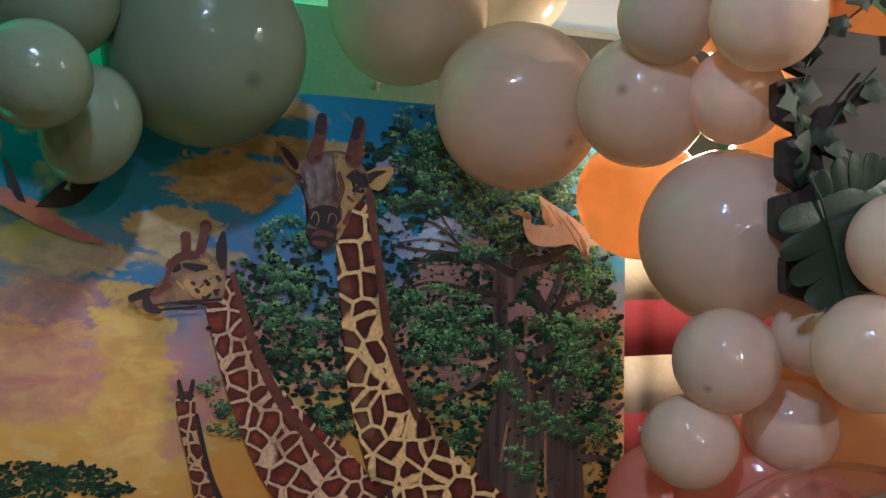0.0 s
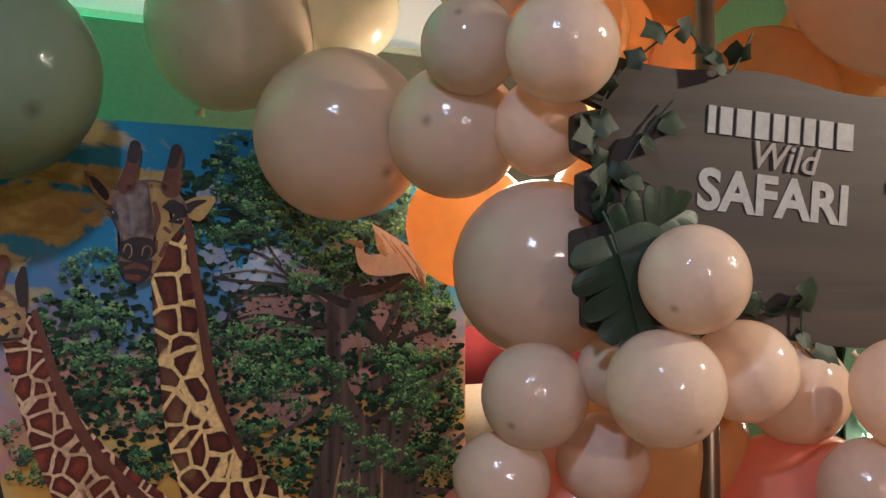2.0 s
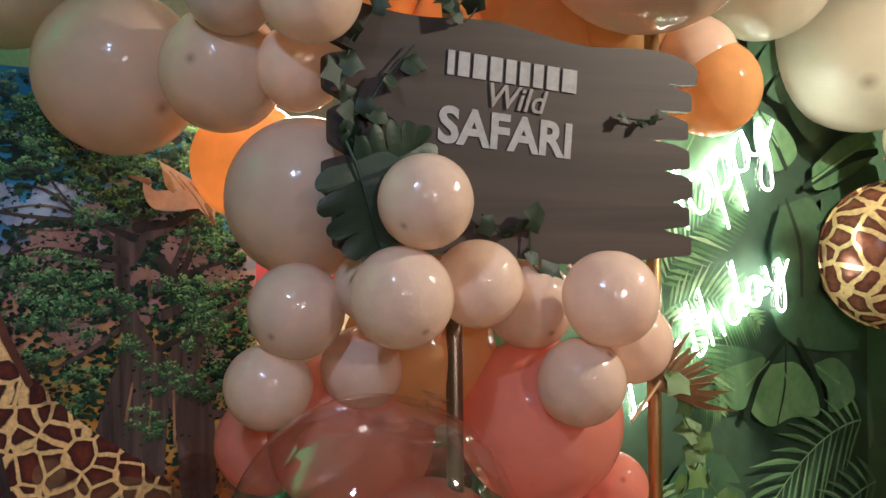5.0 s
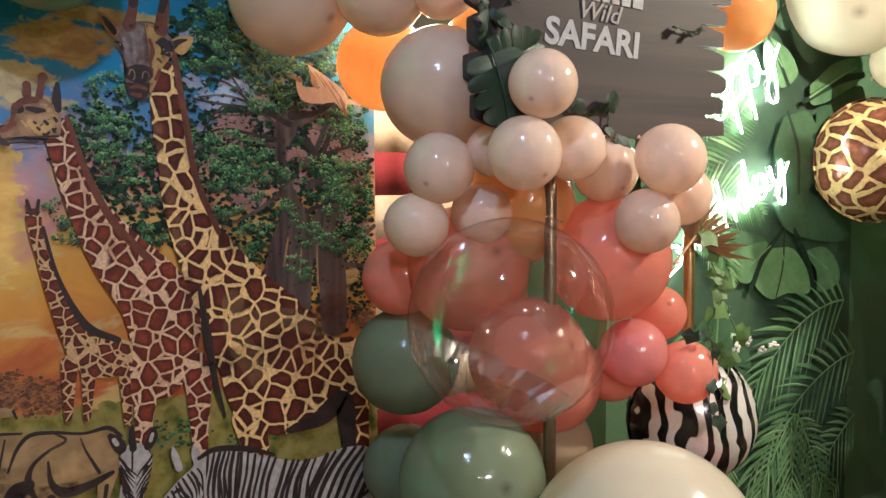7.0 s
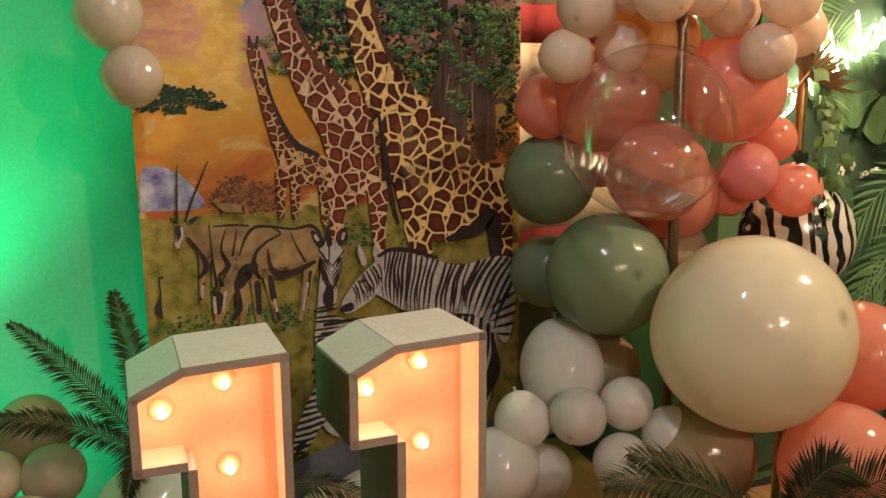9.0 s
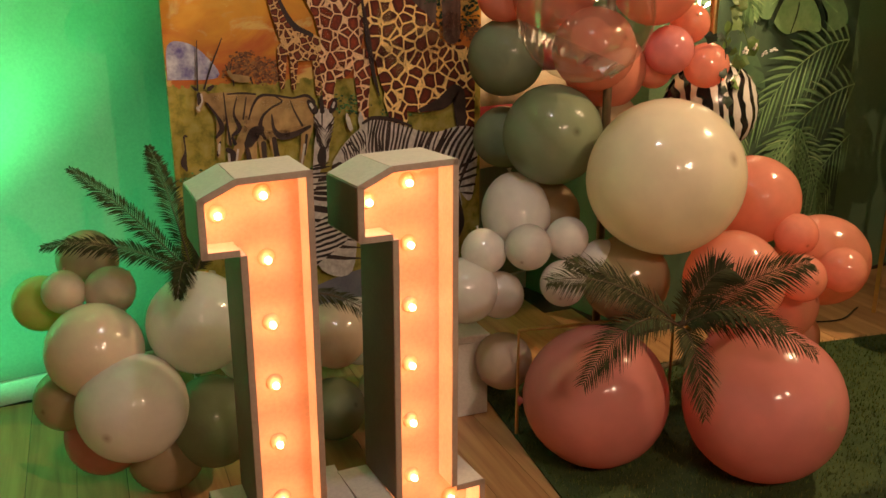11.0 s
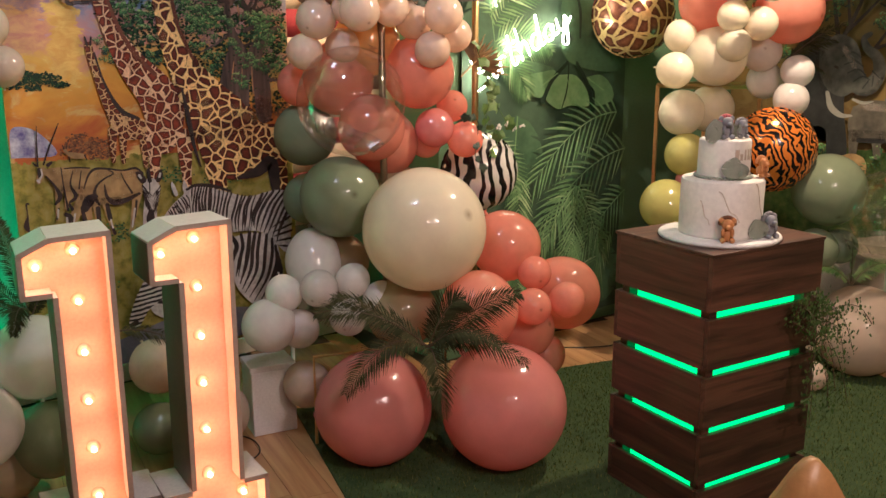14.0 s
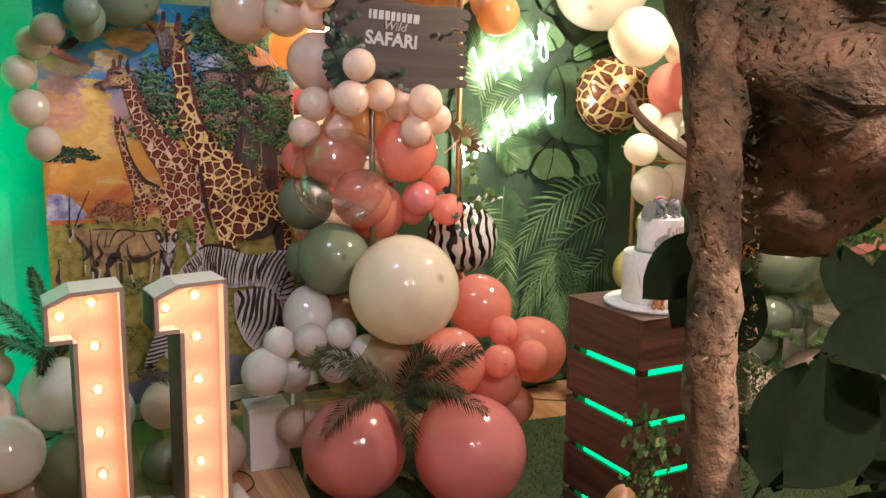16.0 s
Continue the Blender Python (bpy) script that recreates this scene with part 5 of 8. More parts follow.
def monstera_outline(size, split=5, notch=0.45):
    """Half-width profile of a split leaf, from base to tip, as (along, across) pairs both ways."""
    out = []
    for side in (1, -1):
        half = []
        for i in range(41):
            t = i / 40
            w = 0.52 * math.sin(math.pi * min(1, t * 0.93 + 0.07)) ** 0.7 * (1.15 - 0.35 * t)
            ph = (t * split) % 1.0
            if 0.12 < t < 0.92 and ph > 0.78:
                w *= 1 - notch
            half.append(((t - 0.12 * math.sin(math.pi * t) * 0) * size, side * w * size))
        out += half if side == 1 else half[::-1]
    return out


def flat_leaf(name, u, z, size, ang, material, parent, put, split=5):
    layer[0] += 0.00015
    c, s = math.cos(radians(ang)), math.sin(radians(ang))
    bm = bmesh.new()
    edge = monstera_outline(size, split)
    for half in (edge[:41], edge[41:][::-1]):
        at = lambda a, b: bm.verts.new(put(u + a * c - b * s, z + a * s + b * c, 0.002 + layer[0]))
        pairs = [(at(a, 0.0), at(a + 0.25 * abs(b), b)) for a, b in half]
        for (p0, p1), (q0, q1) in zip(pairs, pairs[1:]):
            bm.faces.new((p0, p1, q1, q0))
    ob = part(name, bm, material, parent)
    stroke("leaf_vein_print", [(u, z, 0.004), (u + size * 0.5 * c, z + size * 0.5 * s, 0.003), (u + size * 0.95 * c, z + size * 0.95 * s, 0.001)], J_FROND, parent, put)
    return ob


def flat_frond(name, u, z, length, ang, bend, material, parent, put, n=21, w=0.0055):
    layer[0] += 0.0004
    vs, fs = [], []
    for i in range(n):
        t = i / (n - 1)
        a = radians(ang + bend * t)
        pu, pz = u + length * t * math.cos(radians(ang + bend * t / 2)), z + length * t * math.sin(radians(ang + bend * t / 2))
        for sd in (1, -1):
            q = a + sd * radians(62 - 35 * t)
            l = length * 0.42 * math.sin(math.pi * (0.12 + 0.83 * t)) ** 0.8
            k = len(vs)
            lift = 0.002 + layer[0] + 0.00001 * i + (0.0003 if sd > 0 else 0)
            for r, ww in ((0, 0.3), (0.4, 1.0), (1.0, 0.05)):
                x, y = pu + l * r * math.cos(q), pz + l * r * math.sin(q) - 0.12 * l * r * r
                vs.append(put(x - w * ww * math.sin(q), y + w * ww * math.cos(q), lift))
                vs.append(put(x + w * ww * math.sin(q), y - w * ww * math.cos(q), lift))
            fs += [(k, k + 1, k + 3, k + 2), (k + 2, k + 3, k + 5, k + 4)]
    return flat(name, vs, fs, material, parent)


J_GLOSS = varied("printed_leaf_light", (0.16, 0.36, 0.13), (0.32, 0.5, 0.24), 9, 0.6, bump=0, fine=60)
J_SHADE = varied("printed_leaf_shadow", (0.008, 0.025, 0.014), (0.018, 0.045, 0.022), 9, 0.6, bump=0, fine=60)
for u, z, s, a, m in ((1.72, 2.1, 0.42, -70, J_LEAF2), (2.12, 2.24, 0.4, -60, J_LEAF2), (2.5, 2.2, 0.4, -115, J_LEAF2), (1.68, 1.62, 0.36, -80, J_LEAF2), (1.86, 1.06, 0.34, -95, J_LEAF2), (1.75, 0.6, 0.32, -70, J_LEAF2), (2.12, 0.42, 0.3, -100, J_LEAF2), (2.42, 0.4, 0.3, -80, J_LEAF2)):
    flat_leaf("leaf_print", u, z, s, a, m, jungle, J)
# broad split leaves, lobe by lobe
for pts, tone in (([(1.810, 1.831), (1.924, 1.864), (1.973, 1.801), (1.857, 1.681), (1.703, 1.608), (1.681, 1.706)], J_LEAF), ([(2.059, 1.862), (2.177, 1.825), (2.227, 1.757), (2.131, 1.711), (2.053, 1.776)], J_LEAF), ([(2.175, 1.912), (2.298, 1.942), (2.372, 1.883), (2.301, 1.795), (2.217, 1.837)], J_LEAF2),
                  ([(2.294, 1.729), (2.433, 1.808), (2.588, 1.834), (2.584, 1.764), (2.406, 1.689), (2.304, 1.672)], J_LEAF), ([(2.333, 1.648), (2.466, 1.702), (2.591, 1.747), (2.609, 1.677), (2.454, 1.594), (2.343, 1.591)], J_LEAF2), ([(2.154, 1.625), (2.291, 1.647), (2.356, 1.549), (2.310, 1.416), (2.198, 1.401), (2.116, 1.513)], J_LEAF2),
                  ([(2.106, 1.370), (2.296, 1.399), (2.445, 1.345), (2.540, 1.255), (2.387, 1.245), (2.187, 1.287)], J_LEAF2), ([(1.749, 1.306), (1.932, 1.298), (2.082, 1.260), (1.957, 1.236), (1.771, 1.232)], J_LEAF2),
                  ([(1.895, 1.236), (1.993, 1.249), (2.087, 1.255), (2.062, 1.201), (2.002, 1.139), (1.929, 1.161)], J_LEAF), ([(2.113, 1.235), (2.221, 1.229), (2.301, 1.157), (2.314, 1.087), (2.196, 1.094), (2.106, 1.083), (2.028, 1.134), (2.057, 1.186)], J_GLOSS), ([(2.277, 1.217), (2.393, 1.228), (2.474, 1.171), (2.481, 1.108), (2.367, 1.086), (2.354, 1.153)], J_LEAF)):
    shape("leaf_lobe_print", pts, tone, jungle, J)
strokes("leaf_gap_print", [[(2.165, 1.288, 0.0081), (2.070, 1.213, 0.0103), (2.013, 1.123, 0.0126)], [(2.228, 1.286, 0.0083), (2.306, 1.182, 0.0115), (2.347, 1.069, 0.0147)], [(2.174, 1.280, 0.0041), (2.168, 1.175, 0.0040), (2.137, 1.086, 0.0027)], [(2.262, 1.678, 0.0084), (2.465, 1.756, 0.0123), (2.606, 1.783, 0.0098)], [(2.072, 1.855, 0.0051), (2.124, 1.797, 0.0078), (2.179, 1.722, 0.0081)], [(2.321, 1.573, 0.0086), (2.468, 1.620, 0.0123), (2.625, 1.678, 0.0099)], [(2.180, 1.642, 0.0054), (2.237, 1.531, 0.0083), (2.245, 1.400, 0.0056)]], J_SHADE, jungle, J)
strokes("leaf_vein_print", [[(2.156, 1.232, 0.0032), (2.189, 1.165, 0.0033), (2.204, 1.098, 0.0022)], [(2.103, 1.243, 0.0026), (2.012, 1.193, 0.0025)], [(2.306, 1.215, 0.0029), (2.413, 1.158, 0.0030)], [(2.295, 1.693, 0.0034), (2.434, 1.754, 0.0036), (2.563, 1.806, 0.0026)], [(2.077, 1.843, 0.0026), (2.146, 1.775, 0.0026)], [(1.855, 1.820, 0.0027), (1.788, 1.728, 0.0027), (1.713, 1.644, 0.0021)]], J_GLOSS, jungle, J)
for k, (u, z, l, a, b) in enumerate(((1.72, 1.45, 0.34, 60, -50), (1.74, 1.40, 0.32, 15, -50), (1.72, 1.38, 0.3, -30, -40), (1.70, 1.5, 0.3, 110, -40), (1.66, 1.0, 0.36, -40, -30), (1.9, 0.78, 0.34, -110, 40), (2.2, 0.5, 0.36, -100, 30), (1.8, 0.5, 0.3, -60, -30), (2.5, 0.45, 0.34, 220, 40))):
    flat_frond("frond_print", u, z, l, a, b, J_FROND, jungle, J)


def palm_print(base, tip, bow, reach, count, parent, put, seed):
    """A long printed palm leaf: its rib and two rows of slim, hanging leaflets, each with a pale side."""
    r = random.Random(seed)
    (bu, bz), (tu, tz) = base, tip
    runs, pale, rib = [], [], []
    for i in range(count + 1):
        t = i / count
        u, z = bu + (tu - bu) * t, bz + (tz - bz) * t + bow * 4 * t * (1 - t)
        rib.append((u, z, 0.003 * (1 - 0.7 * t)))
        a = math.atan2(tz - bz + bow * 4 * (1 - 2 * t), tu - bu)
        for sd in (1, -1):
            q = a + sd * radians(58 - 34 * t) + r.uniform(-0.08, 0.08)
            l = reach * (0.45 + 0.55 * math.sin(math.pi * (0.15 + 0.75 * t))) * r.uniform(0.85, 1.1)
            w = 0.0062 * r.uniform(0.8, 1.2)
            e = [(u + l * g * math.cos(q), z + l * g * math.sin(q) - 0.16 * l * g * g) for g in (0.0, 0.45, 1.0)]
            runs.append([(*e[0], w * 0.4), (*e[1], w), (*e[2], w * 0.08)])
            if r.random() < 0.75:
                pale.append([(e[0][0], e[0][1] + 0.001, w * 0.1), (e[1][0], e[1][1] + w * 0.35, w * 0.35), (*e[2], w * 0.05)])
    strokes("palm_print", runs, J_LEAF, parent, put)
    strokes("palm_print", pale, J_FROND if seed % 2 else J_GLOSS, parent, put)
    strokes("palm_print", [rib], J_GLOSS, parent, put)


for k, (base, tip, bow, reach) in enumerate((([(2.511, 1.049)][0], [(1.984, 0.781)][0], 0.07, 0.2), ([(2.583, 0.869)][0], [(2.025, 0.568)][0], 0.06, 0.2), ([(2.593, 0.659)][0], [(2.245, 0.348)][0], 0.03, 0.18), ([(2.235, 0.713)][0], [(2.027, 0.440)][0], 0.02, 0.15), ([(2.243, 0.712)][0], [(2.225, 0.336)][0], 0.0, 0.14), ([(2.255, 0.711)][0], [(2.431, 0.378)][0], 0.02, 0.14))):
    palm_print(base, tip, bow, reach, 15, jungle, J, 90 + k)

# ---- elephant backdrop on the side wall ----
SAV2 = sky_print("waterhole_print", 0.899, 0.2, 2.2, [(0.0, (0.18, 0.11, 0.035)), (0.3, (0.25, 0.17, 0.045)), (0.55, (0.19, 0.17, 0.055)), (0.75, (0.08, 0.11, 0.055)), (1.0, (0.025, 0.055, 0.04))], ((0.025, 0.06, 0.014), (0.065, 0.12, 0.025), (0.15, 0.16, 0.045)), ((0.18, 0.14, 0.05), (0.28, 0.2, 0.07)))
P_GREY = varied("printed_grey_hide", (0.02, 0.024, 0.02), (0.12, 0.12, 0.1), 14, 0.6, bump=0, fine=50)
P_GREY_DARK = varied("printed_shaded_hide", (0.01, 0.012, 0.011), (0.035, 0.036, 0.034), 14, 0.6, bump=0, fine=50)
P_GREY2 = varied("printed_dusty_hide", (0.05, 0.046, 0.036), (0.16, 0.14, 0.1), 14, 0.6, bump=0, fine=50)
P_IVORY = varied("printed_ivory", (0.26, 0.26, 0.22), (0.36, 0.35, 0.3), 20, 0.6, bump=0)
P_RIVER = varied("printed_river", (0.05, 0.08, 0.1), (0.12, 0.15, 0.17), 20, 0.6, bump=0)
side = tagged(part("waterhole_backdrop", box(bmesh.new(), (3.36, -0.95, 0.15), (3.364, 1.05, 2.15)), SAV2), "printed cloth backdrop of elephant, rhino and green trees", "backdrop banner")
Q = place_yz(3.36)
shape("river_print", [(0.216, 1.117), (0.108, 1.150), (-0.028, 1.118), (-0.087, 1.043), (0.072, 1.058), (0.184, 1.070)], P_RIVER, side, Q)
for pts in ([(0.444, 1.387, 0.0121), (0.381, 1.525, 0.0088), (0.342, 1.646, 0.0058)], [(0.431, 1.415, 0.0090), (0.310, 1.537, 0.0057), (0.259, 1.603, 0.0042)], [(0.414, 1.457, 0.0089), (0.430, 1.581, 0.0060), (0.410, 1.689, 0.0044)], [(0.457, 1.359, 0.0121), (0.492, 1.527, 0.0092), (0.512, 1.666, 0.0061)], [(0.292, 1.334, 0.0086), (0.217, 1.443, 0.0056), (0.139, 1.495, 0.0040)], [(0.270, 1.348, 0.0085), (0.157, 1.389, 0.0055), (0.039, 1.416, 0.0026)]):
    stroke("trunk_print", pts, P_DARK, side, Q)
foliage([(0.471, 1.719, 0.1323), (0.350, 1.673, 0.1077), (0.261, 1.629, 0.0938), (0.521, 1.583, 0.1028), (0.213, 1.706, 0.1209), (0.416, 1.770, 0.1436), (0.124, 1.625, 0.1048), (0.029, 1.723, 0.1253)], 11, side, Q, 0.03, 0.0085, 14, 1.3, (-0.93, 1.03, 2.14))
foliage([(0.217, 1.443, 0.0715), (0.124, 1.474, 0.0795), (0.030, 1.455, 0.0870), (0.120, 1.284, 0.0643), (0.029, 1.307, 0.0774), (-0.051, 1.288, 0.0752)], 12, side, Q, 0.026, 0.0075, 14, 1.3, (-0.93, 1.03, 2.14))
foliage([(0.591, 0.858, 0.1273), (0.491, 0.809, 0.1112), (0.635, 1.004, 0.1283), (0.608, 1.500, 0.1063), (0.695, 1.356, 0.1290)], 13, side, Q, 0.03, 0.009, 12, 1.0, (-0.93, 1.03, 2.14))
shape("rhino_print", [(0.358, 1.075), (0.273, 1.108), (0.172, 1.098), (0.120, 1.041), (0.115, 0.932), (0.145, 0.888), (0.177, 0.932), (0.256, 0.919), (0.345, 0.917), (0.376, 0.994)], P_GREY2, side, Q)
for pts in ([(0.341, 0.940, 0.0267), (0.338, 0.840, 0.0179)], [(0.235, 0.944, 0.0257), (0.221, 0.852, 0.0171)], [(0.171, 0.933, 0.0196), (0.158, 0.873, 0.0140)]):
    stroke("rhino_print", pts, P_GREY2, side, Q)
strokes("rhino_shade_print", [[(0.315, 0.919, 0.0118), (0.199, 0.924, 0.0113)], [(0.178, 1.010, 0.0084), (0.137, 0.930, 0.0111)], [(0.122, 1.000, 0.0055), (0.106, 1.037, 0.0027)]], P_GREY_DARK, side, Q)
shape("elephant_print", [(0.723, 1.297), (0.602, 1.414), (0.475, 1.387), (0.405, 1.276), (0.404, 1.078), (0.368, 0.837), (0.459, 0.813), (0.487, 0.957), (0.566, 0.950), (0.568, 0.771), (0.684, 0.758), (0.757, 1.056)], P_GREY_DARK, side, Q)
shape("elephant_print", [(0.549, 1.343), (0.476, 1.409), (0.390, 1.388), (0.342, 1.305), (0.343, 1.180), (0.407, 1.121), (0.486, 1.145), (0.540, 1.229)], P_GREY, side, Q)
stroke("elephant_print", [(0.399, 1.276, 0.0592), (0.350, 1.188, 0.0498), (0.290, 1.174, 0.0402), (0.252, 1.231, 0.0311), (0.266, 1.302, 0.0256), (0.316, 1.344, 0.0202), (0.337, 1.388, 0.0145), (0.310, 1.410, 0.0115)], P_GREY, side, Q)
strokes("trunk_fold_print", [[(0.432, 1.309, 0.0030), (0.385, 1.327, 0.0042), (0.342, 1.305, 0.0029)], [(0.419, 1.270, 0.0030), (0.370, 1.288, 0.0041), (0.330, 1.264, 0.0029)], [(0.401, 1.231, 0.0030), (0.352, 1.250, 0.0041), (0.312, 1.223, 0.0029)], [(0.368, 1.193, 0.0030), (0.326, 1.217, 0.0041), (0.292, 1.202, 0.0029)], [(0.321, 1.162, 0.0029), (0.298, 1.196, 0.0035)], [(0.278, 1.175, 0.0029), (0.276, 1.219, 0.0034)], [(0.247, 1.212, 0.0028), (0.284, 1.243, 0.0035)]], P_GREY_DARK, side, Q)
strokes("hide_shade_print", [[(0.548, 1.329, 0.0250), (0.505, 1.187, 0.0310), (0.483, 1.102, 0.0186)], [(0.362, 1.123, 0.0148), (0.276, 1.142, 0.0144), (0.230, 1.213, 0.0113)], [(0.347, 0.939, 0.0297), (0.201, 0.947, 0.0226)]], INK_DARK, side, Q)
strokes("hide_light_print", [[(0.426, 1.345, 0.0150), (0.368, 1.263, 0.0148)], [(0.299, 1.079, 0.0174), (0.184, 1.075, 0.0167)]], INK_PALE, side, Q)
strokes("tusk_print", [[(0.492, 1.136, 0.0093), (0.467, 1.068, 0.0154), (0.415, 1.032, 0.0121), (0.361, 1.032, 0.0045)], [(0.361, 1.109, 0.0059), (0.315, 1.095, 0.0073), (0.266, 1.103, 0.0029)]], P_IVORY, side, Q)
strokes("eye_print", [[(0.464, 1.260, 0.0061), (0.452, 1.255, 0.0061)]], P_DARK, side, Q)
shape("lion_print", [(0.405, 0.833), (0.340, 0.854), (0.278, 0.832), (0.266, 0.762), (0.312, 0.698), (0.391, 0.732)], P_ORYX, side, Q)
strokes("lion_print", [[(0.364, 0.788, 0.0121), (0.304, 0.786, 0.0118)], [(0.330, 0.740, 0.0149), (0.305, 0.728, 0.0118)]], P_FACE, side, Q)
for pts in ([(0.155, 0.747, 0.0168), (0.100, 0.768, 0.0247), (0.052, 0.779, 0.0108)], [(0.052, 0.779, 0.0054), (0.037, 0.825, 0.0054), (0.017, 0.819, 0.0040)], [(0.014, 0.784, 0.0133), (-0.032, 0.806, 0.0183)]):
    stroke("wader_print", pts, P_PINK, side, Q)
foliage([(0.220, 0.838, 0.0847), (0.082, 0.867, 0.0911), (-0.051, 0.881, 0.0867), (0.232, 0.637, 0.0970), (0.063, 0.661, 0.1071), (-0.096, 0.684, 0.1009)], 15, side, Q, 0.03, 0.007, 9, 0.5, (-0.93, 1.03, 2.14))

# ---- balloons ----
def skin_mesh(material):
    """A unit balloon: round, drawn in a little toward the neck (-z)."""
    bm = bmesh.new()
    prof = []
    for i in range(25):
        a = math.pi * i / 24
        z, r = math.cos(a), math.sin(a)
        if z < 0:
            r *= 1 - 0.07 * z * z * (1 + z)
            z *= 1 + 0.05 * z * z
        prof.append((max(r, 0.0), z))
    lathe(bm, prof, 40)
    me = bpy.data.meshes.new("balloon")
    bmesh.ops.recalc_face_normals(bm, faces=bm.faces)
    bm.to_mesh(me)
    bm.free()
    for f in me.polygons:
        f.use_smooth = True
    me.materials.append(material)
    k = bmesh.new()
    lathe(k, [(0.03, -1.03), (0.045, -1.06), (0.05, -1.1), (0.03, -1.12), (0.05, -1.16), (0.075, -1.19), (0.06, -1.19), (0, -1.13)], 14)
    mk = bpy.data.meshes.new("knot")
    bmesh.ops.recalc_face_normals(k, faces=k.faces)
    k.to_mesh(mk)
    k.free()
    mk.materials.append(material)
    return me, mk


SKINS = {}
WORDS = {TAN: "tan", BLUSH: "blush pink", CREAM: "cream", WHITE: "white sand", AMBER: "amber orange", SAGE: "sage green", LIME: "lime yellow", CORAL: "coral", ROSE: "dusty rose", KHAKI: "khaki"}


SHORT = {}


def balloon(x, y, z, r, material, group, nub=None, sx=1.0, sz=1.0):
    """A blown-up latex balloon; nub: the way its round end points."""
    if material not in SKINS:
        SKINS[material] = skin_mesh(material)
    me, mk = SKINS[material]
    if nub is None:
        nub = (rng.uniform(-0.9, 0.5), -0.35 - rng.random() * 0.5, rng.uniform(-0.8, 0.5))
    turn = Vector(nub).normalized().to_track_quat("Z", "Y")
    ob = new("balloon", me)
    ob.matrix_basis = Matrix.LocRotScale((x, y, z), turn, (r * sx, r * sx, r * sz))
    size = "small" if r < 0.08 else "medium" if r < 0.16 else "large"
    tagged(ob, f"{size} round {WORDS[material]} latex balloon in the {SHORT[group]}", "balloon", group)
    kn = new("knot", mk)
    kn.parent = ob
    return ob


UP = "balloon garland above the sign"
SHORT[UP] = "garland over the sign"
balloon(0.121, 1.20, 1.857, 0.132, SAGE, UP, (0.35, -0.8, -0.45))
balloon(-0.072, 1.02, 1.768, 0.058, SAGE, UP)
balloon(-0.018, 1.16, 1.740, 0.062, SAGE, UP, (0.3, -0.3, 0.9), 0.95, 1.18)
balloon(-0.06, 1.12, 1.88, 0.073, SAGE, UP)
balloon(-0.165, 1.1, 1.70, 0.055, KHAKI, UP)
balloon(-0.13, 1.24, 1.93, 0.08, SAGE, UP)
balloon(0.449, 1.335, 1.995, 0.13, TAN, UP, (0.2, -0.5, 0.8))
balloon(0.62, 1.30, 2.035, 0.09, CREAM, UP)
balloon(0.582, 1.205, 1.814, 0.127, TAN, UP, (0.25, -0.8, -0.5))
balloon(0.673, 1.012, 1.796, 0.089, TAN, UP, (-0.7, -0.6, 0.0))
balloon(0.651, 0.926, 1.887, 0.061, TAN, UP)
balloon(0.714, 0.817, 1.868, 0.066, BLUSH, UP, (0.1, -0.9, 0.2))
balloon(0.744, 0.909, 1.791, 0.061, BLUSH, UP)
balloon(0.791, 1.192, 1.685, 0.1, AMBER, UP)
balloon(0.779, 0.965, 1.614, 0.118, TAN, UP, (-0.7, -0.6, -0.15))
balloon(0.735, 0.913, 1.456, 0.067, BLUSH, UP)
balloon(0.707, 0.947, 1.35, 0.061, BLUSH, UP)
balloon(0.818, 0.855, 1.489, 0.05, BLUSH, UP)
balloon(0.801, 0.747, 1.479, 0.066, BLUSH, UP, (0.0, -0.8, -0.6))
balloon(0.824, 0.725, 1.600, 0.061, BLUSH, UP)
balloon(0.936, 0.763, 1.491, 0.061, BLUSH, UP)
balloon(1.06, 0.80, 1.455, 0.067, BLUSH, UP)
balloon(1.067, 0.643, 1.47, 0.065, BLUSH, UP)
balloon(1.142, 0.679, 1.403, 0.06, BLUSH, UP)
balloon(1.049, 0.682, 1.355, 0.061, BLUSH, UP)
balloon(0.839, 0.915, 1.368, 0.061, BLUSH, UP)
balloon(0.84, 1.0, 1.95, 0.09, AMBER, UP)
balloon(0.78, 1.05, 2.05, 0.11, TAN, UP)
balloon(0.95, 1.08, 1.97, 0.09, AMBER, UP)
balloon(1.08, 1.10, 1.90, 0.11, AMBER, UP)
balloon(1.27, 1.05, 1.90, 0.12, AMBER, UP)
balloon(1.45, 1.03, 1.99, 0.13, AMBER, UP)
balloon(1.0, 1.08, 1.70, 0.12, AMBER, UP)
balloon(1.12, 1.10, 2.12, 0.11, AMBER, UP)
balloon(1.323, 0.798, 2.09, 0.2, BLUSH, UP)
balloon(1.62, 0.95, 1.90, 0.09, BLUSH, UP)
balloon(1.64, 0.92, 1.845, 0.096, AMBER, UP)
balloon(1.85, 0.95, 2.12, 0.15, CREAM, UP)

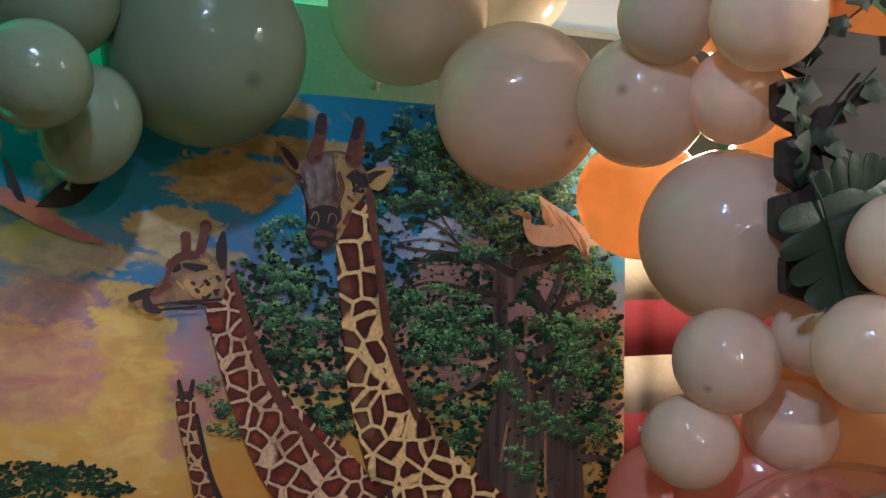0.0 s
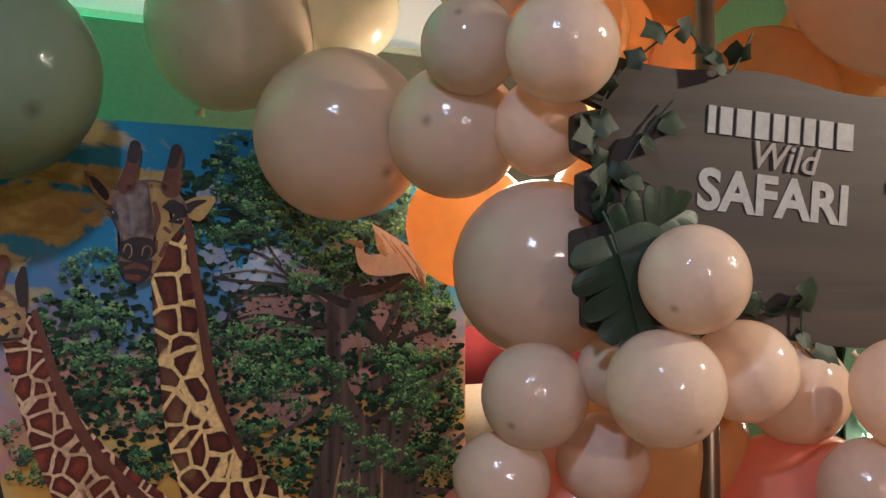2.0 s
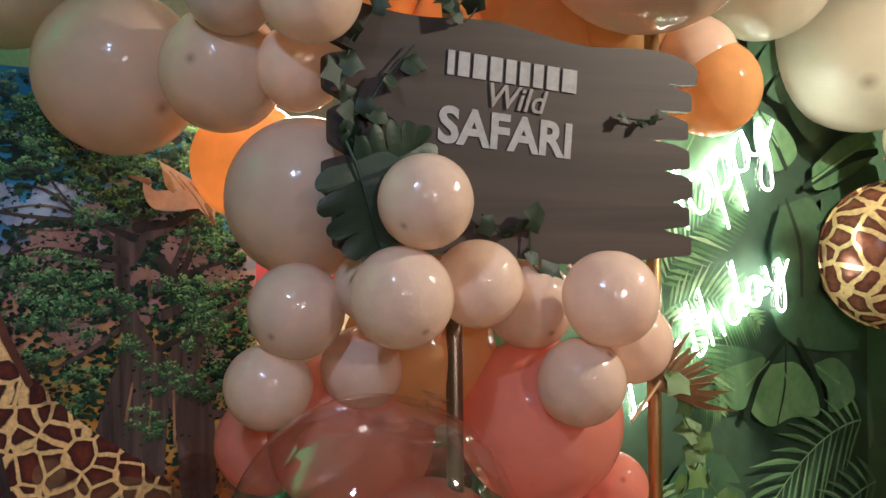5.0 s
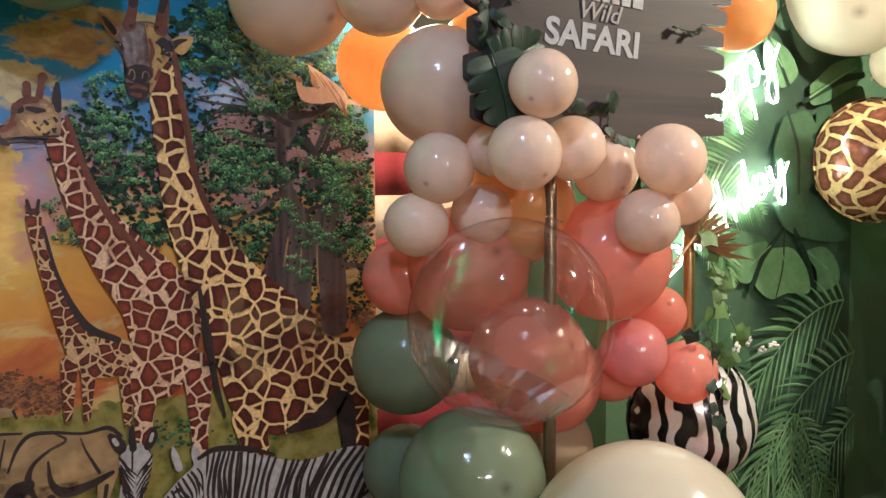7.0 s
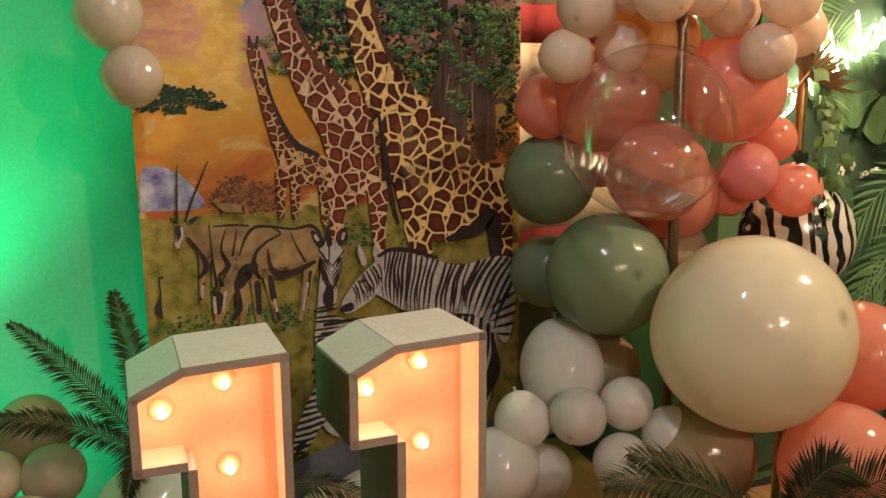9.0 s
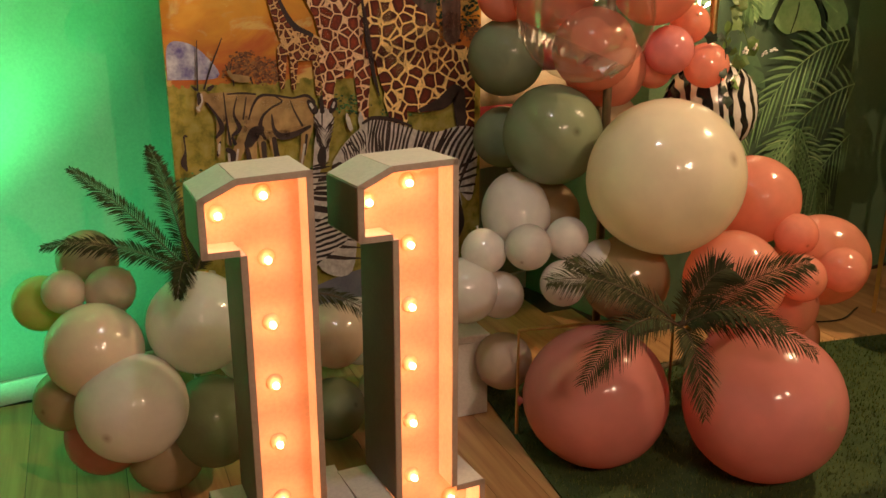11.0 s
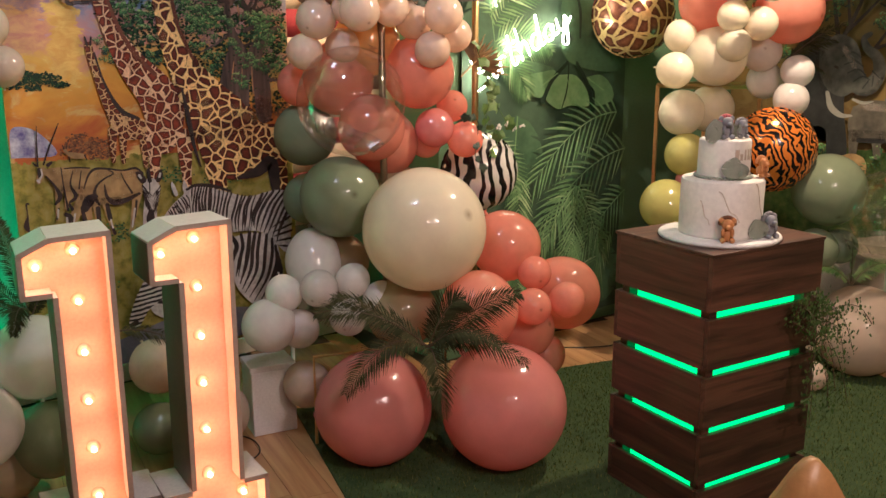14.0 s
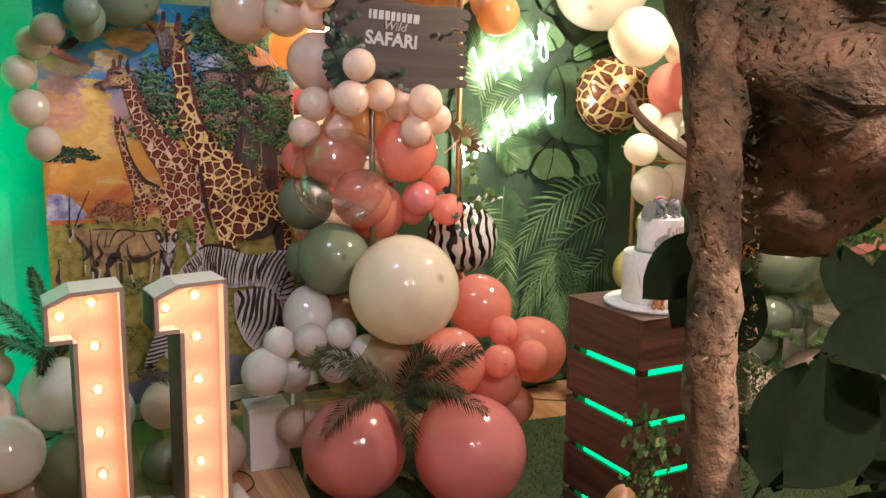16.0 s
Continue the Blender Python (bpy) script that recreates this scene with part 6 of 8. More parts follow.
MID = "balloon column below the sign"
SHORT[MID] = "column below the sign"
balloon(0.867, 1.001, 1.255, 0.13, CORAL, MID)
balloon(0.919, 0.87, 1.085, 0.118, CORAL, MID, (0.1, -0.9, 0.3))
balloon(1.093, 0.82, 1.274, 0.127, CORAL, MID)
balloon(1.235, 0.807, 1.151, 0.058, CORAL, MID)
balloon(1.148, 0.8, 1.077, 0.071, ROSE, MID, (-0.3, -0.9, 0.0))
balloon(1.246, 0.744, 1.033, 0.066, CORAL, MID)
balloon(1.16, 0.87, 1.02, 0.06, CORAL, MID)
balloon(0.77, 1.10, 1.235, 0.08, CORAL, MID)
balloon(1.02, 0.93, 1.02, 0.12, CORAL, MID)
balloon(0.96, 0.95, 1.38, 0.12, AMBER, MID)
balloon(0.798, 1.125, 1.052, 0.115, SAGE, MID)
balloon(0.824, 1.164, 0.804, 0.096, SAGE, MID)
balloon(0.804, 0.904, 0.847, 0.144, SAGE, MID, (-0.2, -0.95, 0.2))
balloon(1.04, 0.96, 0.86, 0.11, KHAKI, MID)
balloon(0.929, 0.579, 0.765, 0.209, CREAM, MID, (0.15, -0.9, 0.35))
balloon(0.713, 0.95, 0.615, 0.108, WHITE, MID, (-0.2, -0.5, -0.8), 0.95, 1.12)
balloon(0.559, 0.895, 0.537, 0.065, WHITE, MID)
balloon(0.645, 0.804, 0.56, 0.065, WHITE, MID)
balloon(0.767, 0.782, 0.572, 0.061, WHITE, MID)
balloon(0.838, 0.713, 0.507, 0.064, WHITE, MID)
balloon(0.603, 0.875, 0.406, 0.069, WHITE, MID)
balloon(0.715, 0.732, 0.461, 0.065, WHITE, MID)
balloon(0.499, 0.9, 0.433, 0.094, WHITE, MID)
balloon(0.83, 0.95, 0.60, 0.1, KHAKI, MID)
balloon(0.903, 0.68, 0.455, 0.125, KHAKI, MID)
balloon(1.274, 0.548, 0.662, 0.126, CORAL, MID)
balloon(1.464, 0.438, 0.477, 0.134, CORAL, MID)
balloon(1.283, 0.41, 0.589, 0.06, CORAL, MID)
balloon(1.31, 0.274, 0.517, 0.062, CORAL, MID)
balloon(1.173, 0.302, 0.511, 0.063, CORAL, MID, (-0.3, -0.9, 0.1))
balloon(1.02, 0.40, 0.505, 0.132, CORAL, MID)
balloon(1.242, 0.41, 0.394, 0.105, CORAL, MID)
balloon(1.389, 0.459, 0.249, 0.08, CORAL, MID)
balloon(0.692, 0.553, 0.195, 0.192, ROSE, MID)
balloon(1.012, 0.265, 0.207, 0.207, ROSE, MID, (0.3, -0.6, -0.75))
balloon(0.63, 0.886, 0.19, 0.085, TAN, MID)

LEFT = "balloon cluster on the floor behind the numbers"
SHORT[LEFT] = "floor cluster"
balloon(-0.502, 1.19, 0.536, 0.053, TAN, LEFT)
balloon(-0.398, 1.17, 0.526, 0.063, TAN, LEFT)
balloon(-0.541, 1.30, 0.482, 0.072, LIME, LEFT)
balloon(-0.470, 1.06, 0.420, 0.115, TAN, LEFT)
balloon(-0.419, 0.96, 0.298, 0.130, WHITE, LEFT, (-0.6, -0.7, -0.1))
balloon(-0.228, 1.02, 0.452, 0.126, WHITE, LEFT)
balloon(-0.538, 1.12, 0.285, 0.077, KHAKI, LEFT)
balloon(-0.462, 1.10, 0.173, 0.098, ROSE, LEFT)
balloon(-0.208, 1.02, 0.174, 0.118, SAGE, LEFT)
balloon(-0.418, 1.30, 0.578, 0.078, KHAKI, LEFT)
balloon(0.144, 1.02, 0.334, 0.090, TAN, LEFT)
balloon(0.136, 1.02, 0.115, 0.088, SAGE, LEFT)
balloon(0.298, 1.15, 0.272, 0.102, WHITE, LEFT)
balloon(-0.327, 1.06, 0.099, 0.098, KHAKI, LEFT)
balloon(0.33, 1.0, 0.12, 0.115, TAN, LEFT)
balloon(-0.05, 1.12, 0.32, 0.11, WHITE, LEFT)

HANG = "string of balloons hanging beside the savanna backdrop"
SHORT[HANG] = "hanging string"
balloon(-0.181, 1.207, 1.314, 0.061, TAN, HANG, (0, -0.2, 1))
balloon(-0.21, 1.25, 1.435, 0.068, TAN, HANG, (0, -0.2, 1))
balloon(-0.235, 1.25, 1.56, 0.06, TAN, HANG, (0.2, -0.2, 1))
balloon(-0.19, 1.22, 1.66, 0.06, TAN, HANG)

RIGHT = "balloon garland over the gold frame"
SHORT[RIGHT] = "garland over the frame"
for k, (x, y, z, r) in enumerate(((2.177, 0.512, 1.399, 0.065), (2.048, 0.432, 1.27, 0.07), (2.221, 0.293, 1.366, 0.065), (2.31, 0.241, 1.445, 0.065), (2.212, 0.299, 1.473, 0.06), (2.142, 0.095, 1.581, 0.065), (2.259, 0.317, 1.582, 0.065), (2.303, 0.308, 1.684, 0.065), (2.27, 0.402, 1.323, 0.12), (2.13, 0.54, 1.75, 0.13), (2.356, 0.447, 1.733, 0.125))):
    balloon(x, y, z, r, CREAM, RIGHT)
for x, y, z, r in ((2.446, 0.314, 1.338, 0.08), (2.525, 0.196, 1.26, 0.065), (2.501, 0.2, 1.149, 0.07), (2.551, 0.354, 1.219, 0.075), (2.35, 0.2, 1.78, 0.1), (2.2, 0.2, 1.75, 0.09)):
    balloon(x, y, z, r, WHITE, RIGHT)
for x, y, z, r in ((2.274, 0.452, 1.528, 0.12), (2.465, 0.215, 1.496, 0.13), (2.548, 0.113, 1.6, 0.07), (2.452, 0.065, 1.71, 0.07), (2.406, 0.153, 1.691, 0.08), (2.30, 0.48, 0.80, 0.09)):
    balloon(x, y, z, r, ROSE if r < 0.1 else CORAL, RIGHT)
balloon(2.348, 1.0, 2.05, 0.24, CREAM, RIGHT)
balloon(2.45, 0.9, 1.80, 0.1, CREAM, RIGHT)
balloon(2.266, 0.551, 1.09, 0.095, CREAM, RIGHT)
balloon(2.42, 0.52, 1.10, 0.1, CREAM, RIGHT)
balloon(2.259, 0.512, 0.918, 0.09, LIME, RIGHT)
balloon(2.169, 0.532, 0.71, 0.11, LIME, RIGHT)
balloon(2.2, 0.5, 0.52, 0.09, AMBER, RIGHT)
balloon(2.1, 0.45, 0.40, 0.08, AMBER, RIGHT)
balloon(2.25, 0.45, 0.35, 0.09, CORAL, RIGHT)
balloon(2.582, 0.049, 0.792, 0.145, SAGE, RIGHT)
balloon(2.62, 0.0, 0.56, 0.07, SAGE, RIGHT)
balloon(2.52, 0.05, 0.55, 0.09, SAGE, RIGHT)
balloon(2.739, -0.064, 0.19, 0.19, TAN, RIGHT)
balloon(2.415, -0.043, 0.062, 0.06, TAN, RIGHT)
balloon(2.5, 0.1, 0.2, 0.12, TAN, RIGHT)
balloon(2.55, 0.15, 0.40, 0.1, SAGE, RIGHT)
balloon(3.074, 0.077, 1.786, 0.2, SAGE, RIGHT)
balloon(2.75, 0.12, 1.88, 0.16, SAGE, RIGHT)


def clear_balloon(x, y, z, r, tail):
    thing = tagged(part("clear_balloon", blob(bmesh.new(), (0, 0, 0), r, seg=40), FILM, smooth=True), "large clear see-through bubble balloon in the garland", "balloon")
    thing.matrix_basis = pose(x, y, z, *tail)
    sk = bmesh.new()
    n = 60
    a = [sk.verts.new((r * 0.86 * math.cos(t), r * 0.86 * math.sin(t), -r * 0.47)) for t in np.linspace(0, 2 * math.pi, n, False)]
    b = [sk.verts.new(((0.69 + 0.02 * (i % 3)) * r * math.cos(t), (0.69 + 0.02 * (i % 3)) * r * math.sin(t), -r * (0.655 + 0.05 * (i % 2) + 0.02 * math.sin(i * 1.7)))) for i, t in enumerate(np.linspace(0, 2 * math.pi, n, False))]
    for i in range(n):
        sk.faces.new((a[i], a[(i + 1) % n], b[(i + 1) % n], b[i]))
    part("crinkled_seam", sk, FILM_SEAM, thing, "crinkled gathered film seam")
    kn = bmesh.new()
    lathe(kn, [(0.006, r * 0.98), (0.012, r * 1.02), (0.006, r * 1.04), (0.02, r * 1.07), (0, r * 1.06)], 12)
    part("knot", kn, FILM, thing)
    return thing


clear_balloon(0.732, 0.705, 1.193, 0.176, (12, 20, 0))
clear_balloon(2.666, -0.16, 0.70, 0.185, (0, 0, 0))


def foil_balloon(name, x, y, z, r, material, rot, label, squash=0.72):
    bm = bmesh.new()
    blob(bm, (0, 0, 0), 1, 1, 1, seg=48)
    for v in bm.verts:
        a, rim = math.atan2(v.co.z, v.co.x), math.hypot(v.co.x, v.co.z)
        v.co.y *= squash
        pucker = 0.035 * math.sin(a * 26) * max(0, rim - 0.75) / 0.25
        v.co.y += pucker * (1 if v.co.y > 0 else -1) * 0.6
        v.co *= r * (1 + 0.25 * pucker)
    ob = tagged(part(name, bm, material, smooth=True), label, "foil balloon")
    ob.matrix_basis = pose(x, y, z, *rot)
    seam = bmesh.new()
    ring = [(1.01 * r * math.cos(t), 0, 1.01 * r * math.sin(t)) for t in np.linspace(0, 2 * math.pi, 64, False)]
    tube(seam, ring, 0.003, 6, closed=True)
    part("seam", seam, material, ob)
    return ob


def rescaled(ob, s):
    """Keeps the print's scale tied to a unit balloon."""
    for v in ob.data.vertices:
        v.co /= s
    ob.scale = (s, s, s)
    for c in ob.children:
        for v in c.data.vertices:
            v.co /= s


for f in (foil_balloon("giraffe_foil_balloon", 2.47, 1.0, 1.499, 0.19, GIRAFFE_FOIL, (0, 0, -35), "round metallic foil balloon with gold and brown giraffe print", 0.9), foil_balloon("zebra_foil_balloon", 1.415, 0.86, 0.885, 0.15, ZEBRA_FOIL, (0, 0, -30), "round foil balloon with black and white zebra stripes", 0.9), foil_balloon("tiger_foil_balloon", 2.40, 0.2, 0.955, 0.165, TIGER_FOIL, (0, 20, -50), "faceted foil balloon with orange and black tiger stripes", 0.8)):
    rescaled(f, {"g": 0.19, "z": 0.15, "t": 0.165}[f.name[0]])

# ---- poles and gold frames ----
stand = empty("garland_stand", pose(0, 0, 0), "bronze metal garland stand with two upright poles", "stand")
part("pole", tube(bmesh.new(), [(0.945, 0.835, 0.0), (0.945, 0.835, 2.3)], 0.0125, 16), BRONZE, stand, smooth=True)
part("pole", tube(bmesh.new(), [(1.375, 0.84, 0.0), (1.375, 0.84, 2.3)], 0.0125, 16), GOLD, stand, smooth=True)
part("base_bar", tube(bmesh.new(), [(0.85, 0.87, 0.012), (1.45, 0.87, 0.012)], 0.011), BRONZE, stand)
gold = empty("gold_plinth", pose(0, 0, 0), "slim square gold metal plinth frame", "plinth")
for a, b in (((2.42, 0.8, 0), (2.42, 0.8, 1.19)), ((2.39, 0.5, 0), (2.39, 0.5, 1.19)), ((2.68, 0.45, 0), (2.68, 0.45, 1.19)), ((2.71, 0.75, 0), (2.71, 0.75, 1.19)), ((2.42, 0.8, 1.19), (2.39, 0.5, 1.19)), ((2.39, 0.5, 1.19), (2.68, 0.45, 1.19)), ((2.68, 0.45, 1.19), (2.71, 0.75, 1.19)), ((2.71, 0.75, 1.19), (2.42, 0.8, 1.19))):
    part("bar", tube(bmesh.new(), [a, b], 0.011, 4), GOLD, gold)
low = empty("gold_tube_frame", pose(0, 0, 0), "thin gold tube frame behind the rose balloons", "frame stand")
part("bar", tube(bmesh.new(), [(0.60, 0.78, 0), (0.60, 0.78, 0.33), (1.05, 0.62, 0.33), (1.05, 0.62, 0)], 0.006), GOLD, low)

# ---- wooden sign ----
SU = Matrix.Translation((0.919, 0.80, 0)) @ Euler((0, 0, radians(-12))).to_matrix().to_4x4()
sign = empty("wooden_sign", SU, "dark wooden welcome sign with ragged ends and white lettering", "sign")
sb = bmesh.new()
top_edge = lambda u: 1.868 - 0.075 * (u + 0.15) + 0.006 * math.sin(u * 23)
bot_edge = lambda u: 1.535 - 0.045 * (u + 0.15) + 0.006 * math.sin(u * 19 + 1)
r9 = random.Random(4)
teeth_r, teeth_l = [r9.uniform(0.398, 0.42) for i in range(8)], [r9.uniform(-0.19, -0.165) for i in range(5)]


def board_end(v, teeth, count, depth, side):
    """Where the ragged end lies at height v: rounded plank ends with a pointed split between each two."""
    p = v * count
    k = min(int(p), count - 1)
    f = p - k
    split = max(0.0, 1 - min(f, 1 - f) / 0.2)
    return teeth[k] - side * (depth * split ** 1.3 * (0.7 + 0.3 * math.sin(5 * k + 1)) + 0.006 * (2 * f - 1) ** 4)


ROWS_V, COLS_U = 112, 20
sheets = []
for face_y in (-0.009, 0.009):
    sheet = []
    for i in range(ROWS_V + 1):
        v = i / ROWS_V
        lo, hi = board_end(v, teeth_l, 5, 0.05, -1), board_end(v, teeth_r, 7, 0.07, 1)
        row = []
        for k in range(COLS_U + 1):
            u = lo + (hi - lo) * k / COLS_U
            row.append(sb.verts.new((u, face_y, bot_edge(u) + (top_edge(u) - bot_edge(u)) * v)))
        sheet.append(row)
    for i in range(ROWS_V):
        for k in range(COLS_U):
            q = (sheet[i][k], sheet[i][k + 1], sheet[i + 1][k + 1], sheet[i + 1][k])
            sb.faces.new(q if face_y < 0 else q[::-1])
    sheets.append(sheet)
rim = [[sh[i][COLS_U] for i in range(ROWS_V + 1)] + sh[ROWS_V][COLS_U - 1::-1] + [sh[i][0] for i in range(ROWS_V - 1, -1, -1)] + sh[0][1:COLS_U] for sh in sheets]
for i in range(len(rim[0])):
    j = (i + 1) % len(rim[0])
    sb.faces.new((rim[0][i], rim[1][i], rim[1][j], rim[0][j]))
part("board", sb, BOARD, sign)


def words(text, size, at, tilt, material, parent, name, shear=0.0, bold=0.0, depth=0.0015, base=None):
    cu = bpy.data.curves.new(name, "FONT")
    cu.body, cu.size, cu.shear, cu.extrude, cu.offset = text, size, shear, depth, bold
    cu.align_x, cu.resolution_u = "LEFT", 4
    tmp = new("writing", cu)
    bpy.context.view_layer.update()
    me = bpy.data.meshes.new_from_object(tmp.evaluated_get(bpy.context.evaluated_depsgraph_get()))
    bpy.data.objects.remove(tmp)
    ob = new(name, me)
    me.materials.clear()
    me.materials.append(material)
    ob.parent = parent
    ob.matrix_basis = Matrix.Translation(at) @ Euler((radians(90), radians(tilt), 0)).to_matrix().to_4x4()
    return ob


def bars(widths, height, at, tilt, material, parent, name, gap=0.006):
    """Plain bars in place of writing."""
    u = 0.0
    m = Matrix.Translation(at) @ Euler((0, radians(tilt), 0)).to_matrix().to_4x4()
    for w in widths:
        part(name, box(bmesh.new(), (u, -0.002, 0), (u + w, 0, height), 0, m), material, parent)
        u += w + gap


bars([0.01, 0.017, 0.02, 0.019, 0.016, 0.016, 0.016, 0.02, 0.024], 0.034, (-0.01, -0.0092, 1.779), 4.5, LETTER, sign, "lettering_bar")
words("Wild", 0.048, (0.045, -0.0105, 1.739), 5, LETTER_DIM, sign, "lettering", 0.25, 0.0004)
words("SAFARI", 0.069, (-0.026, -0.0098, 1.688), 5, LETTER, sign, "lettering", 0.0, 0.0022, 0.0006)

# ---- neon sign ----
GLYPHS = {
    "H": ([(0.1, 0), (0.3, 1.0)], [(0.55, 0), (0.75, 1.0)], [(0.0, 0.35), (0.45, 0.5), (0.95, 0.75)]),
    "a": ([(0.45, 0.4), (0.25, 0.5), (0.05, 0.3), (0.1, 0.05), (0.3, 0.05), (0.45, 0.4), (0.42, 0.1), (0.6, 0.1)],),
    "p": ([(0.05, -0.4), (0.15, 0.2), (0.2, 0.48)], [(0.18, 0.35), (0.4, 0.5), (0.5, 0.3), (0.35, 0.05), (0.15, 0.1)]),
    "y": ([(0.05, 0.5), (0.08, 0.15), (0.28, 0.12), (0.45, 0.45), (0.4, 0.0), (0.25, -0.4), (0.08, -0.35), (0.15, -0.1), (0.7, 0.3)],),
    "B": ([(0.1, 0), (0.3, 1.0)], [(0.25, 0.9), (0.6, 0.95), (0.6, 0.65), (0.3, 0.5), (0.65, 0.4), (0.6, 0.05), (0.0, 0.0)]),
    "i": ([(0.1, 0.5), (0.08, 0.1), (0.2, 0.05), (0.3, 0.2)],),
    "r": ([(0.08, 0.0), (0.12, 0.5)], [(0.1, 0.35), (0.25, 0.5), (0.38, 0.42)]),
    "t": ([(0.25, 0.95), (0.15, 0.1), (0.3, 0.03), (0.42, 0.15)], [(0.0, 0.6), (0.45, 0.68)]),
    "h": ([(0.15, 1.0), (0.08, 0.0)], [(0.1, 0.3), (0.3, 0.5), (0.42, 0.35), (0.4, 0.0)]),
    "d": ([(0.45, 0.4), (0.25, 0.5), (0.05, 0.25), (0.2, 0.02), (0.42, 0.2), (0.55, 1.0), (0.45, 0.1), (0.6, 0.08)],),
}
ADV = {"H": 0.95, "a": 0.56, "p": 0.56, "y": 0.62, "B": 0.75, "i": 0.3, "r": 0.42, "t": 0.42, "h": 0.5, "d": 0.6}
neon = empty("neon_sign", pose(0, 1.11, 0), "glowing warm white neon script sign reading happy birthday", "neon sign")


def neon_word(text, u0, z0, h, rise, tight):
    u = 0.0
    c, s = math.cos(radians(rise)), math.sin(radians(rise))
    for ch in text:
        bm, back = bmesh.new(), bmesh.new()
        for st in GLYPHS[ch]:
            L = smooth_line(st, 6) if len(st) > 2 else [np.array(q) for q in st]
            pts = [(u0 + h * ((u + q[0]) * c - q[1] * s), -0.008, z0 + h * ((u + q[0]) * s + q[1] * c)) for q in L]
            tube(bm, pts, 0.0024, 8)
            tube(back, [(a, 0.004, d) for a, b, d in pts], 0.005, 8)
        tub = part("neon_tube", bm, NEON, neon, "glowing tube", True)
        part("acrylic_backing", back, ACRYLIC, neon, smooth=True)
        u += ADV[ch] * tight


neon_word("Happy", 1.70, 1.515, 0.19, 32, 0.76)
neon_word("Birthday", 1.60, 1.17, 0.142, 26, 1.09)
part("cord", tube(bmesh.new(), [(1.88, 0, 1.33), (1.885, 0.01, 0.9), (1.87, 0.01, 0.3), (1.9, 0.0, 0.01)], 0.0015, 6), ACRYLIC, neon)
part("cord", tube(bmesh.new(), [(1.93, 0, 1.36), (1.93, 0.01, 0.9), (1.95, 0.01, 0.3), (1.93, 0.0, 0.01)], 0.0015, 6), ACRYLIC, neon)


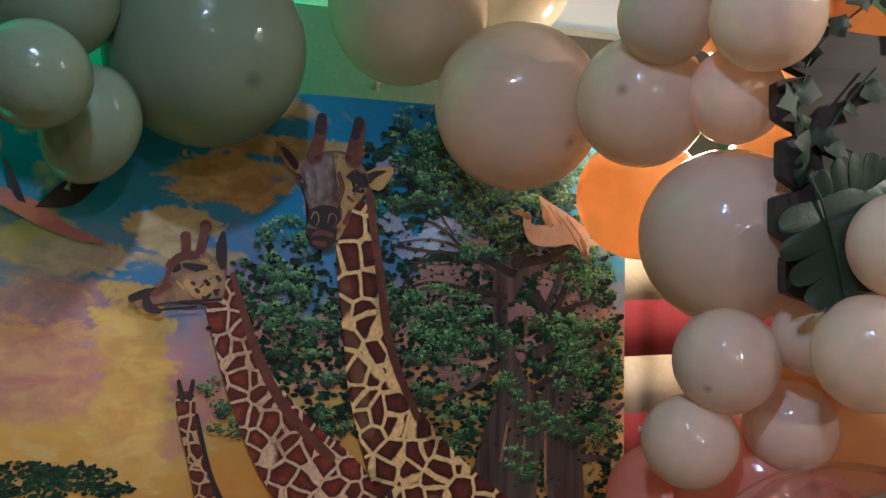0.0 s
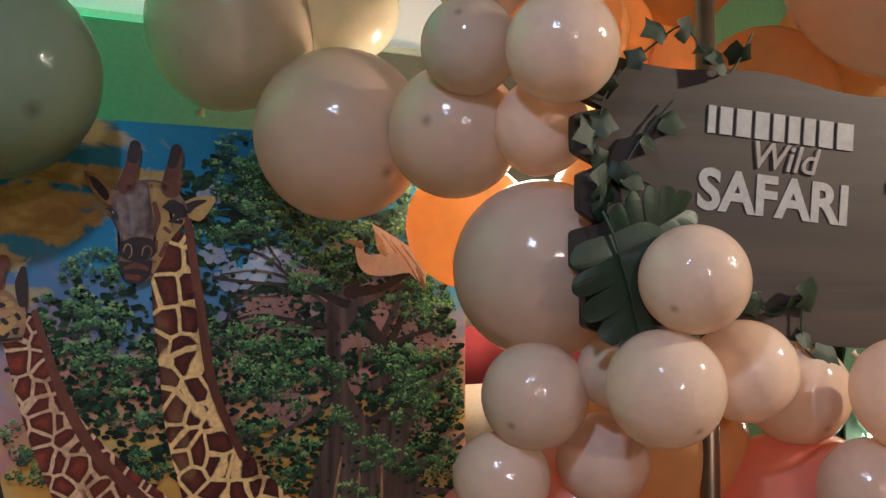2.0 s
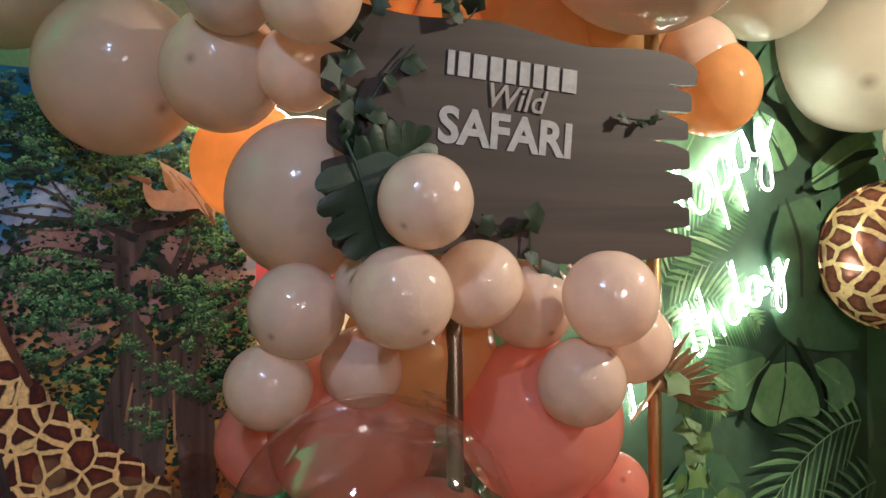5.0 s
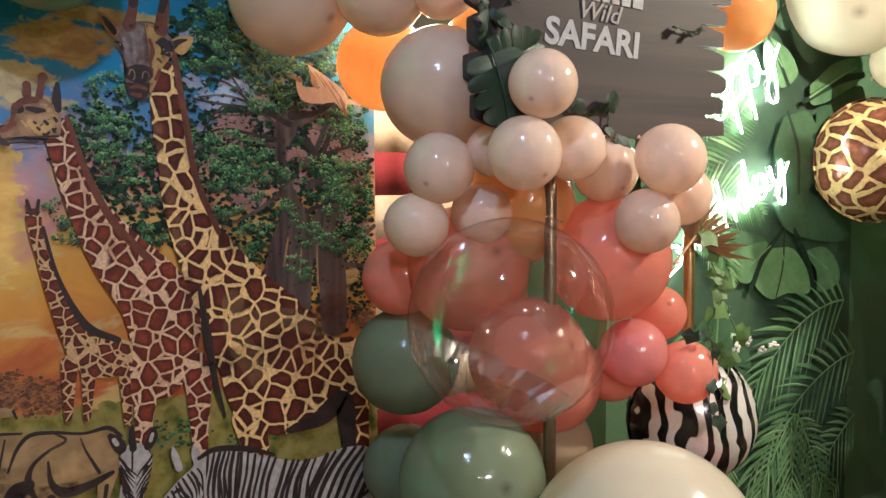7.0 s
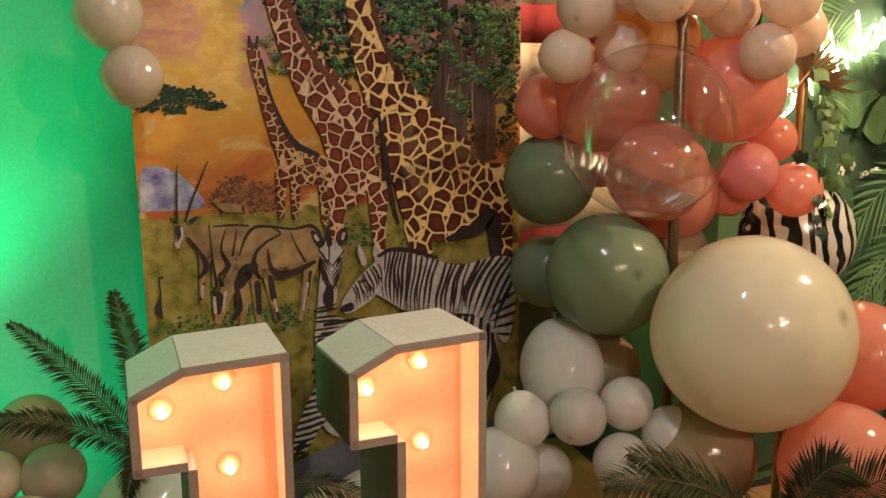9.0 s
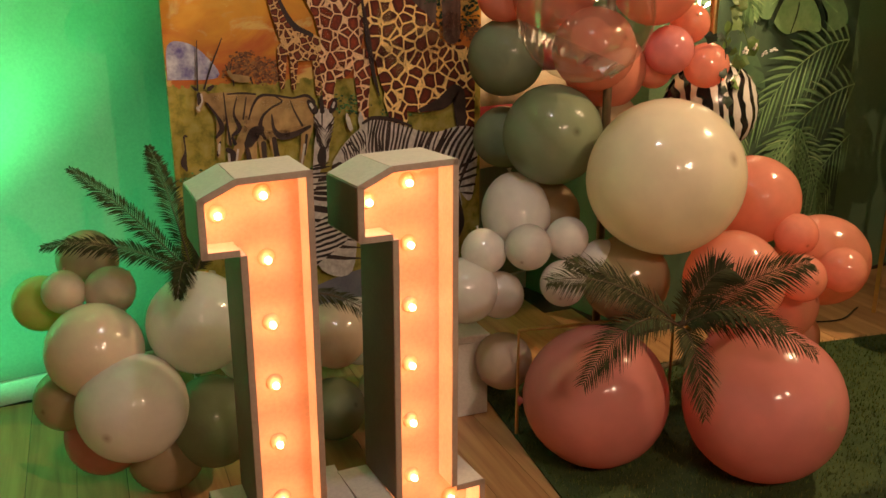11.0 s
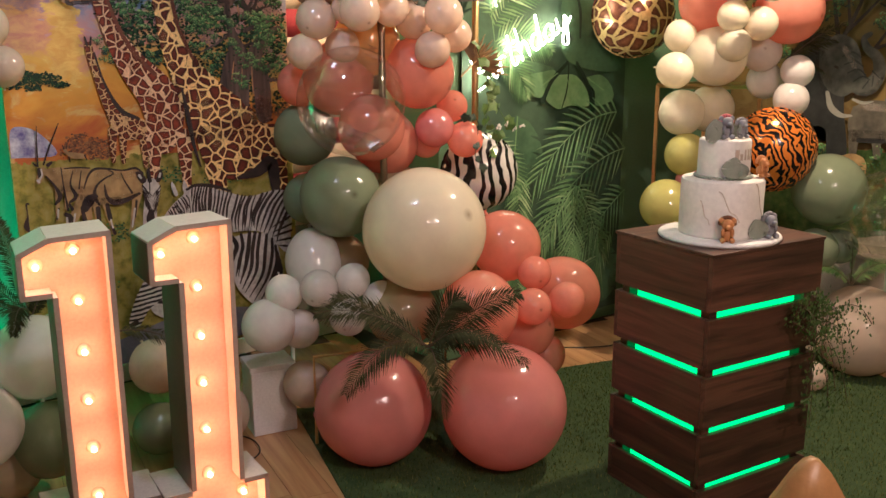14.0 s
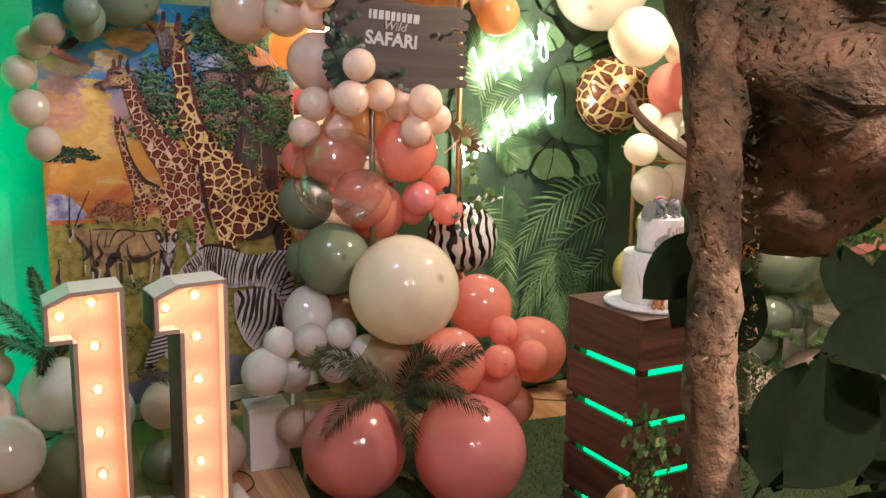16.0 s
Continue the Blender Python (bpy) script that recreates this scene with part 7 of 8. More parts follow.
# ---- marquee numbers ----
def marquee_number(m, label):
    thing = empty("marquee_number", m, label, "marquee light", "marquee numbers")
    prof = [(0, 0), (0.297, 0), (0.297, 0.147), (0.224, 0.147), (0.224, 0.908), (0.073, 0.902), (0, 0.867), (0, 0.75), (0.075, 0.75), (0.075, 0.147), (0, 0.147)]
    D, T = 0.185, 0.011
    # each side board of the tray
    for i in range(len(prof)):
        (a, b), (c, d) = prof[i], prof[(i + 1) % len(prof)]
        k = math.hypot(c - a, d - b)
        nx, nz = -(d - b) / k * T, (c - a) / k * T
        bm = bmesh.new()
        ex, ez = (c - a) / k * 0.0008, (d - b) / k * 0.0008
        a, b, c, d = a + ex, b + ez, c - ex, d - ez
        q = [(a, b), (c, d), (c + nx, d + nz), (a + nx, b + nz)]
        lo = [bm.verts.new((x, 0.0, z)) for x, z in q]
        hi = [bm.verts.new((x, D, z)) for x, z in q]
        bm.faces.new(lo)
        bm.faces.new(hi[::-1])
        for j in range(4):
            bm.faces.new((lo[j], hi[j], hi[(j + 1) % 4], lo[(j + 1) % 4]))
        part("side_board", bm, MARQUEE, thing)
        # thin dark sheet added over upright sides only, as shade
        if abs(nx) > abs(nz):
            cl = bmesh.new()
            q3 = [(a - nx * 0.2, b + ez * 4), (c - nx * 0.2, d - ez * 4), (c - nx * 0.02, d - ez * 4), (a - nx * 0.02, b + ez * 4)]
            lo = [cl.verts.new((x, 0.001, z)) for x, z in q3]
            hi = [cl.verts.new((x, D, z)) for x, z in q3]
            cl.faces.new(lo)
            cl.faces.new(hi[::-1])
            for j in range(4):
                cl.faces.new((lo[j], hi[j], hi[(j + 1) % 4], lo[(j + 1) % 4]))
            part("side_cladding", cl, MARQUEE_SHADE, thing, "dark sheet over the outer side, standing in for shade")
        rim = bmesh.new()
        q2 = [(a - nx * 0.12, b - nz * 0.12), (c - nx * 0.12, d - nz * 0.12), (c + nx * 1.1, d + nz * 1.1), (a + nx * 1.1, b + nz * 1.1)]
        lo = [rim.verts.new((x, -0.003, z)) for x, z in q2]
        hi = [rim.verts.new((x, -0.0005, z)) for x, z in q2]
        rim.faces.new(lo)
        rim.faces.new(hi[::-1])
        for j in range(4):
            rim.faces.new((lo[j], hi[j], hi[(j + 1) % 4], lo[(j + 1) % 4]))
        part("rim", rim, MARQUEE_SIDE, thing)
    bm = bmesh.new()
    for outline in (prof[:3] + prof[-1:], [prof[9], prof[3], prof[4], prof[5]], [prof[8], prof[5], prof[6], prof[7]]):
        bm.faces.new([bm.verts.new((x, 0.07, z)) for x, z in outline])
    part("face", bm, MARQUEE_FACE, thing, "inner face with peach bulb light in its colour")
    for u, z in ((0.045, 0.822), (0.137, 0.856), (0.139, 0.72), (0.141, 0.579), (0.14, 0.441), (0.141, 0.301), (0.142, 0.162), (0.047, 0.081), (0.239, 0.084)):
        so = part("socket", lathe(bmesh.new(), [(0.0, 0.008), (0.016, 0.006), (0.019, 0.0)], 16), SOCKET, thing, smooth=True)
        so.matrix_basis = Matrix.Translation((u, 0.069, z)) @ Euler((radians(90), 0, 0)).to_matrix().to_4x4()
        bu = part("bulb", blob(bmesh.new(), (0, 0, 0), 0.0072, 0.0095, 0.0072, seg=12), BULB, thing, "glowing round bulb", True)
        bu.matrix_basis = Matrix.Translation((u, 0.052, z - 0.002))
        bu.visible_shadow = False
        lp = bpy.data.lights.new("bulb_lamp", "POINT")
        lp.energy, lp.color, lp.shadow_soft_size = 0.14, (1.0, 0.23, 0.062), 0.012
        lo_ = new("bulb_lamp", lp)
        lo_.matrix_basis = m @ Matrix.Translation((u, 0.022, z - 0.002))
    return thing


marquee_number(pose(-0.349, 0.560, 0.003, -0.5, 0.2, -9.5), "tall cream marquee number one with warm lit bulbs on the floor")
marquee_number(pose(-0.059, 0.4725, 0.007, -1.4, 0.9, -6.8), "tall cream marquee number one with warm lit bulbs beside its twin")

# ---- slatted crate plinth and cake ----
CR = pose(1.165, -0.39, 0, 0, 0, -8)
crate = empty("crate_plinth", CR, "tall dark stained slatted wood plinth lit green from inside", "plinth")
CW, CD = 0.463, 0.385
r5 = random.Random(5)
for z0, z1 in ((0.654, 0.808), (0.484, 0.632), (0.310, 0.462), (0.138, 0.288), (0.0, 0.116)):
    for lo, hi, ax in (((0, 0, z0), (CW, 0.016, z1), 0), ((0, CD - 0.016, z0), (CW, CD, z1), 0)):
        j = r5.uniform(-0.003, 0.003)
        part("slat", box(bmesh.new(), (lo[0] + j, lo[1], lo[2]), (hi[0] + j, hi[1], hi[2]), 0.002), CRATE_WOOD, crate)
    for x0 in (0.0, CW - 0.016):
        s = part("slat", box(bmesh.new(), (0.017, -0.008, z0), (CD - 0.017, 0.008, z1), 0.002), CRATE_WOOD, crate)
        s.matrix_basis = Matrix.Translation((x0 + 0.008, 0, 0)) @ Euler((0, 0, radians(90))).to_matrix().to_4x4()
part("top_board", box(bmesh.new(), (-0.003, -0.003, 0.808), (CW + 0.003, CD + 0.003, 0.818), 0.002), CRATE_WOOD, crate)
for x, y in ((0.018, 0.018), (CW - 0.048, 0.018), (0.018, CD - 0.048), (CW - 0.048, CD - 0.048)):
    part("corner_post", box(bmesh.new(), (x, y, 0.002), (x + 0.03, y + 0.03, 0.806)), CRATE_WOOD, crate)
part("light_liner", box(bmesh.new(), (0.05, 0.05, 0.004), (CW - 0.05, CD - 0.05, 0.79)), LED_GREEN, crate, "glowing green light liner")

CK = Matrix.Translation((1.385, -0.255, 0.818))
cake = empty("birthday_cake", CK, "two-tier white fondant cake with animal figures on the plinth", "cake")
part("cake_board", lathe(bmesh.new(), [(0, 0), (0.172, 0), (0.176, 0.006), (0.172, 0.013), (0, 0.013)], 48), PLATE, cake, smooth=True)
part("lower_tier", lathe(bmesh.new(), [(0, 0.013), (0.116, 0.013), (0.118, 0.02), (0.117, 0.17), (0.113, 0.176), (0, 0.177)], 64), ICING, cake, smooth=True)
part("upper_tier", lathe(bmesh.new(), [(0, 0.177), (0.073, 0.177), (0.074, 0.18), (0.073, 0.283), (0.07, 0.288), (0, 0.289)], 56), ICING, cake, smooth=True)
for a0, a1, z0, z1 in ((-150, -120, 0.15, 0.06), (-95, -70, 0.17, 0.05), (-60, -45, 0.17, 0.1), (-175, -160, 0.12, 0.05), (-30, -10, 0.16, 0.08)):
    part("marbling", tube(bmesh.new(), [(0.1172 * math.cos(radians(a0 + (a1 - a0) * t)), 0.1172 * math.sin(radians(a0 + (a1 - a0) * t)), z0 + (z1 - z0) * t + 0.008 * math.sin(9 * t)) for t in np.linspace(0, 1, 9)], 0.0016, 6), VEIN, cake)
pb = bmesh.new()
for i in range(46):
    a = 2 * math.pi * i / 46
    blob(pb, (0.078 * math.cos(a), 0.078 * math.sin(a), 0.181), 0.006, 0.006, 0.005, seg=8)
part("pebble_border", pb, FIG_SAGE, cake)
for i, w in enumerate((0.012, 0.009, 0.006, 0.006, 0.01)):
    a = radians(-118 + 11 * i)
    b = part("lettering_bar", box(bmesh.new(), (-w / 2, -0.001, 0), (w / 2, 0.0015, 0.03 if i != 1 else 0.018)), VEIN, cake)
    b.matrix_basis = Matrix.Translation((0.0735 * math.cos(a), 0.0735 * math.sin(a), 0.232)) @ Euler((0, 0, a + math.pi / 2)).to_matrix().to_4x4()


def figure(at, yaw, skin, accent, s, label):
    """A small seated fondant animal as one plain shape."""
    bm = bmesh.new()
    blob(bm, (0, 0, 0.022), 0.017, 0.016, 0.022)
    blob(bm, (0, -0.008, 0.053), 0.018, 0.017, 0.017)
    blob(bm, (0, -0.024, 0.048), 0.008, 0.01, 0.008)
    for sd in (-1, 1):
        blob(bm, (sd * 0.017, 0.0, 0.064), 0.009, 0.004, 0.009)
        blob(bm, (sd * 0.014, -0.016, 0.008), 0.008, 0.014, 0.008)
        blob(bm, (sd * 0.013, -0.014, 0.03), 0.006, 0.007, 0.014)
    ob = part("figurine", bm, skin, cake, label, True)
    ob.matrix_basis = Matrix.Translation(at) @ Euler((0, 0, radians(yaw))).to_matrix().to_4x4() @ Matrix.Diagonal((s, s, s, 1))
    ac = bmesh.new()
    for i in range(9):
        a = math.pi * i / 8
        blob(ac, (0.02 * math.cos(a), 0.004, 0.055 + 0.018 * math.sin(a)), 0.007)
    part("mane", ac, accent, ob, smooth=True)


figure((-0.105, -0.095, 0.013), -48, FIG_TAN, FIG_BROWN, 0.95, "orange fondant lion figure")
figure((0.04, -0.135, 0.013), -20, FIG_GREY, FIG_GREY, 0.95, "grey fondant elephant figure")
figure((-0.03, -0.02, 0.289), -30, FIG_GREY, FIG_PINK, 0.9, "grey fondant elephant figure with pink ears")
figure((0.03, -0.03, 0.289), -20, FIG_GREY, FIG_GREY, 0.75, "grey fondant zebra figure")
figure((0.075, -0.075, 0.177), -10, FIG_TAN, FIG_TAN, 0.8, "yellow fondant giraffe figure")
for at, ang, yaw, s in (((-0.055, -0.01, 0.287), 100, -40, 0.06), ((-0.065, -0.02, 0.287), 130, -40, 0.05), ((0.05, 0.0, 0.287), 70, -30, 0.05), ((-0.06, -0.065, 0.185), 80, -50, 0.06), ((-0.03, -0.085, 0.185), 110, -30, 0.045), ((0.0, -0.135, 0.015), 110, -30, 0.06)):
    bm = bmesh.new()
    c, sn = math.cos(radians(ang)), math.sin(radians(ang))
    pts = monstera_outline(s, 5, 0.5)[:-1]
    f = bm.faces.new([bm.verts.new((a * c - b * sn, 0, a * sn + b * c)) for a, b in pts])
    bmesh.ops.triangulate(bm, faces=[f])
    bmesh.ops.solidify(bm, geom=list(bm.faces), thickness=0.002)
    lf = part("sugar_leaf", bm, FIG_SAGE, cake, "sage sugar leaf")
    lf.matrix_basis = Matrix.Translation(at) @ Euler((0, 0, radians(yaw))).to_matrix().to_4x4()

# ---- leaves and vines ----
def frond(base, tip, sag, leaf, n, material, parent, seed, rachis=0.0028):
    """An arching palm leaf: a thin rib with two rows of narrow leaflets."""
    r = random.Random(seed)
    A, B = Vector(base), Vector(tip)
    L = (B - A).length
    pts = []
    for i in range(n + 1):
        t = i / n
        p = A.lerp(B, t) + Vector((0, 0, sag * 4 * t * (1 - t)))
        pts.append(p)
    bm = bmesh.new()
    tube(bm, pts, rachis, 6, 0.0006)
    part("rib", bm, STEM, parent)
    vs, fs = [], []
    for i in range(2, n):
        for sub in (0.0, 0.5):
            t = (i + sub) / n
            p = pts[i].lerp(pts[i + 1], sub)
            d = (pts[i + 1] - pts[i]).normalized()
            x = d.cross(Vector((0, -0.6, 0.8))).normalized()
            up = x.cross(d)
            for sd in (1, -1):
                l = leaf * math.sin(math.pi * (0.1 + 0.86 * t)) ** 0.7 * r.uniform(0.8, 1.1)
                w = 0.0028 * r.uniform(0.8, 1.3)
                q = (sd * x * 0.9 + d * (0.55 + 0.5 * t) + up * r.uniform(-0.15, 0.2)).normalized()
                k = len(vs)
                m = p + q * l * 0.5
                e = p + q * l + Vector((0, 0, -0.18 * l))
                vs += [tuple(p - d * w * 0.5), tuple(p + d * w * 0.5), tuple(m + d * w), tuple(m - d * w), tuple(e)]
                fs += [(k, k + 1, k + 2, k + 3), (k + 3, k + 2, k + 4)]
    ob = flat("leaf_fringe", vs, fs, material, parent)
    ob["kind"] = "stuff"


palm = empty("palm_spray", pose(0, 0, 0), "spray of dark artificial palm leaves tucked between rose balloons", "artificial plant")
PB = (0.765, 0.35, 0.445)
for k, (tip, sag, lf) in enumerate((((0.955, 0.14, 0.635), 0.03, 0.1), ((0.95, 0.09, 0.42), 0.05, 0.085), ((0.71, 0.2, 0.27), 0.06, 0.08), ((0.42, 0.45, 0.60), 0.05, 0.09), ((0.50, 0.48, 0.63), 0.03, 0.08), ((0.46, 0.36, 0.36), 0.08, 0.085), ((0.85, 0.28, 0.6), 0.04, 0.09), ((0.86, 0.12, 0.49), 0.05, 0.09))):
    frond(PB, tip, sag, lf, 30, PALM, palm, 20 + k)
palm2 = empty("palm_spray", pose(0, 0, 0), "spray of green artificial palm leaves behind the lit number", "artificial plant")
for k, (tip, sag) in enumerate((((-0.444, 1.26, 0.83), 0.02), ((-0.542, 1.18, 0.66), 0.04), ((-0.236, 1.3, 0.86), 0.03), ((-0.30, 0.92, 0.56), 0.06), ((-0.08, 1.1, 0.66), 0.05))):
    frond((-0.217, 1.06, 0.56), tip, sag, 0.055, 34, PALM, palm2, 40 + k)
palm3 = empty("palm_leaf", pose(0, 0, 0), "single palm leaf lying between the two lit numbers", "artificial plant")
frond((-0.02, 0.9, 0.52), (0.2, 0.86, 0.42), 0.03, 0.05, 20, PALM, palm3, 61)


def split_leaf(m, size, label, material=LEAF, name="monstera_leaf"):
    """A thick split leaf, folded a little along its rib, with narrow slits between broad lobes and a stalk."""
    thing = empty(name, m, label, "artificial plant")
    bm = bmesh.new()
    lobes = 5
    width = lambda t: 0.54 * math.sin(math.pi * min(1, t * 0.86 + 0.14)) ** 0.6 * (1.05 - 0.45 * t)
    for sd in (1, -1):
        for i in range(lobes):
            t0, t1 = 0.95 * i / lobes, 0.95 * (i + 1) / lobes
            mid = 0.5 * (t0 + t1)
            sheets = []
            for thick in (0.0, 0.0014):
                rows = []
                for j in range(7):
                    f = j / 3 - 1
                    row = []
                    for k in range(6):
                        g = k / 5
                        t = mid + f * (t1 - t0) * 0.5 * (1.0, 1.0, 0.99, 0.96, 0.9, 0.68)[k]
                        w = width(t) * g * (1 - 0.1 * f * f * g)
                        x, y = sd * w * size, (t + 0.22 * g * (t - 0.4) + 0.05 * g) * size
                        z = (0.2 * w - 0.34 * w * w - 0.14 * t * t + 0.016 * math.sin(2 * f + 2 * i) * g - 0.008 * f * f * g) * size - thick
                        row.append(bm.verts.new((x, y, z)))
                    rows.append(row)
                for p, q in zip(rows, rows[1:]):
                    for k in range(5):
                        bm.faces.new((p[k], p[k + 1], q[k + 1], q[k]))
                sheets.append(rows)
            rim = [[r[0][k] for k in range(6)] + [r[j][5] for j in range(1, 7)] + [r[6][k] for k in range(4, -1, -1)] for r in sheets]
            for a, b, c, d in zip(rim[0], rim[0][1:], rim[1], rim[1][1:]):
                bm.faces.new((a, b, d, c))
    part("blade", bm, material, thing)
    part("rib", tube(bmesh.new(), [(0, -0.2 * size, -0.03 * size), (0, 0, 0.004), (0, 0.5 * size, 0.004 - 0.035 * size), (0, 0.95 * size, 0.002 - 0.126 * size)], 0.0022, 6, 0.0008), material, thing)
    return thing


# the leaf's y runs to its tip, its z faces the viewer
def facing(at, tip_dir, normal):
    y = Vector(tip_dir).normalized()
    z = Vector(normal)
    z = (z - y * z.dot(y)).normalized()
    x = y.cross(z)
    m = Matrix((x, y, z)).transposed().to_4x4()
    m.translation = at
    return m


split_leaf(facing((0.748, 0.772, 1.650), (0.038, -0.013, -0.122), (-0.25, -0.95, 0.15)), 0.138, "dark glossy artificial split leaf fixed to the wooden sign")
split_leaf(facing((0.774, 0.796, 1.638), (0.095, -0.015, 0.042), (-0.2, -0.95, -0.25)), 0.113, "dark glossy artificial split leaf behind a larger one")


def vine(name, path, leaves, size, material, label, seed, normal=(-0.4, -0.85, 0.25), stem=0.0014):
    """A trailing stem with five-pointed ivy leaves."""
    r, size = random.Random(seed), size * 1.2
    thing = empty(name, pose(0, 0, 0), label, "artificial plant")
    pts = [Vector(q) for q in smooth_line(path, 8)]
    part("stem", tube(bmesh.new(), pts, stem, 5), material, thing)
    for k in range(leaves):
        p = pts[int((k + 0.5) / leaves * (len(pts) - 1))] + Vector((r.uniform(-1, 1), r.uniform(-1, 0), r.uniform(-1, 1))) * size * 0.35
        bm = bmesh.new()
        ring = []
        for j in range(10):
            a = math.pi / 2 + 2 * math.pi * j / 10
            d = (1.0, 0.66, 0.85, 0.62, 0.68, 0.34, 0.68, 0.62, 0.85, 0.66)[j]
            ring.append(bm.verts.new((d * math.cos(a), d * math.sin(a), 0.12 * math.sin(3 * a) - 0.2 * d * d)))
        c = bm.verts.new((0, 0, 0.05))
        for j in range(10):
            bm.faces.new((c, ring[j], ring[(j + 1) % 10]))
        lf = part("leaf", bm, material, thing, smooth=True)
        n = Vector(normal) + Vector((r.uniform(-0.6, 0.6), r.uniform(-0.3, 0.3), r.uniform(-0.6, 0.6)))
        t = Vector((r.uniform(-1, 1), r.uniform(-0.3, 0.3), r.uniform(-1, 0.6)))
        s = size * r.uniform(0.7, 1.15)
        lf.matrix_basis = facing(p, t, n) @ Matrix.Diagonal((s, s, s, 1))
    return thing


vine("ivy_vine", [(0.767, 0.814, 1.810), (0.793, 0.809, 1.845), (0.838, 0.799, 1.884), (0.871, 0.792, 1.904), (0.901, 0.786, 1.873), (0.931, 0.779, 1.852), (0.964, 0.773, 1.902)], 7, 0.023, IVY, "dark ivy vine trailing over the top of the sign", 1)
vine("ivy_vine", [(0.856, 0.795, 1.814), (0.820, 0.803, 1.772), (0.790, 0.809, 1.729), (0.759, 0.816, 1.704), (0.771, 0.814, 1.680)], 5, 0.023, IVY, "dark ivy vine hanging down the end of the sign", 2)
vine("ivy_vine", [(0.767, 0.814, 1.801), (0.757, 0.816, 1.770), (0.766, 0.815, 1.740), (0.828, 0.801, 1.711)], 4, 0.022, IVY, "dark ivy vine beside the monstera leaf", 9)
vine("ivy_vine", [(0.952, 0.775, 1.587), (0.986, 0.768, 1.557), (1.023, 0.760, 1.575), (1.029, 0.759, 1.516), (1.076, 0.749, 1.484)], 5, 0.023, IVY, "dark ivy vine along the bottom of the sign", 3)
vine("ivy_vine", [(1.172, 0.728, 1.734), (1.212, 0.720, 1.728), (1.254, 0.711, 1.732)], 3, 0.014, IVY, "dark ivy sprig on the sign", 4)
vine("ivy_vine", [(1.34, 0.80, 1.38), (1.39, 0.79, 1.25), (1.42, 0.78, 1.18), (1.38, 0.79, 1.1), (1.44, 0.78, 1.02), (1.36, 0.74, 0.96)], 14, 0.026, IVY_LIT, "green ivy vine trailing down the gold pole, coloured as lit", 5)
vine("ivy_vine", [(1.20, 0.72, 1.12), (1.26, 0.69, 1.10), (1.24, 0.68, 0.98), (1.3, 0.70, 0.93)], 6, 0.02, IVY, "dark ivy vine around the coral balloons", 6)
vine("ivy_vine", [(1.40, 0.79, 1.20), (1.50, 0.80, 1.08), (1.56, 0.85, 1.05)], 5, 0.026, IVY_LIT, "green ivy sprig beside the gold pole, coloured as lit", 7)

flowers = empty("flower_sprig", pose(1.44, 0.73, 1.07), "small sprig of white artificial flowers", "artificial plant")
for k in range(4):
    bm = bmesh.new()
    for j in range(5):
        a = 2 * math.pi * j / 5
        blob(bm, (0.011 * math.cos(a), 0.004 * math.sin(2 * a), 0.011 * math.sin(a)), 0.009, 0.003, 0.007, seg=8)
    b = part("blossom", bm, PETAL, flowers, smooth=True)
    b.matrix_basis = Matrix.Translation((0.03 * k - 0.04, -0.01 * k, 0.012 * math.sin(k * 2.1))) @ Euler((0.4 * k, 0, 0.5 * k)).to_matrix().to_4x4() @ Matrix.Diagonal((0.7, 0.7, 0.7, 1))

fan = empty("dried_palm_fan", facing((1.33, 0.80, 1.30), (0.75, 0.1, 0.5), (-0.5, -0.8, 0.3)), "pale dried palm fan leaf tied to the gold pole", "dried plant")
bm = bmesh.new()
c = bm.verts.new((0, 0, 0))
ring = []
for i in range(37):
    a = radians(25 + 130 * i / 36)
    rr = (0.13 + 0.02 * math.sin(i * 1.7)) * (1.0 if i % 2 else 0.74)
    ring.append(bm.verts.new((rr * math.cos(a), rr * math.sin(a), 0.008 * (1 if i % 2 else -1))))
for p, q in zip(ring, ring[1:]):
    bm.faces.new((c, p, q))
bmesh.ops.solidify(bm, geom=list(bm.faces), thickness=0.001)
part("blade", bm, DRIED, fan)
part("stalk", tube(bmesh.new(), [(0, -0.08, 0), (0, 0.02, 0)], 0.003, 6), DRIED, fan)

fern = empty("hanging_fern", pose(0, 0, 0), "fine-leaved green fern spray hanging on the crate plinth", "artificial plant")
rf = random.Random(31)
for k in range(16):
    b = Vector((1.49 + rf.uniform(-0.04, 0.08), -0.47 - rf.random() * 0.02, 0.60 + rf.uniform(-0.03, 0.03)))
    tip = b + Vector((rf.uniform(-0.14, 0.2), rf.uniform(-0.1, 0.02), rf.uniform(-0.3, 0.02)))
    pts = [b.lerp(tip, t) + Vector((0, -0.02 * math.sin(3.1 * t), 0.06 * math.sin(3.1 * t))) for t in np.linspace(0, 1, 9)]
    part("stem", tube(bmesh.new(), pts, 0.0011, 5), STEM, fern)
    vs, fs = [], []
    for i in range(70):
        p = pts[min(8, int(rf.random() ** 0.7 * 9))] + Vector((rf.gauss(0, 0.014), rf.gauss(0, 0.012), rf.gauss(0, 0.014)))
        s, a = rf.uniform(0.004, 0.008), rf.uniform(0, 6.28)
        u, v = Vector((math.cos(a), rf.uniform(-0.4, 0.4), math.sin(a))), Vector((-math.sin(a), rf.uniform(-0.4, 0.4), math.cos(a)))
        n = len(vs)
        vs += [tuple(p + u * s), tuple(p + v * s * 0.7), tuple(p - u * s), tuple(p - v * s * 0.7)]
        fs.append((n, n + 1, n + 2, n + 3))
    ob = flat("leaf_fringe", vs, fs, FERN, fern)
    ob["kind"] = "stuff"
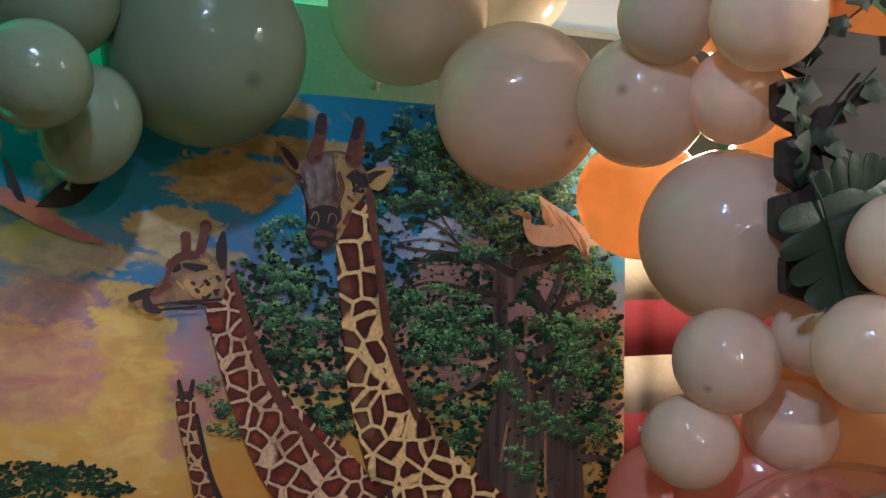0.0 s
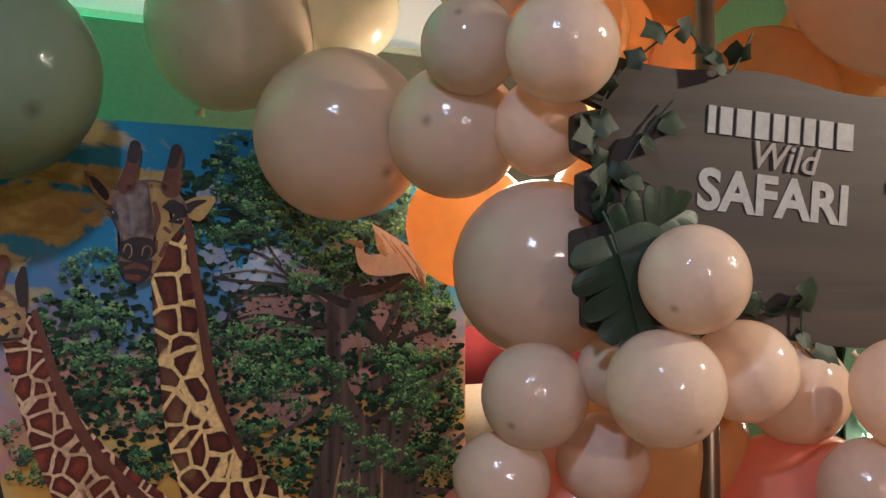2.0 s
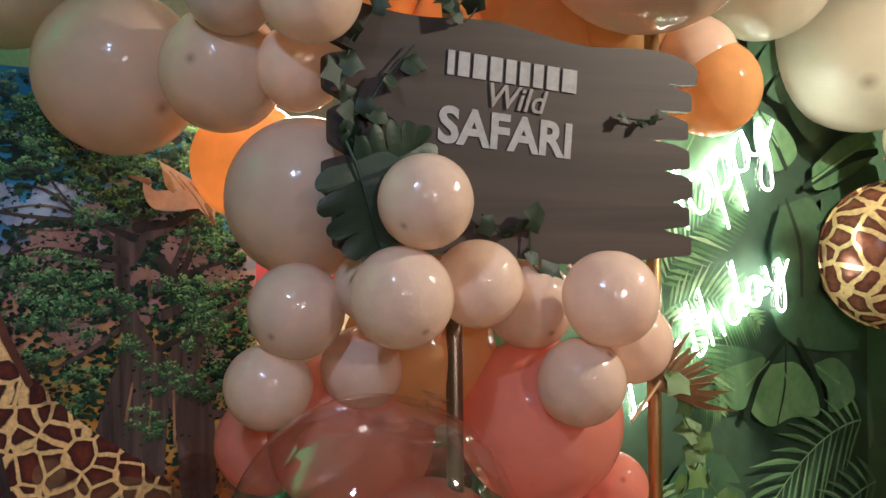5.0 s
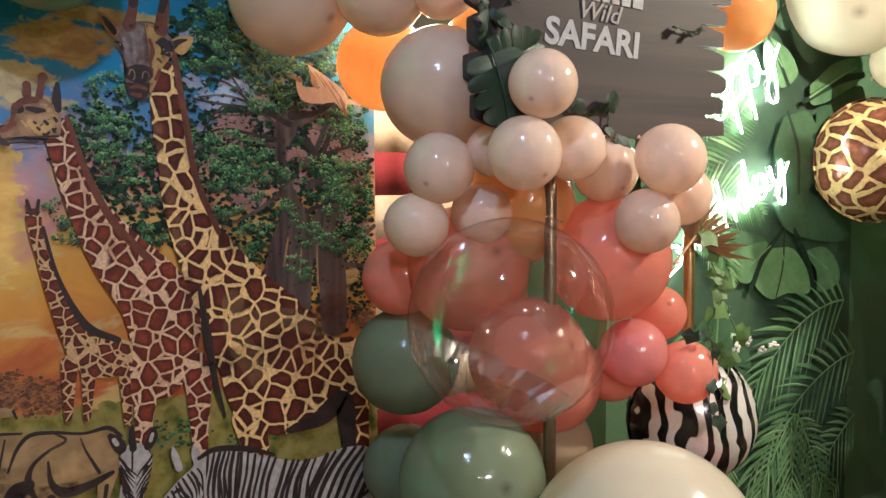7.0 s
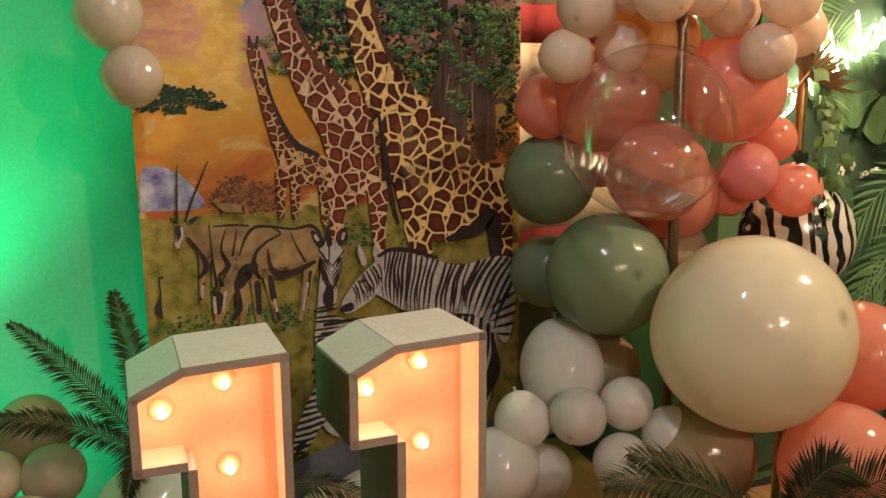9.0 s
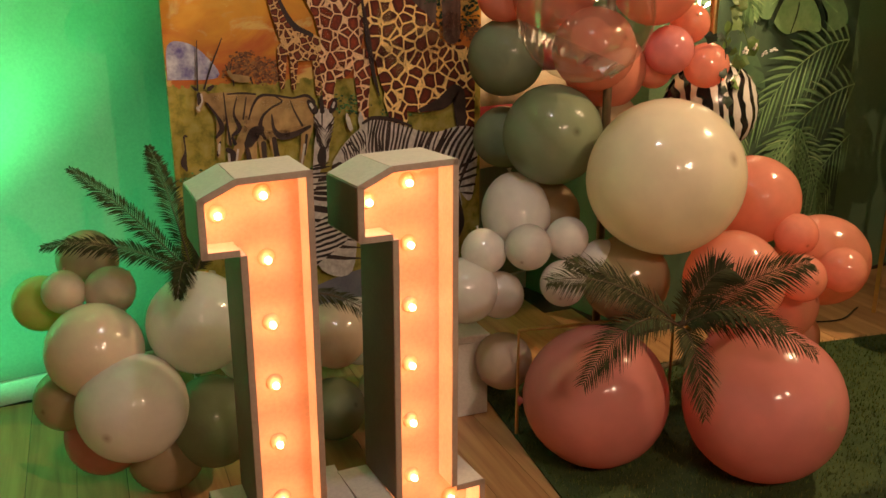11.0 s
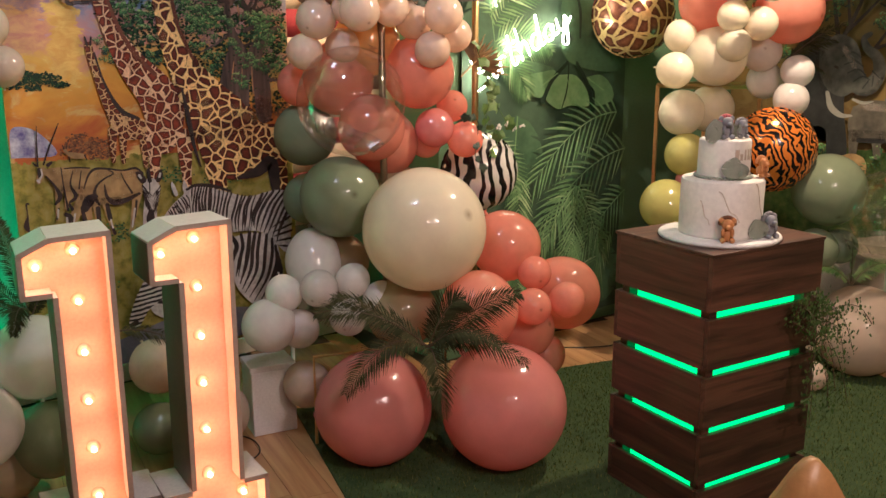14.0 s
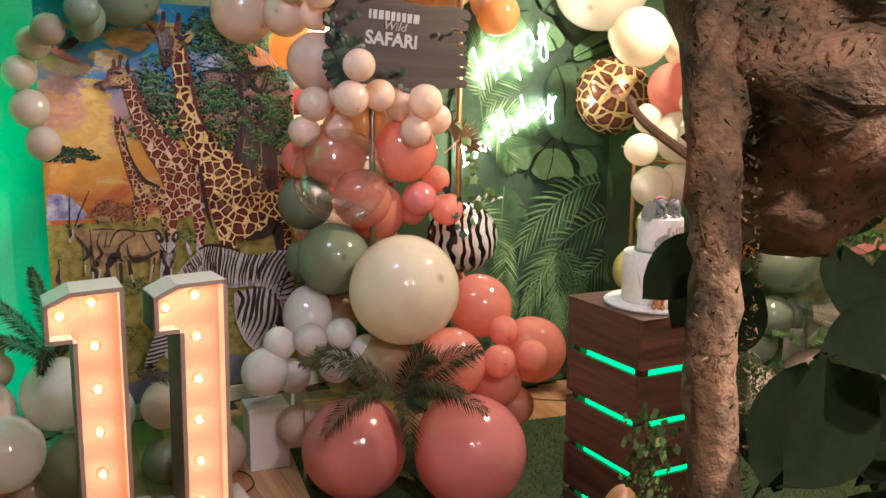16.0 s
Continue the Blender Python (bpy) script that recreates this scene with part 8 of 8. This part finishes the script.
palm4 = empty("palm_spray", pose(0, 0, 0), "green palm leaves among the sage balloons", "artificial plant")
for k, tip in enumerate(((2.52, -0.1, 0.62), (2.75, -0.15, 0.5), (2.45, 0.0, 0.5))):
    frond((2.58, -0.08, 0.42), tip, 0.03, 0.06, 20, FERN, palm4, 70 + k)
palm5 = empty("palm_spray", pose(0, 0, 0), "dark palm leaves beside the white balloons", "artificial plant")
for k, tip in enumerate(((2.72, 0.15, 1.38), (2.75, 0.2, 1.25), (2.7, 0.1, 1.45))):
    frond((2.58, 0.28, 1.3), tip, 0.02, 0.06, 20, PALM, palm5, 80 + k)

# ---- white letter box by the side wall ----
chest = empty("white_chest", pose(2.83, -0.09, 0, 0, 0, -20), "white panelled box with dark lettering, shade in its colour", "box")
part("body", box(bmesh.new(), (0.012, 0.012, 0.0), (0.5, 0.4, 0.46), 0.003), CHEST_PAINT, chest)
part("lid", box(bmesh.new(), (0, 0, 0.46), (0.51, 0.41, 0.48), 0.004), CHEST_PAINT, chest)
for lo, hi in (((0.012, 0.002, 0.0), (0.06, 0.012, 0.46)), ((0.06, 0.002, 0.0), (0.5, 0.012, 0.05)), ((0.06, 0.002, 0.4), (0.5, 0.012, 0.46))):
    part("frame_rail", box(bmesh.new(), lo, hi, 0.002), CHEST_PAINT, chest)
words("RA", 0.11, (0.12, 0.0105, 0.19), -4, INK, chest, "lettering", 0, 0.001)

# ---- small white box among the floor balloons ----
wb = empty("small_white_box", pose(0.46, 0.98, 0, 0, 0, -12), "small plain white box behind the floor balloons", "box")
part("body", box(bmesh.new(), (0, 0, 0.0), (0.16, 0.14, 0.24), 0.004), FRAME_WHITE, wb)
part("lid", box(bmesh.new(), (-0.004, -0.004, 0.24), (0.164, 0.144, 0.262), 0.004), FRAME_WHITE, wb)

# ---- cables on the floor ----
tagged(part("power_cable", tube(bmesh.new(), smooth_line([(1.9, 1.12, 0.006), (2.0, 0.95, 0.006), (2.2, 0.82, 0.006), (2.4, 0.86, 0.006)], 8), 0.003, 6), CABLE), "black power cable lying on the floor", "cable")
tagged(part("power_cable", tube(bmesh.new(), smooth_line([(0.12, 0.66, 0.005), (0.3, 0.78, 0.005), (0.42, 0.86, 0.005), (0.43, 1.0, 0.005), (0.3, 1.1, 0.005)], 8), 0.0025, 6), CABLE), "thin dark cable behind the lit numbers", "cable")

# ---- chair beside the walkway ----
chair = empty("moulded_chair", pose(0.170, -1.229, 0, 0, 0, -40), "honey coloured chair with a smooth wave-shaped back", "chair")
TOP_Z, SEAT_Z = 0.857, 0.437
crest = [(x, TOP_Z - 0.1 + 0.1 * math.exp(-(x / 0.05) ** 2) - 0.25 * max(0, abs(x) - 0.09)) for x in np.linspace(-0.19, 0.19, 39)]
bm = bmesh.new()
for side_y in (0.0, 0.018):
    grid = [[bm.verts.new((x, side_y + 0.5 * x * x - 0.05 * (1 - k / 8), SEAT_Z + (z - SEAT_Z) * k / 8)) for x, z in crest] for k in range(9)]
    for p, q in zip(grid, grid[1:]):
        for k in range(len(crest) - 1):
            bm.faces.new((p[k], p[k + 1], q[k + 1], q[k]))
    if side_y == 0.0:
        first = grid
    else:
        edge = lambda g: [r[0] for r in g] + g[-1][1:-1] + [r[-1] for r in g[::-1]]
        for (a, b), (c, d) in zip(zip(edge(first), edge(first)[1:]), zip(edge(grid), edge(grid)[1:])):
            bm.faces.new((a, b, d, c))
part("backrest", bm, RATTAN, chair, smooth=True)
part("seat", lathe(bmesh.new(), [(0, SEAT_Z - 0.03), (0.19, SEAT_Z - 0.03), (0.2, SEAT_Z - 0.015), (0.19, SEAT_Z), (0, SEAT_Z - 0.008)], 32, (0, -0.2, 0)), RATTAN, chair, smooth=True)
for x, y in ((-0.14, -0.06), (0.14, -0.06), (-0.13, -0.33), (0.13, -0.33)):
    part("leg", tube(bmesh.new(), [(x, y, SEAT_Z - 0.02), (x * 1.12, y, 0.0)], 0.014, 8), RATTAN, chair)

# ---- artificial tree close to the walkway ----
tree = empty("artificial_tree", pose(0, 0, 0), "artificial tree with mossy bark trunk and broad dark leaves", "artificial tree")


def bark_limb(name, path, radii, seed):
    r = random.Random(seed)
    L = smooth_line([(*p, w) for p, w in zip(path, radii)], 8)
    bm = bmesh.new()
    rings = []
    for i, q in enumerate(L):
        ring = []
        for k in range(16):
            a = 2 * math.pi * k / 16
            w = q[3] * (1 + 0.14 * math.sin(3 * a + i * 0.7) + 0.08 * math.sin(7 * a - i * 1.3) + 0.14 * r.uniform(-1, 1))
            ring.append(bm.verts.new((q[0] + w * math.cos(a), q[1] + w * math.sin(a), q[2])))
        rings.append(ring)
    for A, B in zip(rings, rings[1:]):
        for k in range(16):
            bm.faces.new((A[k], A[(k + 1) % 16], B[(k + 1) % 16], B[k]))
    bm.faces.new(rings[0][::-1])
    bm.faces.new(rings[-1])
    part(name, bm, BARK, tree, smooth=True)


bark_limb("limb", [(-0.455, -1.82, 1.62), (-0.468, -1.85, 1.466), (-0.476, -1.861, 1.39), (-0.487, -1.877, 1.27), (-0.47, -1.89, 1.0), (-0.4, -1.9, 0.6), (-0.34, -1.92, 0.0)], [0.026, 0.015, 0.013, 0.014, 0.019, 0.026, 0.04], 3)
bark_limb("crown_block", [(-0.40, -1.86, 1.40), (-0.39, -1.86, 1.44), (-0.375, -1.86, 1.52), (-0.37, -1.86, 1.62), (-0.39, -1.86, 1.68)], [0.02, 0.05, 0.075, 0.07, 0.03], 5)
rt = random.Random(12)
for k in range(34):
    z = rt.uniform(1.12, 1.46) if k > 8 else rt.uniform(1.36, 1.62)
    at = Vector((rt.uniform(-0.40, -0.2), rt.uniform(-1.98, -1.8), z)) if k > 3 else Vector((-0.45 + 0.012 * k, -1.845, 1.41 - 0.01 * k))
    m = facing(at, (rt.uniform(-1, 0.6), rt.uniform(-0.5, 0.5), rt.uniform(-0.9, 0.4)) if k > 3 else (-0.55, 0.25, -0.4 - 0.3 * k), (rt.uniform(-0.8, 0.2), -0.6, rt.uniform(0, 0.8)))
    s = rt.uniform(0.06, 0.1) if k > 3 else 0.055
    bm = bmesh.new()
    rows = []
    for i in range(9):
        t = i / 8
        w = 0.32 * math.sin(math.pi * t) ** 0.75
        rows.append([bm.verts.new((w * s * x, t * s, (0.1 * abs(x) - 0.25 * t * t) * s)) for x in (-1, 0, 1)])
    for p, q in zip(rows, rows[1:]):
        for j in range(2):
            bm.faces.new((p[j], p[j + 1], q[j + 1], q[j]))
    bmesh.ops.remove_doubles(bm, verts=bm.verts, dist=0.0004)
    lf = part("leaf", bm, TREE_LEAF, tree, smooth=True)
    lf.matrix_basis = m
part("twig", tube(bmesh.new(), smooth_line([(-0.47, -1.85, 1.45), (-0.50, -1.83, 1.475), (-0.505, -1.82, 1.49)], 6), 0.003, 6, 0.002), BARK, tree)
for k in range(3):
    r7 = random.Random(k)
    vsx, fsx = [], []
    b = Vector((-0.50 + 0.004 * k, -1.84, 1.30 - 0.03 * k))
    for i in range(60):
        p = b + Vector((r7.gauss(0, 0.008), r7.gauss(0, 0.008), r7.gauss(0, 0.008)))
        s, a = r7.uniform(0.002, 0.0045), r7.uniform(0, 6.28)
        u, v = Vector((math.cos(a), 0.2, math.sin(a))), Vector((-math.sin(a), 0.2, math.cos(a)))
        n = len(vsx)
        vsx += [tuple(p + u * s), tuple(p + v * s * 0.7), tuple(p - u * s), tuple(p - v * s * 0.7)]
        fsx.append((n, n + 1, n + 2, n + 3))
    ob = flat("moss_sprig", vsx, fsx, FERN, tree)
    ob["kind"] = "stuff"

rm = random.Random(44)
MOSS = island_mat("dry_moss", [(0, (0.03, 0.04, 0.016)), (0.6, (0.1, 0.085, 0.04)), (1, (0.24, 0.16, 0.09))], 0.95, 0.03)
vs, fs = [], []
for k in range(6000):
    if k < 4400:
        a, z = rm.uniform(0, 6.283), rm.uniform(1.41, 1.68)
        w = 0.078 * math.sin(math.pi * min(1.0, (z - 1.38) / 0.32)) ** 0.5
        p = Vector((-0.378 + w * math.cos(a), -1.86 + w * math.sin(a), z))
    else:
        a, z = rm.uniform(0, 6.283), rm.uniform(1.0, 1.6)
        p = Vector((-0.479 + 0.016 * math.cos(a) + 0.02 * max(0, z - 1.45), -1.872 + 0.016 * math.sin(a) + 0.1 * max(0, z - 1.4), z))
    u = Vector((rm.gauss(0, 1), rm.gauss(0, 1), rm.gauss(0, 1))).normalized() * rm.uniform(0.002, 0.006)
    v = u.cross(Vector((rm.gauss(0, 1), rm.gauss(0, 1), rm.gauss(0, 1)))).normalized() * 0.0008
    n = len(vs)
    vs += [tuple(p - v), tuple(p + v), tuple(p + u)]
    fs.append((n, n + 1, n + 2))
flat("moss", vs, fs, MOSS, tree, "dry brown and green moss")["kind"] = "stuff"

# ---- artificial turf rug ----
RUG = pose(0.69, 1.10, 0, 0, 0, -17)
RW, RL = 2.36, 2.5
rug = tagged(part("turf_rug", box(bmesh.new(), (0, -RL, 0.0005), (RW, 0, 0.008)), TURF_BASE), "green artificial turf rug on the wood floor", "rug")
rug.matrix_basis = RUG
r6 = random.Random(6)
vs, fs = [], []
for i in range(60000):
    x, y = r6.uniform(0, RW), -RL + RL * r6.random()
    if y < -1.9 and r6.random() < 0.6:
        continue
    a, h, l = r6.uniform(0, 6.283), r6.uniform(0.007, 0.016), r6.uniform(0.002, 0.01)
    dx, dy = 0.0016 * math.cos(a), 0.0016 * math.sin(a)
    k = len(vs)
    vs += [(x - dx, y - dy, 0.007), (x + dx, y + dy, 0.007), (x - l * math.sin(a), y + l * math.cos(a), 0.007 + h)]
    fs.append((k, k + 1, k + 2))
blades = flat("turf_pile", vs, fs, TURF, rug)
blades["kind"] = "stuff"

# ---- floor planks ----
PL = pose(0, 0, 0, 0, 0, -11)
pw, plen = 0.125, 1.25
r8 = random.Random(8)
full = bpy.data.meshes.new("plank")
bm = box(bmesh.new(), (-pw / 2 + 0.0008, -0.5, -0.003), (pw / 2 - 0.0008, 0.5, 0.0))
bmesh.ops.recalc_face_normals(bm, faces=bm.faces)
bm.to_mesh(full)
bm.free()
full.materials.append(FLOOR_WOOD)


def indoors(x, y):
    return -2.29 < x < 3.39 and -3.29 < y < (1.82 if x < 1.44 else 1.15)


for i in range(-32, 36):
    off = r8.uniform(0, plen)
    for j in range(-4, 4):
        y0 = j * plen + off
        # keep only the stretch of this plank that lies indoors
        inside = [y0 + plen * k / 60 for k in range(61) if all(indoors(*(PL @ Vector((i * pw + e, y0 + plen * k / 60, 0))).xy) for e in (0.0, pw))]
        if len(inside) < 6:
            continue
        lo, hi = inside[0] + 0.0008, inside[-1] - 0.0008
        c = PL @ Vector((i * pw + pw / 2, (lo + hi) / 2, -0.0005 + r8.uniform(-0.0003, 0.0003)))
        ob = new("plank", full)
        ob.parent = floor_ob
        ob.matrix_basis = Matrix.Translation(c) @ Euler((0, 0, radians(-11))).to_matrix().to_4x4() @ Matrix.Diagonal((1, hi - lo, 1, 1))
